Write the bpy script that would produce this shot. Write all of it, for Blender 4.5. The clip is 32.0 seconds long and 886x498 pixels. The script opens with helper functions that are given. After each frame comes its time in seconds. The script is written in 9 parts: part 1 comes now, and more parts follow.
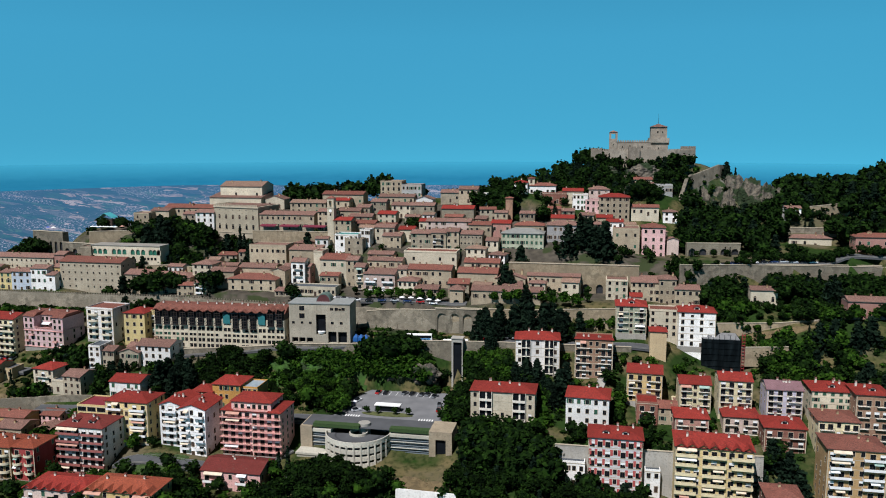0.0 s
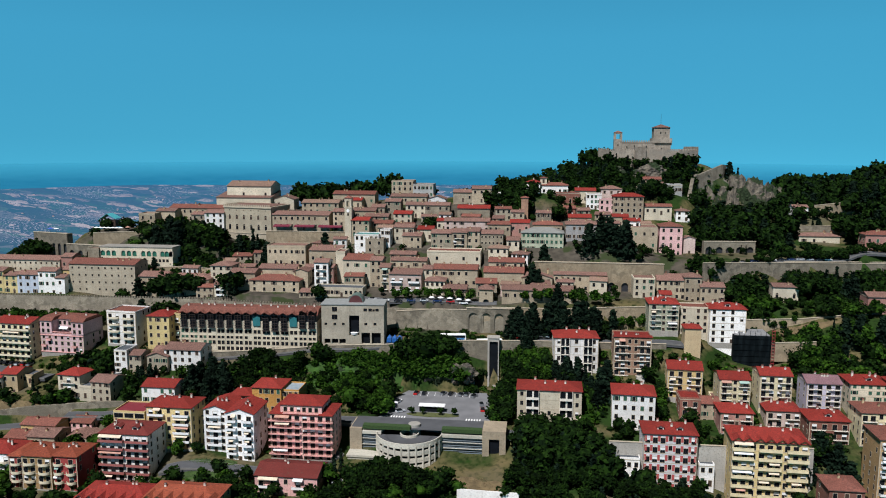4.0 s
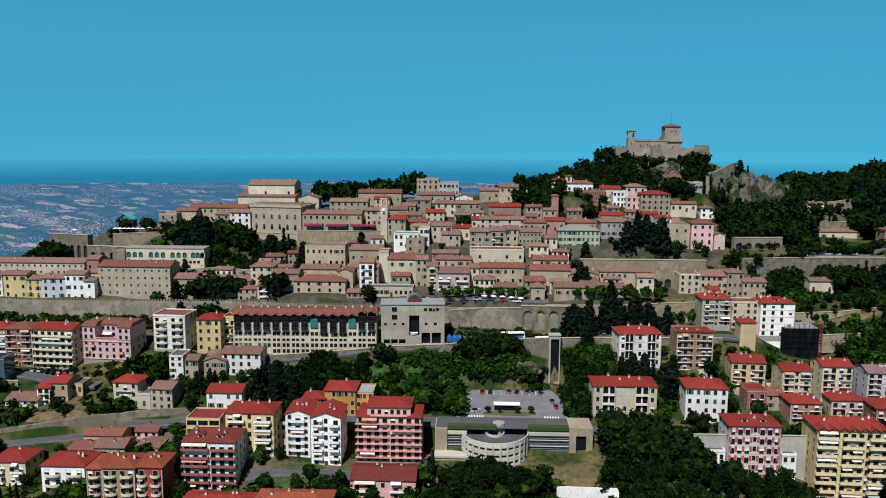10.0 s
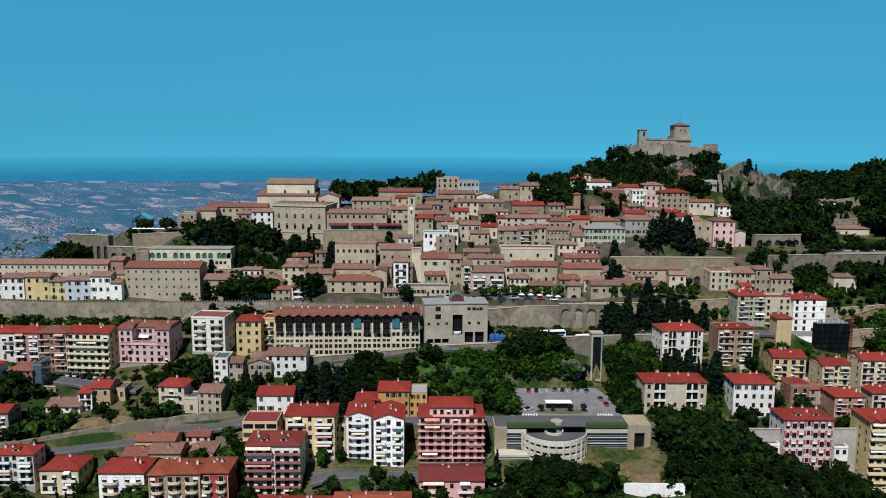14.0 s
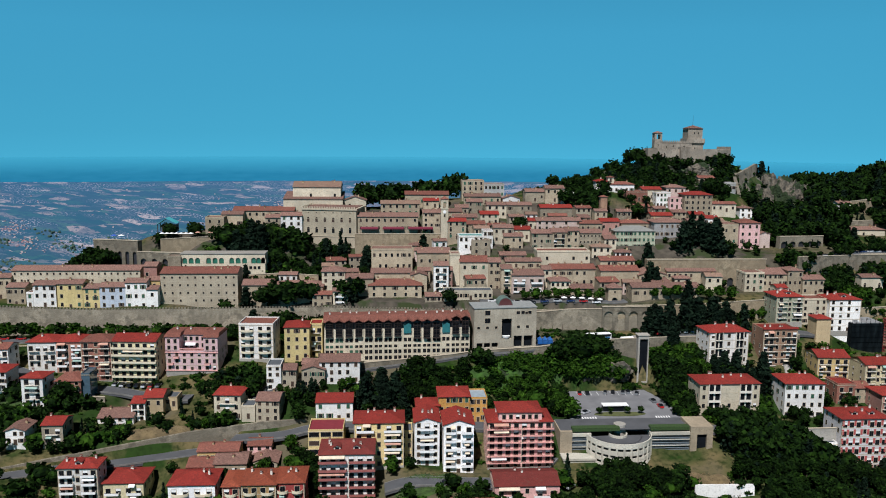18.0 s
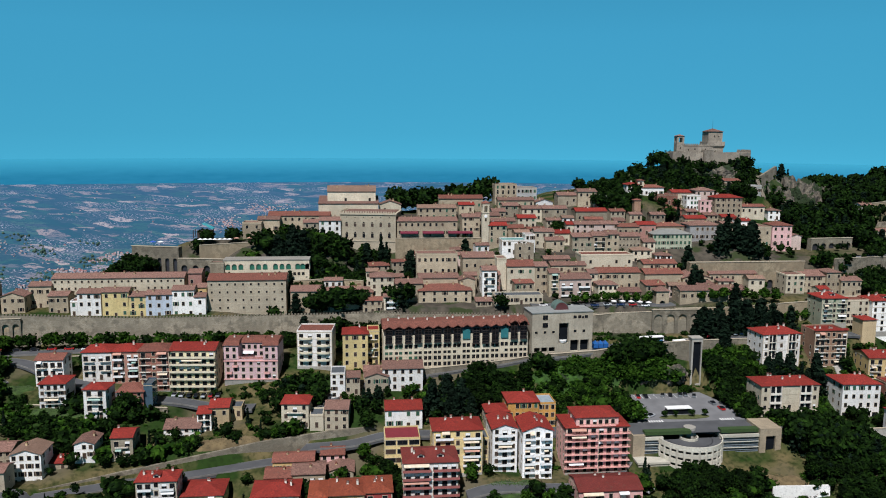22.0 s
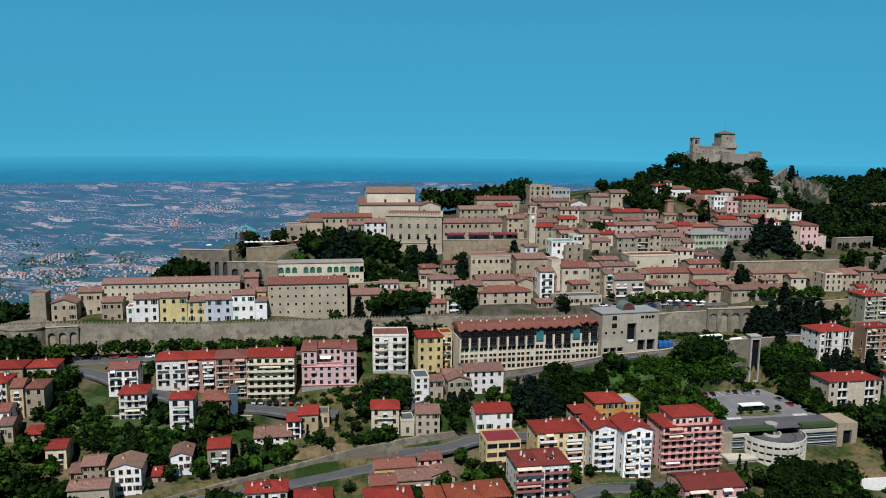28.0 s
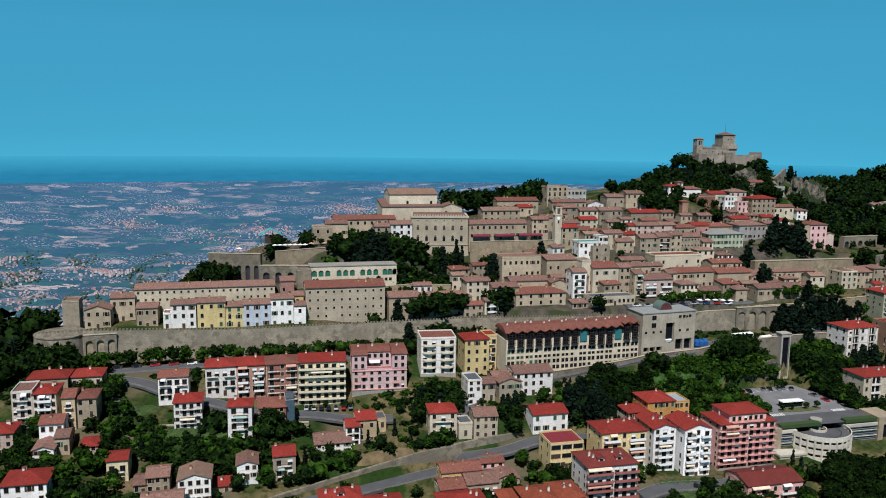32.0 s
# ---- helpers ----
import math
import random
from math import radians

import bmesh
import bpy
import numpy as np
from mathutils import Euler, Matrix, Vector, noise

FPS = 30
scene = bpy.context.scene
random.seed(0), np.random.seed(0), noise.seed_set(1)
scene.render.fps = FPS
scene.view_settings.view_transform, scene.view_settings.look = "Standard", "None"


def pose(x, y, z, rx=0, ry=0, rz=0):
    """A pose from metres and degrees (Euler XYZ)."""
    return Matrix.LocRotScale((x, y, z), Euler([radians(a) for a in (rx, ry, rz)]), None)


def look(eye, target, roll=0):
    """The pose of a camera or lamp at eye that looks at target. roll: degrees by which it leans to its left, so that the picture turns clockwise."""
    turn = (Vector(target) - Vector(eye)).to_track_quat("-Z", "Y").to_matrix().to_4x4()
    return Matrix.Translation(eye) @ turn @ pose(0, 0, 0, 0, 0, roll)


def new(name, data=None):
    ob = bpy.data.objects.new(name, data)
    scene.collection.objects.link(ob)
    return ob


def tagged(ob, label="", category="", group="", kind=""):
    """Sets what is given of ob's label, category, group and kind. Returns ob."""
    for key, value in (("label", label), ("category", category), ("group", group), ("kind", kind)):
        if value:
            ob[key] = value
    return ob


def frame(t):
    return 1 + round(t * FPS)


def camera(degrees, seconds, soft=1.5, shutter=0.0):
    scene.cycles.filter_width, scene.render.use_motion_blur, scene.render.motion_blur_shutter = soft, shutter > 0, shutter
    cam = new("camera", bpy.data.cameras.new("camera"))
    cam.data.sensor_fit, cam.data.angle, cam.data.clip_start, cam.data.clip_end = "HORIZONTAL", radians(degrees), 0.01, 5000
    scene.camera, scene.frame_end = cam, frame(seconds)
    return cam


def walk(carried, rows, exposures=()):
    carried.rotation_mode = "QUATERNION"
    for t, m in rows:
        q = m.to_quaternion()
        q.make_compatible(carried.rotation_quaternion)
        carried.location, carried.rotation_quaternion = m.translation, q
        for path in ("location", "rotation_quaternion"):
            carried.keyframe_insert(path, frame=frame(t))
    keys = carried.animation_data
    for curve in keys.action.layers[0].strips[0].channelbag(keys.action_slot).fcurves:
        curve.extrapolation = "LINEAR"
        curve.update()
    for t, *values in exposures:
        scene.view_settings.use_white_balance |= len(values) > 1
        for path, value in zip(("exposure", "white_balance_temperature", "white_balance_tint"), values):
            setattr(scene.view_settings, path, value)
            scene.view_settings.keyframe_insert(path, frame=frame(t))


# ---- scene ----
cam = camera(58.9, 32.0, soft=1.0)
METRES, EYE, TILT, LEAN, TURN = 320.0, 213.33, 0.0, 0.0, 10.9
ROWS = [
    (0.0, 0.0, 0.0, 0.0, -0.02, -8.1, 0.12),
    (0.5, -0.0153, 0.0002, -0.0001, -0.47, -8.09, 0.09),
    (1.0, -0.0308, 0.0005, -0.0, -0.95, -8.09, 0.06),
    (1.5, -0.046, 0.001, -0.0001, -1.4, -8.09, 0.05),
    (2.0, -0.0613, 0.0016, -0.0002, -1.86, -8.09, 0.02),
    (2.5, -0.0764, 0.0024, -0.0001, -2.31, -8.1, 0.0),
    (3.0, -0.092, 0.0032, -0.0003, -2.79, -8.1, -0.03),
    (3.5, -0.1074, 0.0042, -0.0002, -3.25, -8.11, -0.05),
    (5.5, -0.1694, 0.0093, 0.0003, -5.07, -8.17, -0.17),
    (6.0, -0.1845, 0.0109, 0.0005, -5.52, -8.19, -0.17),
    (6.5, -0.1997, 0.0124, 0.0003, -5.96, -8.19, -0.17),
    (7.0, -0.2152, 0.0147, 0.0004, -6.35, -8.22, -0.22),
    (7.5, -0.2302, 0.0168, 0.0005, -6.72, -8.24, -0.2),
    (8.0, -0.2458, 0.019, 0.0005, -7.11, -8.25, -0.21),
    (8.5, -0.2611, 0.0213, 0.0008, -7.51, -8.27, -0.21),
    (9.0, -0.2763, 0.0237, 0.0009, -7.91, -8.28, -0.22),
    (9.5, -0.2915, 0.026, 0.0011, -8.31, -8.3, -0.25),
    (10.0, -0.3065, 0.0284, 0.0012, -8.69, -8.31, -0.26),
    (10.5, -0.321, 0.031, 0.0012, -9.07, -8.32, -0.27),
    (11.0, -0.3361, 0.0338, 0.0013, -9.49, -8.35, -0.29),
    (11.5, -0.351, 0.0365, 0.0013, -9.91, -8.36, -0.31),
    (12.0, -0.3662, 0.0396, 0.0015, -10.33, -8.38, -0.32),
    (12.5, -0.3814, 0.0427, 0.0017, -10.7, -8.41, -0.33),
    (13.0, -0.3964, 0.0459, 0.0017, -11.04, -8.43, -0.34),
    (13.5, -0.4115, 0.0491, 0.0019, -11.4, -8.44, -0.36),
    (14.0, -0.4266, 0.0526, 0.0022, -11.78, -8.46, -0.38),
    (14.5, -0.4418, 0.0563, 0.0027, -12.17, -8.46, -0.39),
    (16.5, -0.5026, 0.0717, 0.0051, -13.71, -8.5, -0.45),
    (17.0, -0.5175, 0.0759, 0.0056, -14.01, -8.47, -0.44),
    (17.5, -0.5322, 0.0801, 0.0061, -14.28, -8.46, -0.43),
    (18.0, -0.5474, 0.0846, 0.0068, -14.58, -8.44, -0.45),
    (18.5, -0.5624, 0.089, 0.0077, -14.86, -8.42, -0.45),
    (19.0, -0.5776, 0.0935, 0.0083, -15.18, -8.4, -0.45),
    (19.5, -0.5929, 0.0982, 0.009, -15.48, -8.4, -0.46),
    (20.0, -0.608, 0.103, 0.0094, -15.77, -8.42, -0.46),
    (20.5, -0.6232, 0.108, 0.01, -16.07, -8.41, -0.45),
    (21.0, -0.6382, 0.113, 0.0103, -16.36, -8.38, -0.43),
    (21.5, -0.6533, 0.118, 0.0109, -16.65, -8.36, -0.42),
    (22.0, -0.6687, 0.1232, 0.0114, -16.93, -8.36, -0.41),
    (22.5, -0.6836, 0.1282, 0.0117, -17.2, -8.35, -0.42),
    (23.0, -0.6985, 0.1333, 0.012, -17.48, -8.39, -0.44),
    (23.5, -0.7134, 0.1384, 0.0121, -17.76, -8.41, -0.48),
    (24.0, -0.7285, 0.1434, 0.0124, -18.08, -8.41, -0.51),
    (24.5, -0.7435, 0.1486, 0.0126, -18.43, -8.42, -0.55),
    (25.0, -0.7582, 0.1538, 0.0127, -18.86, -8.44, -0.57),
    (25.5, -0.7731, 0.1593, 0.0131, -19.31, -8.44, -0.61),
    (27.5, -0.8319, 0.1825, 0.0138, -21.0, -8.42, -0.72),
    (28.0, -0.8462, 0.1883, 0.014, -21.38, -8.41, -0.73),
    (28.5, -0.8608, 0.1945, 0.0142, -21.78, -8.42, -0.75),
    (29.0, -0.8755, 0.2008, 0.0144, -22.19, -8.42, -0.77),
    (29.5, -0.8901, 0.2073, 0.0145, -22.59, -8.42, -0.77),
    (30.0, -0.9045, 0.2138, 0.0147, -23.0, -8.44, -0.77),
    (30.5, -0.9189, 0.2204, 0.015, -23.44, -8.42, -0.78),
    (31.0, -0.9334, 0.2273, 0.0152, -23.9, -8.42, -0.79),
    (31.5, -0.9479, 0.2343, 0.0155, -24.35, -8.41, -0.78),
    (32.0, -0.9623, 0.2413, 0.0156, -24.79, -8.4, -0.79),
]
walk(cam, [(t, pose(0, 0, EYE, TILT, LEAN, TURN) @ pose(METRES * x, METRES * y, METRES * z, 90 + pitch, roll, yaw)) for t, x, y, z, yaw, pitch, roll in ROWS], [(0.0, 0.25), (32.0, 0.19)])

# ---------------------------------------------------------------- light
SUN_TURN, SUN_HEIGHT = 200.0, 55.0
SKY_TINT, SKY_POWER = (0.27, 1.03, 0.945, 1), 0.164
world = bpy.data.worlds.new("sky")
scene.world = world
world.use_nodes = True
wn, wl = world.node_tree.nodes, world.node_tree.links
sky = wn.new("ShaderNodeTexSky")
sky.sky_type, sky.sun_disc = "NISHITA", False
sky.sun_elevation, sky.sun_rotation = radians(SUN_HEIGHT), radians(SUN_TURN)
sky.altitude, sky.air_density, sky.dust_density, sky.ozone_density = 700, 1.0, 0.2, 2.0
tint = wn.new("ShaderNodeMix")
tint.data_type, tint.blend_type = "RGBA", "MULTIPLY"
tint.inputs[0].default_value = 1.0
tint.inputs[7].default_value = SKY_TINT
lift = wn.new("ShaderNodeVectorMath")
lift.inputs[1].default_value = (0, 0, 0.32)
wl.new(wn.new("ShaderNodeTexCoord").outputs["Generated"], lift.inputs[0])
wl.new(lift.outputs[0], sky.inputs[0])
wl.new(sky.outputs[0], tint.inputs[6])
# a deep clear sky: darker towards the zenith
part_z = wn.new("ShaderNodeSeparateXYZ")
wl.new(wn["Texture Coordinate"].outputs["Generated"], part_z.inputs[0])
fade = wn.new("ShaderNodeValToRGB")
fade.color_ramp.elements[0].position, fade.color_ramp.elements[0].color = 0.0, (0.80, 0.80, 0.80, 1)
fade.color_ramp.elements[1].position, fade.color_ramp.elements[1].color = 0.31, (0.05, 0.05, 0.05, 1)
for pos, v in ((0.05, 0.86), (0.12, 0.96), (0.17, 0.96)):
    fade.color_ramp.elements.new(pos).color = (v, v, v, 1)
wl.new(part_z.outputs[2], fade.inputs[0])
strength = wn.new("ShaderNodeMath")
strength.operation = "MULTIPLY"
strength.inputs[1].default_value = SKY_POWER
wl.new(fade.outputs[0], strength.inputs[0])
wl.new(tint.outputs[2], wn["Background"].inputs[0])
wl.new(strength.outputs[0], wn["Background"].inputs[1])
sun = new("sun", bpy.data.lights.new("sun", "SUN"))
sun.data.energy, sun.data.angle, sun.data.color = 5.0, radians(0.53), (0.955, 0.95, 0.985)
_a, _e = radians(SUN_TURN), radians(SUN_HEIGHT)
sun.matrix_world = look(Vector((math.sin(_a) * math.cos(_e), math.cos(_a) * math.cos(_e), math.sin(_e))) * 400, (0, 0, 0))

# ---------------------------------------------------------------- materials
rnd = random.Random(7)


def nodes_of(name):
    m = bpy.data.materials.new(name)
    m.use_nodes = True
    return m, m.node_tree.nodes, m.node_tree.links, m.node_tree.nodes["Principled BSDF"]


def mix_rgb(n, l, fac, a, b, kind="MIX"):
    k = n.new("ShaderNodeMix")
    k.data_type, k.blend_type = "RGBA", kind
    for sock, v in ((0, fac), (6, a), (7, b)):
        if isinstance(v, (int, float)):
            k.inputs[sock].default_value = v
        elif isinstance(v, tuple):
            k.inputs[sock].default_value = (*v, 1)
        else:
            l.new(v, k.inputs[sock])
    return k.outputs[2]


def noise_fac(n, l, coord, scale, lo, hi, detail=4.0, stretch=None):
    if stretch:
        mp = n.new("ShaderNodeMapping")
        mp.inputs[3].default_value = stretch
        l.new(coord, mp.inputs[0])
        coord = mp.outputs[0]
    t = n.new("ShaderNodeTexNoise")
    t.inputs["Scale"].default_value, t.inputs["Detail"].default_value = scale, detail
    l.new(coord, t.inputs["Vector"])
    r = n.new("ShaderNodeMapRange")
    r.inputs[1].default_value, r.inputs[2].default_value = lo, hi
    l.new(t.outputs[0], r.inputs[0])
    return r.outputs[0]


def add_bump(n, l, bsdf, height, strength, dist=0.05):
    b = n.new("ShaderNodeBump")
    b.inputs["Strength"].default_value, b.inputs["Distance"].default_value = strength, dist
    l.new(height, b.inputs["Height"])
    l.new(b.outputs[0], bsdf.inputs["Normal"])


def world_pos(n):
    return n.new("ShaderNodeNewGeometry").outputs["Position"]


def plaster(name, col, rough=0.9, stain=0.5, joints=0.0, mottle=0.0):
    """Weathered wall: wide blotches, rain streaks, fine grain; joints: courses of squared stone."""
    m, n, l, b = nodes_of(name)
    p = world_pos(n)
    # every wall colour is scaled down by one factor
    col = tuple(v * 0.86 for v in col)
    dark = tuple(c * (0.62, 0.58, 0.52)[i] for i, c in enumerate(col))
    pale = tuple(min(0.9, c * 1.14) for c in col)
    c = mix_rgb(n, l, noise_fac(n, l, p, 0.13, 0.38, 0.66), tuple(v * 0.88 for v in col), pale)
    streak = noise_fac(n, l, p, 0.9, 0.52, 0.85, 5, (1, 1, 0.12))
    mul = n.new("ShaderNodeMath")
    mul.operation = "MULTIPLY"
    mul.inputs[1].default_value = stain
    l.new(streak, mul.inputs[0])
    c = mix_rgb(n, l, mul.outputs[0], c, dark)
    c = mix_rgb(n, l, noise_fac(n, l, p, 1.7, 0.50, 0.72), c, tuple(v * 0.70 for v in col))
    if mottle:
        for sc, lo, hi, f in ((0.35, 0.48, 0.62, 0.55), (0.07, 0.45, 0.65, 0.68)):
            mo = n.new("ShaderNodeMath")
            mo.operation = "MULTIPLY"
            mo.inputs[1].default_value = mottle
            l.new(noise_fac(n, l, p, sc, lo, hi, 6), mo.inputs[0])
            c = mix_rgb(n, l, mo.outputs[0], c, tuple(v * f for v in col))
    if joints:
        bt = n.new("ShaderNodeTexBrick")
        bt.inputs["Scale"].default_value = 1.0
        bt.inputs["Mortar Size"].default_value = 0.03
        bt.inputs["Brick Width"].default_value, bt.inputs["Row Height"].default_value = 0.9, 0.42
        bt.inputs["Color1"].default_value, bt.inputs["Color2"].default_value = (1, 1, 1, 1), (0.78, 0.76, 0.73, 1)
        bt.inputs["Mortar"].default_value = (0.62, 0.6, 0.57, 1)
        sp, cb = n.new("ShaderNodeSeparateXYZ"), n.new("ShaderNodeCombineXYZ")
        ad = n.new("ShaderNodeMath")
        l.new(p, sp.inputs[0])
        l.new(sp.outputs[0], ad.inputs[0])
        l.new(sp.outputs[1], ad.inputs[1])
        l.new(ad.outputs[0], cb.inputs[0])
        l.new(sp.outputs[2], cb.inputs[1])
        l.new(cb.outputs[0], bt.inputs[0])
        c = mix_rgb(n, l, joints, c, bt.outputs[0], "MULTIPLY")
    oi = n.new("ShaderNodeObjectInfo")
    rr = n.new("ShaderNodeMapRange")
    rr.inputs[3].default_value, rr.inputs[4].default_value = 0.74, 1.08
    l.new(oi.outputs["Random"], rr.inputs[0])
    hsv = n.new("ShaderNodeHueSaturation")
    l.new(c, hsv.inputs["Color"])
    l.new(rr.outputs[0], hsv.inputs["Value"])
    l.new(hsv.outputs[0], b.inputs["Base Color"])
    b.inputs["Roughness"].default_value = rough
    b.inputs["Specular IOR Level"].default_value = 0.25
    add_bump(n, l, b, noise_fac(n, l, p, 3.0, 0.2, 0.8, 6), 0.35, 0.06)
    return m


def tile_roof(name, col, dark, moss=(0.16, 0.12, 0.09)):
    """Clay pantiles: rows across the slope, tile-to-tile colour, weathered blotches."""
    m, n, l, b = nodes_of(name)
    col, dark, moss = (tuple(v * 0.82 for v in c) for c in (col, dark, moss))
    tc = n.new("ShaderNodeTexCoord").outputs["Object"]
    p = world_pos(n)
    v = n.new("ShaderNodeTexVoronoi")
    v.inputs["Scale"].default_value = 2.2
    l.new(tc, v.inputs["Vector"])
    bw = n.new("ShaderNodeSeparateColor")
    l.new(v.outputs["Color"], bw.inputs[0])
    c = mix_rgb(n, l, bw.outputs[0], col, dark)
    c = mix_rgb(n, l, noise_fac(n, l, p, 0.22, 0.42, 0.75), c, tuple(k * 0.72 for k in col))
    c = mix_rgb(n, l, noise_fac(n, l, p, 0.8, 0.6, 0.85), c, moss)
    w = n.new("ShaderNodeTexWave")
    w.wave_type, w.bands_direction = "BANDS", "X"
    w.inputs["Scale"].default_value, w.inputs["Distortion"].default_value = 1.1, 0.6
    l.new(tc, w.inputs["Vector"])
    c = mix_rgb(n, l, 0.42, c, w.outputs["Color"], "MULTIPLY")
    oi = n.new("ShaderNodeObjectInfo")
    rr = n.new("ShaderNodeMapRange")
    rr.inputs[3].default_value, rr.inputs[4].default_value = 0.8, 1.12
    l.new(oi.outputs["Random"], rr.inputs[0])
    hsv = n.new("ShaderNodeHueSaturation")
    l.new(c, hsv.inputs["Color"])
    l.new(rr.outputs[0], hsv.inputs["Value"])
    l.new(hsv.outputs[0], b.inputs["Base Color"])
    b.inputs["Roughness"].default_value = 0.85
    b.inputs["Specular IOR Level"].default_value = 0.2
    add_bump(n, l, b, w.outputs["Fac"], 0.6, 0.06)
    return m


def plain(name, col, rough=0.6, metal=0.0, vary=0.25, scale=0.6):
    m, n, l, b = nodes_of(name)
    c = mix_rgb(n, l, noise_fac(n, l, world_pos(n), scale, 0.35, 0.75), col, tuple(v * (1 - vary) for v in col))
    l.new(c, b.inputs["Base Color"])
    b.inputs["Roughness"].default_value, b.inputs["Metallic"].default_value = rough, metal
    return m


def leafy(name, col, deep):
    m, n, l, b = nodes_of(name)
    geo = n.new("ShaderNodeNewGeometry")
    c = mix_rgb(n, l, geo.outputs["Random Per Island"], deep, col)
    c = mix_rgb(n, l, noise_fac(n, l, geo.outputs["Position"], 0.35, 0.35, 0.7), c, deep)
    oi = n.new("ShaderNodeObjectInfo")
    hsv = n.new("ShaderNodeHueSaturation")
    rr = n.new("ShaderNodeMapRange")
    rr.inputs[3].default_value, rr.inputs[4].default_value = 0.65, 1.25
    l.new(oi.outputs["Random"], rr.inputs[0])
    l.new(c, hsv.inputs["Color"])
    l.new(rr.outputs[0], hsv.inputs["Value"])
    l.new(hsv.outputs[0], b.inputs["Base Color"])
    b.inputs["Roughness"].default_value = 0.85
    b.inputs["Specular IOR Level"].default_value = 0.06
    return m


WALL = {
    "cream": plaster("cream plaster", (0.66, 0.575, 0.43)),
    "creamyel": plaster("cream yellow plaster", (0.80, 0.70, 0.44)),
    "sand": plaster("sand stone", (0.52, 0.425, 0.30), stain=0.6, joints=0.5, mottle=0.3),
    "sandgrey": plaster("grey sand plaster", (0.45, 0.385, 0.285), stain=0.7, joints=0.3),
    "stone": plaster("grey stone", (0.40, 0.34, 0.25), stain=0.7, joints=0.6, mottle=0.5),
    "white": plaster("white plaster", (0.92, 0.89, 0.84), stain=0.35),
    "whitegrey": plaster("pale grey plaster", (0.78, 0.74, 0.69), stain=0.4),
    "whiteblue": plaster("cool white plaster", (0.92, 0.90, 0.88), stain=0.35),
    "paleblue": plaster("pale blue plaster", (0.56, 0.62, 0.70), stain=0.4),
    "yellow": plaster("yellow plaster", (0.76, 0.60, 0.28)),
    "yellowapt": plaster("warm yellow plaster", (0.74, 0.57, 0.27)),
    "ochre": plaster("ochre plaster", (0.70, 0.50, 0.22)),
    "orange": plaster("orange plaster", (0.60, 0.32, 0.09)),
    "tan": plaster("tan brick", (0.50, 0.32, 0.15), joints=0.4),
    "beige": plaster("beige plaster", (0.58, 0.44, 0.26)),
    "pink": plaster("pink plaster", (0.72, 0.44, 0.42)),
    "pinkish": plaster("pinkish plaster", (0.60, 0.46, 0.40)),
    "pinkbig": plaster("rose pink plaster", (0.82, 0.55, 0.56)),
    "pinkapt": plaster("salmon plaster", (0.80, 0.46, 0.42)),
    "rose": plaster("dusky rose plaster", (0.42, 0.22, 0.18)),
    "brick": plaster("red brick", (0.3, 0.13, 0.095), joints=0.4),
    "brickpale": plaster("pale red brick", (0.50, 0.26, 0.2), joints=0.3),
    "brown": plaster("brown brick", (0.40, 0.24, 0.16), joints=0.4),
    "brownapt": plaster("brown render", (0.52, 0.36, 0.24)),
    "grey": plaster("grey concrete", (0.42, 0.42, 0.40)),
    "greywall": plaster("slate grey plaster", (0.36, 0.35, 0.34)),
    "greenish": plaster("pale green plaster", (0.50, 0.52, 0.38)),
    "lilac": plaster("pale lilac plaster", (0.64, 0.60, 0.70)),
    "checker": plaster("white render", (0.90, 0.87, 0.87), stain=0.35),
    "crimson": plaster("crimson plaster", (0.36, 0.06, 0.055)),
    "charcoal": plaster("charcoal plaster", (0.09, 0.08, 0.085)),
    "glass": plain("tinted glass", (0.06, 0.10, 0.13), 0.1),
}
ROOF = {
    "old": tile_roof("old brown tiles", (0.39, 0.215, 0.168), (0.18, 0.10, 0.08)),
    "redold": tile_roof("red-brown tiles", (0.38, 0.14, 0.10), (0.19, 0.078, 0.06)),
    "red": tile_roof("red tiles", (0.42, 0.05, 0.035), (0.24, 0.032, 0.026), (0.20, 0.06, 0.04)),
    "orangetile": tile_roof("orange tiles", (0.46, 0.11, 0.055), (0.26, 0.065, 0.038), (0.24, 0.09, 0.06)),
    "pale": tile_roof("pale pink tiles", (0.42, 0.26, 0.19), (0.28, 0.18, 0.13)),
    "maroon": plain("maroon sheet roof", (0.20, 0.025, 0.035), 0.6),
    "maroontile": tile_roof("dark red tiles", (0.26, 0.05, 0.04), (0.2, 0.04, 0.035)),
    "mauve": tile_roof("mauve tiles", (0.36, 0.20, 0.22), (0.3, 0.17, 0.18)),
    "dark": plain("dark bitumen roof", (0.07, 0.08, 0.09), 0.9),
    "teal": plain("green copper roof", (0.05, 0.22, 0.20), 0.6),
    "greyroof": plain("grey sheet roof", (0.22, 0.22, 0.20), 0.7),
    "glassroof": plain("glazed roof", (0.32, 0.38, 0.42), 0.25),
}
GLASS = plain("window glass", (0.010, 0.012, 0.015), 0.12, 0, 0.4, 0.3)
GLASS.node_tree.nodes["Principled BSDF"].inputs["Specular IOR Level"].default_value = 0.06
TRIM = plain("worn stone trim", (0.44, 0.37, 0.27), 0.9)
WHITE = plain("white paint", (0.78, 0.77, 0.75), 0.6, 0, 0.12)
GREEN = plain("green shutter paint", (0.02, 0.085, 0.05), 0.7)
BROWN = plain("brown shutter paint", (0.05, 0.028, 0.018), 0.7)
# for metalwork, and as painted shade in arches and the garage ramp
DARK = plain("dark metal and painted shade", (0.03, 0.03, 0.035), 0.5)
CONC = plaster("concrete", (0.39, 0.365, 0.32), stain=0.65)
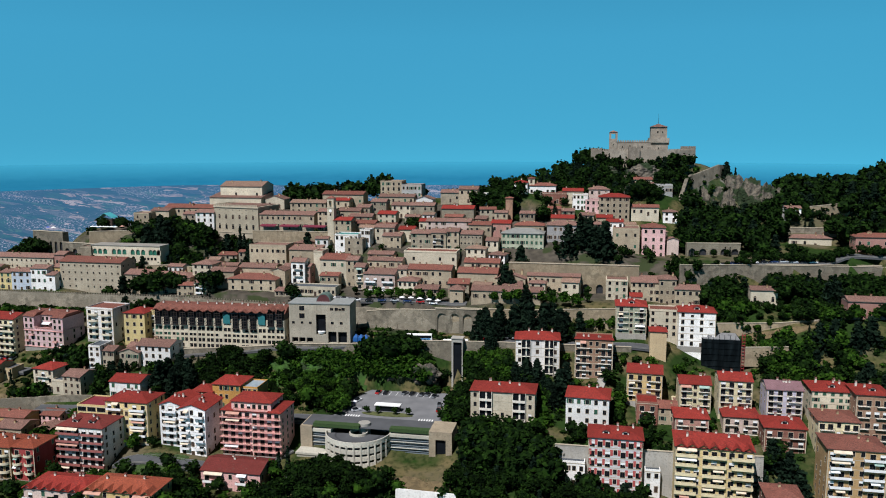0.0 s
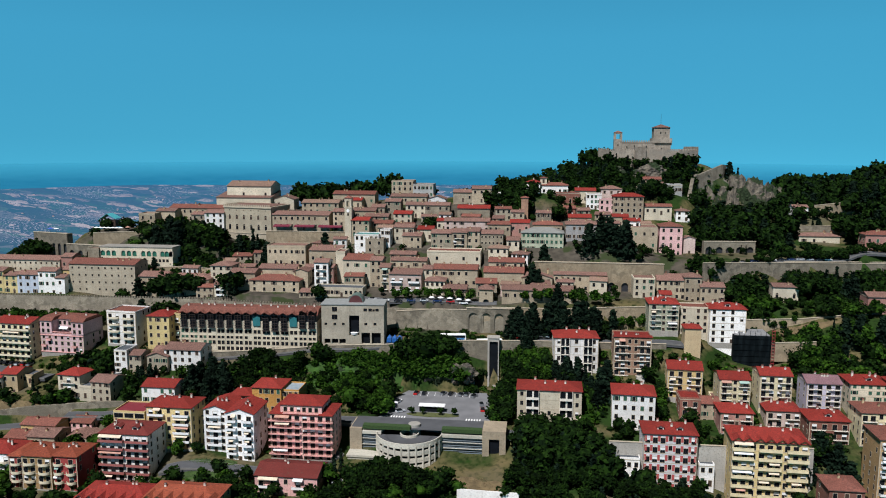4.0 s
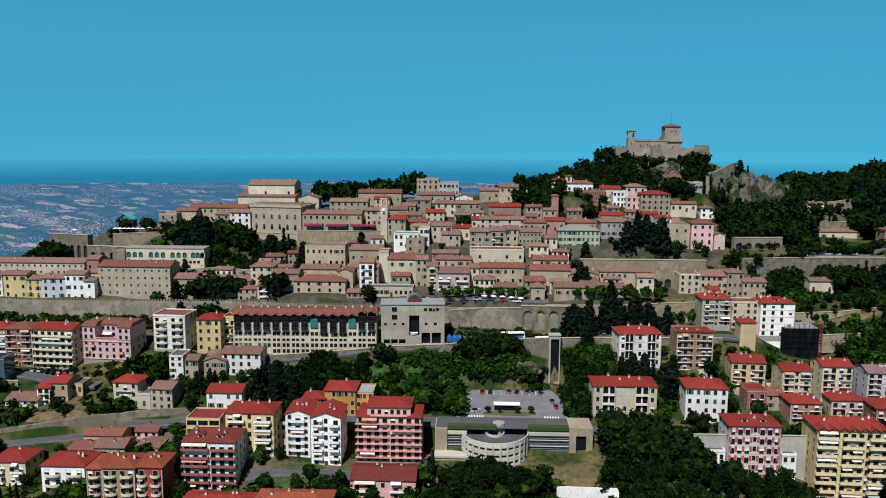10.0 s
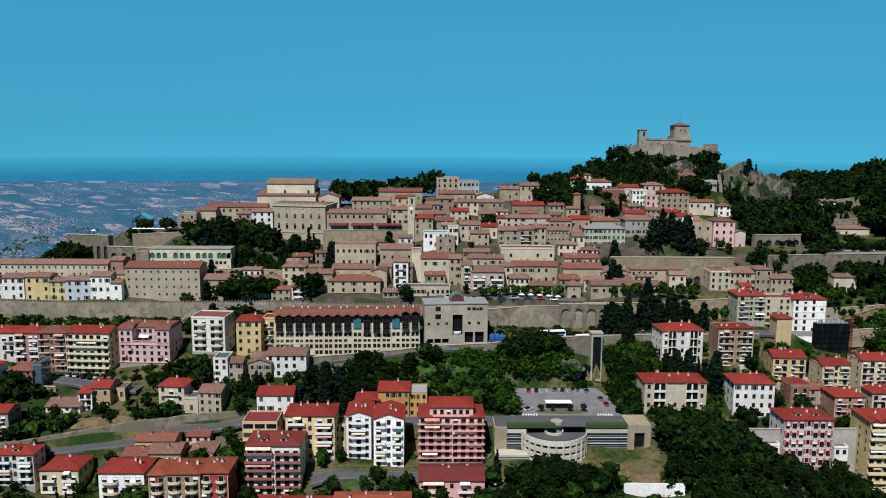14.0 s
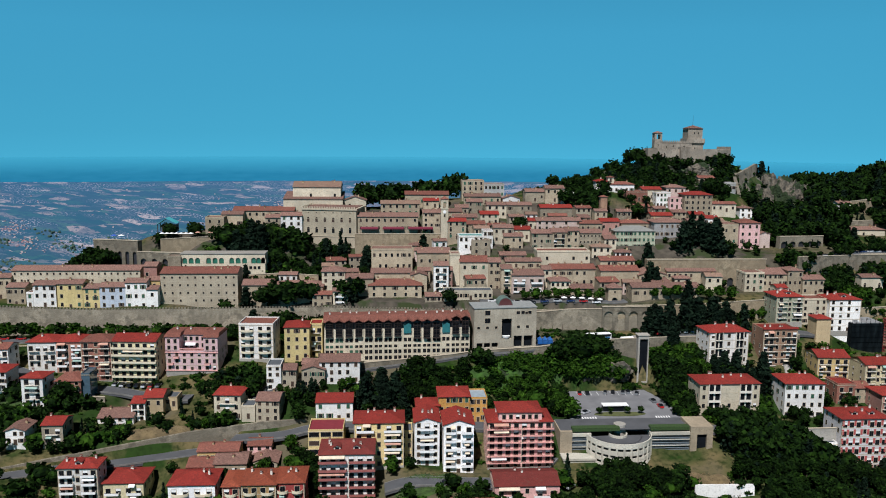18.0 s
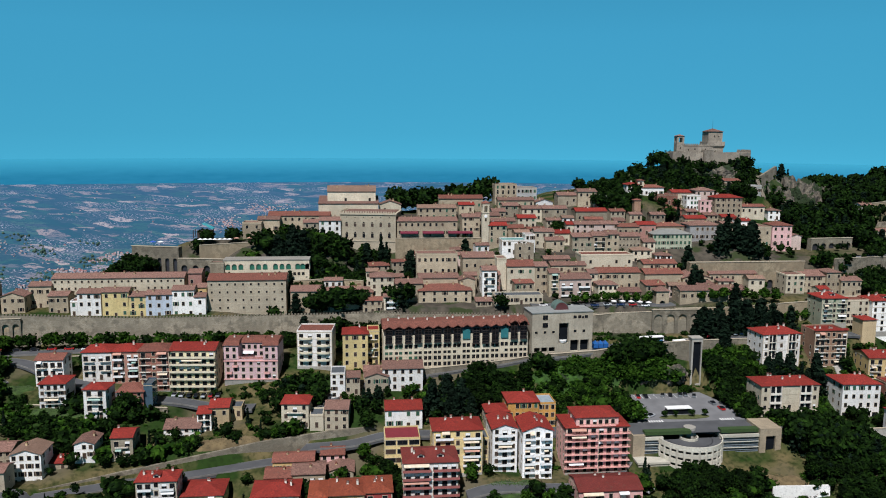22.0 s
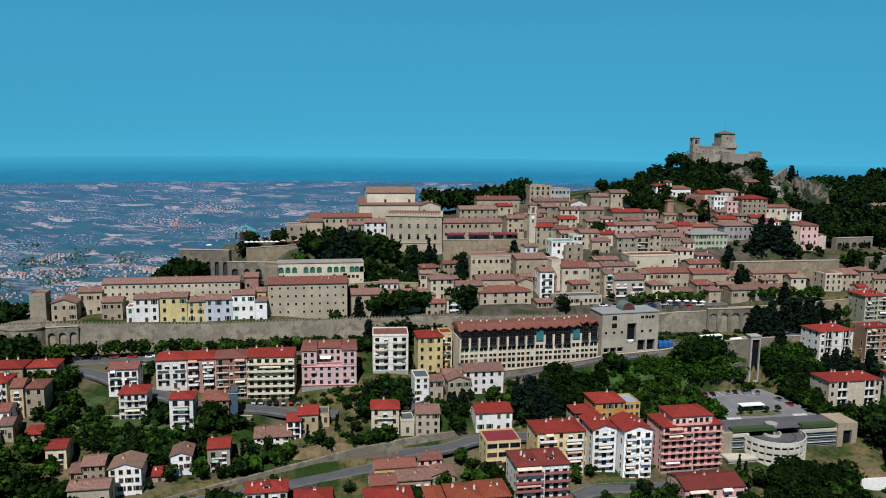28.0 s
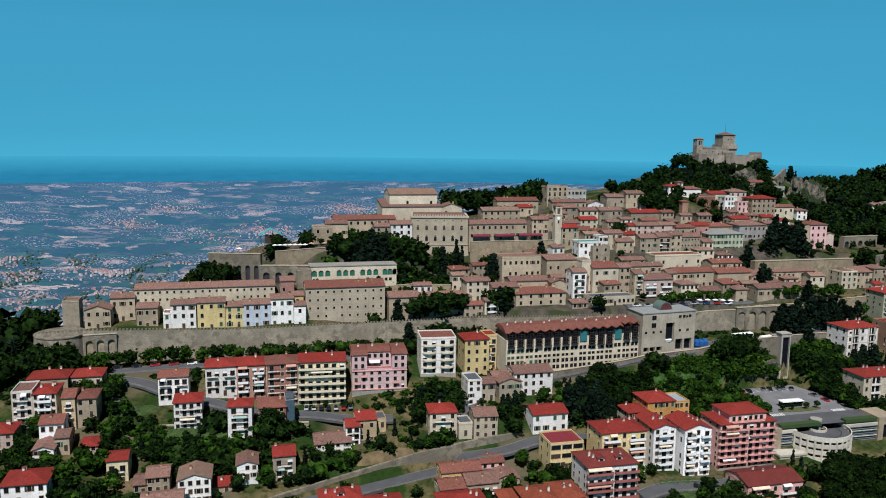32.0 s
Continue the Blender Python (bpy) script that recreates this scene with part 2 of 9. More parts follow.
BRICKRED = plain("brick red panel", (0.42, 0.075, 0.07), 0.8)
MAROONP = plain("maroon balcony paint", (0.32, 0.10, 0.085), 0.8)
REDC = plain("salmon red balcony paint", (0.70, 0.36, 0.32), 0.8)
YELC = plain("pale yellow balcony paint", (0.74, 0.62, 0.38), 0.8)
CREC = plain("cream balcony paint", (0.66, 0.58, 0.42), 0.8)
AWN = plain("cream awning cloth", (0.68, 0.56, 0.42), 0.9)
AWNR = plain("salmon awning cloth", (0.50, 0.27, 0.20), 0.9)
AWNG = plain("pale green awning cloth", (0.30, 0.42, 0.36), 0.9)
PALE = plain("pale chimney render", (0.70, 0.64, 0.55), 0.9)
VERANDA = plain("pale veranda glazing", (0.26, 0.34, 0.36), 0.25, 0, 0.4, 0.8)
WALLSTONE = plaster("town wall stone", (0.33, 0.29, 0.22), stain=1.0, joints=0.9, mottle=1.1)
SANDWALL = plaster("sandstone terrace wall", (0.45, 0.36, 0.24), stain=0.8, joints=0.4, mottle=0.7)
BARK = plain("bark", (0.09, 0.06, 0.04), 0.95)
LEAF = leafy("broad leaves", (0.017, 0.042, 0.005), (0.0016, 0.006, 0.0012))
LEAFY = leafy("bright leaves", (0.046, 0.105, 0.010), (0.005, 0.018, 0.0016))
NEEDLE = leafy("dark needles", (0.014, 0.029, 0.015), (0.002, 0.006, 0.0035))
ASPHALT = plain("asphalt", (0.075, 0.077, 0.082), 0.95, 0, 0.3, 0.2)


# ---------------------------------------------------------------- mesh kit
class Kit:
    """Collects faces of one mesh; a material index for each face."""
    @staticmethod
    def of_box(lo, hi):
        k = Kit()
        k.box(lo, hi)
        return k


    def __init__(self):
        self.v, self.f, self.mi = [], [], []

    def face(self, pts, mi=0):
        k = len(self.v)
        self.v += [tuple(p) for p in pts]
        self.f.append(tuple(range(k, k + len(pts))))
        self.mi.append(mi)

    def box(self, a, b, mi=0):
        (x0, y0, z0), (x1, y1, z1) = a, b
        k = len(self.v)
        self.v += [(x0, y0, z0), (x1, y0, z0), (x1, y1, z0), (x0, y1, z0), (x0, y0, z1), (x1, y0, z1), (x1, y1, z1), (x0, y1, z1)]
        for q in ((0, 3, 2, 1), (4, 5, 6, 7), (0, 1, 5, 4), (1, 2, 6, 5), (2, 3, 7, 6), (3, 0, 4, 7)):
            self.f.append(tuple(k + i for i in q))
            self.mi.append(mi)

    def solid(self, low, high, mi=0):
        """A closed form between two rings of as many points."""
        k, n = len(self.v), len(low)
        self.v += [tuple(p) for p in low] + [tuple(p) for p in high]
        self.f += [tuple(k + i for i in reversed(range(n))), tuple(k + n + i for i in range(n))]
        self.f += [(k + i, k + (i + 1) % n, k + n + (i + 1) % n, k + n + i) for i in range(n)]
        self.mi += [mi] * (n + 2)

    def tube(self, c, r0, r1, h, n=10, mi=0):
        ring = [(math.cos(2 * math.pi * i / n), math.sin(2 * math.pi * i / n)) for i in range(n)]
        self.solid([(c[0] + r0 * a, c[1] + r0 * b, c[2]) for a, b in ring], [(c[0] + r1 * a, c[1] + r1 * b, c[2] + h) for a, b in ring], mi)

    def mesh(self, name, mats, smooth=False, weld=False):
        me = bpy.data.meshes.new(name)
        if weld:
            seen, to = {}, []
            for p in self.v:
                to.append(seen.setdefault(tuple(round(c, 4) for c in p), len(seen)))
            self.v, self.f = list(seen), [tuple(to[i] for i in q) for q in self.f]
        me.from_pydata(self.v, [], self.f)
        for m in mats:
            me.materials.append(m)
        me.polygons.foreach_set("material_index", self.mi)
        if smooth:
            me.polygons.foreach_set("use_smooth", [True] * len(self.f))
        me.update()
        return me


def thing(name, m, label, category, group="", kind=""):
    e = new(name)
    e.matrix_world = m
    return tagged(e, label, category, group, kind)


def part(name, kit, mats, parent, label="", m=None, smooth=False):
    """Links one mesh under a thing; kit: a Kit, or a mesh shared by alike parts."""
    me = kit if isinstance(kit, bpy.types.Mesh) else kit.mesh(name, mats if isinstance(mats, (list, tuple)) else [mats], smooth)
    ob = new(name, me)
    ob.parent = parent
    if m is not None:
        ob.matrix_local = m
    return tagged(ob, label)


SHARED = {}


def shared(key, make):
    if key not in SHARED:
        SHARED[key] = make()
    return SHARED[key]


def relief(k, xs, zs, cell, back=0.06):
    """One stepped sheet: cell(i, j) gives the depth and the material of each field of the grid."""
    n, m = len(xs) - 1, len(zs) - 1
    for i in range(n):
        for j in range(m):
            y, mi = cell(i, j)
            k.face([(xs[i], y, zs[j]), (xs[i + 1], y, zs[j]), (xs[i + 1], y, zs[j + 1]), (xs[i], y, zs[j + 1])], mi)
            for di, dj in ((1, 0), (0, 1), (-1, 0), (0, -1)):
                u, v = i + di, j + dj
                inside = 0 <= u < n and 0 <= v < m
                if inside and (di < 0 or dj < 0):
                    continue
                yb, mb = cell(u, v) if inside else (back, mi)
                if abs(yb - y) < 1e-6:
                    continue
                e = mi if y < yb else mb
                if di:
                    x = xs[i + 1] if di > 0 else xs[i]
                    k.face([(x, y, zs[j]), (x, yb, zs[j]), (x, yb, zs[j + 1]), (x, y, zs[j + 1])], e)
                else:
                    z = zs[j + 1] if dj > 0 else zs[j]
                    k.face([(xs[i], y, z), (xs[i + 1], y, z), (xs[i + 1], yb, z), (xs[i], yb, z)], e)


def window_mesh(w, h, style, arch):
    """Sill, surround, dark pane with a mullion, and shutters in one moulded piece; stands on its sill, faces -y."""
    def make():
        k = Kit()
        t, s = 0.13, w * 0.5
        wide = style in ("open_g", "open_b")
        xs = [-w / 2 - t, -w / 2, -0.03, 0.03, w / 2, w / 2 + t]
        if wide:
            xs = [-w / 2 - t - s] + xs + [w / 2 + t + s]
        zs = [-0.12, 0.0, h * 0.55, h, h + t]
        o = 1 if wide else 0

        def cell(i, j):
            if wide and i in (0, len(xs) - 2):
                return (-0.07, 3) if 0 < j < 3 else (-0.02, 0)
            c = i - o
            if j == 0:
                return (-0.10, 0)
            if j == 3:
                return (-0.065, 0)
            if c in (0, 4):
                return (-0.055, 0)
            if style.startswith("shut"):
                return (-0.03, 3) if c != 2 else (-0.02, 3)
            if style == "half" and j == 2:
                return (-0.03, 2)
            return (-0.04, 3) if c == 2 else (-0.012, 1)
        relief(k, xs, zs, cell)
        if arch:
            n = 8
            ring = [(w / 2 * math.cos(math.pi * i / n), h + t + w / 2 * math.sin(math.pi * i / n)) for i in range(n + 1)]
            k.face([(x, -0.012, z) for x, z in ring], 1)
            for (xa, za), (xb, zb) in zip(ring, ring[1:]):
                g = 1 + 2 * t / w
                p = [(xa, za), (xb, zb), (xb * g, h + t + (zb - h - t) * g), (xa * g, h + t + (za - h - t) * g)]
                k.face([(x, -0.055, z) for x, z in p], 0)
                k.face([(p[0][0], -0.012, p[0][1]), (p[1][0], -0.012, p[1][1]), (p[1][0], -0.055, p[1][1]), (p[0][0], -0.055, p[0][1])], 0)
                k.face([(p[3][0], -0.055, p[3][1]), (p[2][0], -0.055, p[2][1]), (p[2][0], 0.05, p[2][1]), (p[3][0], 0.05, p[3][1])], 0)
        return k.mesh("window", [TRIM, GLASS, WHITE, GREEN if style.endswith("_g") else BROWN], weld=True)
    return shared(("win", round(w, 1), round(h, 1), style, arch), make)


def balcony_mesh(w, d, kindof):
    """Slab with a parapet or a barred rail; stands at the slab's underside, faces -y."""
    def make():
        k = Kit()
        if kindof == "balco":
            n = 10
            arc = [(w / 2 - w / 2 * math.cos(math.pi * i / n), -d * 1.25 * math.sin(math.pi * i / n)) for i in range(n + 1)]
            k.solid([(x, y, 0) for x, y in arc], [(x, y, 0.18) for x, y in arc], 0)
            ins = [(w / 2 + (x - w / 2) * 0.93, y * 0.93) for x, y in arc]
            for i in range(n):
                lo = [(*arc[i], 0.18), (*arc[i + 1], 0.18), (*ins[i + 1], 0.18), (*ins[i], 0.18)]
                k.solid(lo, [(x, y, 1.0) for x, y, z in lo], 1)
            return k.mesh("balcony", [CREC, CREC, DARK], weld=True)
        k.box((0, -d, 0), (w, 0.02, 0.16), 0)
        if kindof in ("balcr", "balcw", "balcy", "balcc", "balcm"):
            k.box((0, -d, 0.16), (w, -d + 0.1, 1.3 if kindof == "balcy" else 0.95), 1)
            k.box((0, -d + 0.1, 0.16), (0.1, 0.0, 0.95), 1)
            k.box((w - 0.1, -d + 0.1, 0.16), (w, 0.0, 0.95), 1)
            k.box((0, -d, 1.05), (w, -d + 0.06, 1.11), 2)
        else:
            k.box((0, -d, 1.02), (w, -d + 0.07, 1.1), 2)
            n = max(3, int(w / 0.3))
            for i in range(n + 1):
                x = (w - 0.05) * i / n
                k.box((x, -d + 0.01, 0.16), (x + 0.05, -d + 0.06, 1.02), 2)
        return k.mesh("balcony", [PALE if kindof == "balc" else {"balcr": REDC, "balcw": WHITE, "balcy": YELC, "balcc": CREC, "balcm": MAROONP, "balcp": REDC}[kindof],
                                  {"balcr": REDC, "balcw": WHITE, "balcy": YELC, "balcc": CREC, "balcm": MAROONP, "balcp": REDC}.get(kindof, CONC), MAROONP if kindof == "balcp" else DARK])
    return shared(("balc", round(w, 1), d, kindof), make)


def awning_mesh(w, mat):
    def make():
        k = Kit()
        k.solid([(0, 0, 0), (w, 0, 0), (w, 0, -0.06), (0, 0, -0.06)], [(0, -1.35, -0.75), (w, -1.35, -0.75), (w, -1.35, -0.81), (0, -1.35, -0.81)])
        k.box((0, -1.37, -1.0), (w, -1.34, -0.76))
        return k.mesh("awning", [mat])
    return shared(("awn", round(w, 1), mat.name), make)


def chimney_mesh(h, top, pale=False):
    def make():
        k = Kit()
        k.box((-0.35, -0.3, -1.2), (0.35, 0.3, h), 0)
        k.box((-0.45, -0.4, h), (0.45, 0.4, h + 0.12), 1)
        k.box((-0.3, -0.25, h + 0.12), (0.3, 0.25, h + 0.4), 0)
        k.box((-0.42, -0.37, h + 0.4), (0.42, 0.37, h + 0.5), 1)
        return k.mesh("chimney", [PALE if pale else WALL["beige"], top])
    return shared(("chim", h, top.name, pale), make)


def dormer_mesh(w, tiles):
    """A small gabled dormer with a dark window; stands on the slope, faces -y."""
    def make():
        k = Kit()
        k.box((-w / 2, 0, -0.6), (w / 2, 2.6, 1.0), 0)
        k.face([(-w / 2, 0, 1.0), (w / 2, 0, 1.0), (0, 0, 1.0 + w * 0.22)], 0)
        k.box((-w * 0.3, -0.03, 0.1), (w * 0.3, 0.0, 0.9), 1)
        for sx in (-1, 1):
            lo = [(sx * (w / 2 + 0.25), -0.35, 0.9), (0, -0.35, 1.0 + w * 0.24), (0, 3.4, 1.0 + w * 0.24), (sx * (w / 2 + 0.25), 3.4, 0.9)]
            lo = lo if sx > 0 else lo[::-1]
            k.solid(lo, [(p, q, r + 0.15) for p, q, r in lo], 2)
        return k.mesh("dormer", [PALE, GLASS, tiles])
    return shared(("dormer", w, tiles.name), make)


def loggia_mesh(w, fh, rail, glazed):
    """One storey of a recessed-looking balcony stack: slab, side fins, parapet, dark back with doors, or a glazed veranda."""
    def make():
        k = Kit()
        d = 0.95
        k.box((0, -d, -0.1), (w, 0.0, 0.12), 0)
        for x in (0.0, w - 0.16):
            k.box((x, -d + 0.02, 0.12), (x + 0.16, 0.0, fh - 0.1), 0)
        k.face([(0.16, -0.03, 0.12), (w - 0.16, -0.03, 0.12), (w - 0.16, -0.03, fh - 0.1), (0.16, -0.03, fh - 0.1)], 1)
        k.box((w * 0.46, -0.12, 0.12), (w * 0.6, -0.031, fh - 0.1), 0)
        if rail:
            k.box((0.16, -d, 0.98), (w - 0.16, -d + 0.07, 1.06), 2)
            n = max(3, int(w / 0.28))
            for i in range(n + 1):
                x = 0.16 + (w - 0.37) * i / n
                k.box((x, -d + 0.01, 0.12), (x + 0.05, -d + 0.05, 0.98), 2)
        else:
            k.box((0.16, -d, 0.12), (w - 0.16, -d + 0.1, 0.98), 0)
        if glazed:
            k.box((0.16, -d + 0.12, 1.0), (w - 0.16, -d + 0.16, fh - 0.12), 3)
            for i in range(4):
                x = 0.16 + (w - 0.38) * i / 3
                k.box((x, -d + 0.08, 1.0), (x + 0.07, -d + 0.12, fh - 0.12), 0)
        return k.mesh("loggia", [WHITE if glazed else PALE, GLASS, DARK, VERANDA])
    return shared(("loggia", w, fh, rail, glazed), make)


SITES, FOOT = [], []


def site(x, y, z):
    SITES.append((x, y, z))


def roof_kit(kind, w, d, h, pitch=0.30, o=0.5):
    """The roof over a w by d house with eaves at h. Returns the mesh kit and the ridge's height."""
    k = Kit()
    th = 0.22
    if kind == "gable":
        r = d / 2 * pitch
        e = o * pitch
        for s in (0, 1):
            ya, yb = (-o, d / 2) if s == 0 else (d + o, d / 2)
            lo = [(-0.3, ya, h - e), (w + 0.3, ya, h - e), (w + 0.3, yb, h + r), (-0.3, yb, h + r)]
            if s:
                lo.reverse()
            k.solid(lo, [(x, y, z + th) for x, y, z in lo])
        k.box((-0.3, d / 2 - 0.14, h + r + th - 0.05), (w + 0.3, d / 2 + 0.14, h + r + th + 0.1))
    elif kind == "gfront":
        r = w / 2 * pitch * 1.15
        e = o * pitch
        for s in (0, 1):
            xa, xb = (-o, w / 2) if s == 0 else (w + o, w / 2)
            lo = [(xa, -0.4, h - e), (xb, -0.4, h + r), (xb, d + 0.4, h + r), (xa, d + 0.4, h - e)]
            if s:
                lo.reverse()
            k.solid(lo, [(x, y, z + th) for x, y, z in lo])
    elif kind == "shed":
        r = d * pitch * 0.5
        lo = [(-0.3, -o, h - 0.1), (w + 0.3, -o, h - 0.1), (w + 0.3, d, h + r), (-0.3, d, h + r)]
        k.solid(lo, [(x, y, z + th) for x, y, z in lo])
    elif kind == "hip":
        m = min(w, d) / 2
        r = m * pitch * 1.1
        lo = [(-o, -o, h - 0.12), (w + o, -o, h - 0.12), (w + o, d + o, h - 0.12), (-o, d + o, h - 0.12)]
        hi = [(x, y, z + th) for x, y, z in lo]
        if w >= d:
            a, b = (m, d / 2, h + r + th), (w - m, d / 2, h + r + th)
            if w - 2 * m < 0.3:
                a, b = (w / 2 - 0.15, d / 2, h + r + th), (w / 2 + 0.15, d / 2, h + r + th)
            n = len(k.v)
            k.v += lo + hi + [a, b]
            k.f += [tuple(n + i for i in q) for q in ((3, 2, 1, 0), (0, 1, 5, 4), (1, 2, 6, 5), (2, 3, 7, 6), (3, 0, 4, 7), (4, 5, 9, 8), (5, 6, 9), (6, 7, 8, 9), (7, 4, 8))]
        else:
            a, b = (w / 2, m, h + r + th), (w / 2, d - m, h + r + th)
            n = len(k.v)
            k.v += lo + hi + [a, b]
            k.f += [tuple(n + i for i in q) for q in ((3, 2, 1, 0), (0, 1, 5, 4), (1, 2, 6, 5), (2, 3, 7, 6), (3, 0, 4, 7), (4, 5, 8), (5, 6, 9, 8), (6, 7, 9), (7, 4, 8, 9))]
        k.mi += [0] * 9
    else:
        r = 0.3
        k.box((0.32, 0.32, h - 0.25), (w - 0.32, d - 0.32, h + 0.05))
    return k, h + r


def house(label, x, y, z, w, d, h, roof, tiles, wall, rows, cols, opt="", rot=0.0):
    """A building; x, y, z: the foot of its front corner, its front faces -y before the turn."""
    big = rows >= 5 or "apartment" in label
    base = thing("apartment_building" if big else "house", pose(x, y, z, 0, 0, rot), label, "apartment building" if big else "house",
                 "houses of the town")
    ca, sa = math.cos(radians(rot)), math.sin(radians(rot))
    for fx in (0.02, 0.5, 0.98):
        SITES.append((x + w * fx * ca, y + w * fx * sa, z))
    SITES.append((x + w / 2 * ca - d * 0.6 * sa, y + w / 2 * sa + d * 0.6 * ca, z + 0.6))
    FOOT.append((x + w / 2 * ca - d / 2 * sa, y + w / 2 * sa + d / 2 * ca, w / 2 + 1.2, d / 2 + 1.2, ca, sa))
    rk, top = roof_kit(roof, w, d, h)
    k = Kit()
    sk = -7.0
    if roof == "gable":
        for q in (0, w):
            pts = [(q, 0, sk), (q, d, sk), (q, d, h), (q, d / 2, top - 0.05), (q, 0, h)]
            k.face(pts if q else pts[::-1])
        k.face([(0, 0, sk), (w, 0, sk), (w, 0, h), (0, 0, h)])
        k.face([(w, d, sk), (0, d, sk), (0, d, h), (w, d, h)])
    elif roof == "gfront":
        for q in (0, d):
            pts = [(0, q, sk), (w, q, sk), (w, q, h), (w / 2, q, top - 0.05), (0, q, h)]
            k.face(pts[::-1] if q else pts)
        k.face([(0, d, sk), (0, 0, sk), (0, 0, h), (0, d, h)])
        k.face([(w, 0, sk), (w, d, sk), (w, d, h), (w, 0, h)])
    elif roof == "shed":
        k.solid([(0, 0, sk), (w, 0, sk), (w, d, sk), (0, d, sk)], [(0, 0, h - 0.08), (w, 0, h - 0.08), (w, d, top), (0, d, top)])
    else:
        k.box((0, 0, sk), (w, d, h - 0.02))
        if roof in ("flat", "crenel", "flatred"):
            p = 0.55
            q = Kit()
            outer_ring = [(0, 0), (w, 0), (w, d), (0, d)]
            inner_ring = [(0.3, 0.3), (w - 0.3, 0.3), (w - 0.3, d - 0.3), (0.3, d - 0.3)]
            for i in range(4):
                a, b, c, e = outer_ring[i], outer_ring[(i + 1) % 4], inner_ring[(i + 1) % 4], inner_ring[i]
                q.face([(*a, h - 0.02), (*b, h - 0.02), (*b, h + p), (*a, h + p)])
                q.face([(*a, h + p), (*b, h + p), (*c, h + p), (*e, h + p)])
                q.face([(*c, h - 0.02), (*e, h - 0.02), (*e, h + p), (*c, h + p)])
            part("parapet", q.mesh("parapet", [WALL[wall]], weld=True), None, base)
            if roof == "crenel":
                n = int(w / 1.4)
                for i in range(n):
                    k.box((w * i / n, 0, h + p), (w * (i + 0.55) / n, 0.3, h + p + 0.7))
    part("wall", k, WALL[wall], base)
    part("roof", rk, ROOF[tiles], base)
    if roof == "flatred":
        c = Kit()
        c.solid([(-0.5, -0.5, h + 0.55), (w + 0.5, -0.5, h + 0.55), (w + 0.5, 0.3, h + 0.55), (-0.5, 0.3, h + 0.55)],
                [(0, 0, h + 1.5), (w, 0, h + 1.5), (w, 0.3, h + 1.5), (0, 0.3, h + 1.5)])
        part("roof_edge", c, ROOF["red"], base, "red tiled roof edge")
    elif roof in ("hip", "flat", "gable") and h > 5:
        c = Kit()
        c.box((-0.12, -0.12, h - 0.42), (w + 0.12, 0.0, h - 0.2))
        c.box((-0.12, 0.0, h - 0.42), (0.0, d, h - 0.2))
        c.box((w, 0.0, h - 0.42), (w + 0.12, d, h - 0.2))
        part("cornice", c, TRIM, base)
    if big and roof != "gfront":
        c = Kit()
        fl = h / rows
        zs = [-2.0, 0.6] + [v for i in range(1, rows) for v in (fl * i - 0.2, fl * i)] + [h - 0.45]
        relief(c, [0.0, 0.3, w - 0.3, w], zs, lambda i, j: (-0.05, 1 if j == 0 else 0) if i != 1 or j % 2 == 0 else (0.05, 0))
        part("wall_frame", c.mesh("wall_frame", [TRIM, CONC], weld=True), None, base, "pale corner strips and floor bands")
    if tiles not in ("dark", "teal", "glassroof", "greyroof", "maroon") and w > 7 and roof != "flat":
        bright = tiles in ("red", "mauve", "maroontile", "orangetile")
        for i in range(1 + (w > 13) + (w > 20) + (2 if bright and big else 0)):
            fx, fy = rnd.uniform(0.14, 0.86), rnd.uniform(0.3, 0.7)
            part("chimney", chimney_mesh(1.0, ROOF["redold"], bright), None, base, "", pose(w * fx, d * fy, top - 0.15 - abs(fy - 0.5) * d * 0.25))
        if big and roof == "hip" and bright and w > 11 and "zig" not in opt and rnd.random() < 0.4:
            for fx in ((0.5,) if w < 18 else (0.32, 0.68)):
                part("dormer", dormer_mesh(2.4, ROOF[tiles]), None, base, "", pose(w * fx, d * 0.16, h + d * 0.16 * 0.33 + 0.1))
    if "zig" in opt:
        n = max(2, int(w / 3.4))
        u = w / n
        g = Kit()
        for sx in (-1, 1):
            lo = [(sx * u / 2, -0.9, -0.1), (0, -0.9, 1.25), (0, 4.5, 1.25), (sx * u / 2, 4.5, -0.1)]
            lo = lo if sx > 0 else lo[::-1]
            g.solid(lo, [(p, q, r + 0.2) for p, q, r in lo])
        gm = g.mesh("gablet", [ROOF[tiles]])
        f = Kit()
        f.face([(-u / 2 + 0.2, -0.3, 0), (u / 2 - 0.2, -0.3, 0), (0, -0.3, 1.1)])
        fm = f.mesh("gable_face", [WALL[wall]])
        for i in range(n):
            part("gablet", gm, None, base, "", pose(u * (i + 0.5), 0, h))
            part("gable_face", fm, None, base, "", pose(u * (i + 0.5), 0, h))
    fh = h / rows
    small, arch, blind = "small" in opt, "arch" in opt, "blind" in opt
    ww, wh = (0.9, min(1.1, fh * 0.42)) if small else (min(1.25, w / cols * 0.5), min(1.8, fh * 0.55))
    fam = rnd.choice(("g", "b", "b"))
    if "shut" in opt:
        fam = "g"

    def pick():
        if small or wall == "checker":
            return "none"
        if "shut" in opt:
            return rnd.choice(("open_g", "shut_g", "shut_g"))
        if big:
            return rnd.choice(("none", "half", "none", "none", "shut_" + fam))
        return rnd.choice(("open_" + fam, "none", "none", "shut_" + fam, "none", "none"))

    bal = next((o for o in opt.split() if o.startswith("balc")), "")
    spans = []
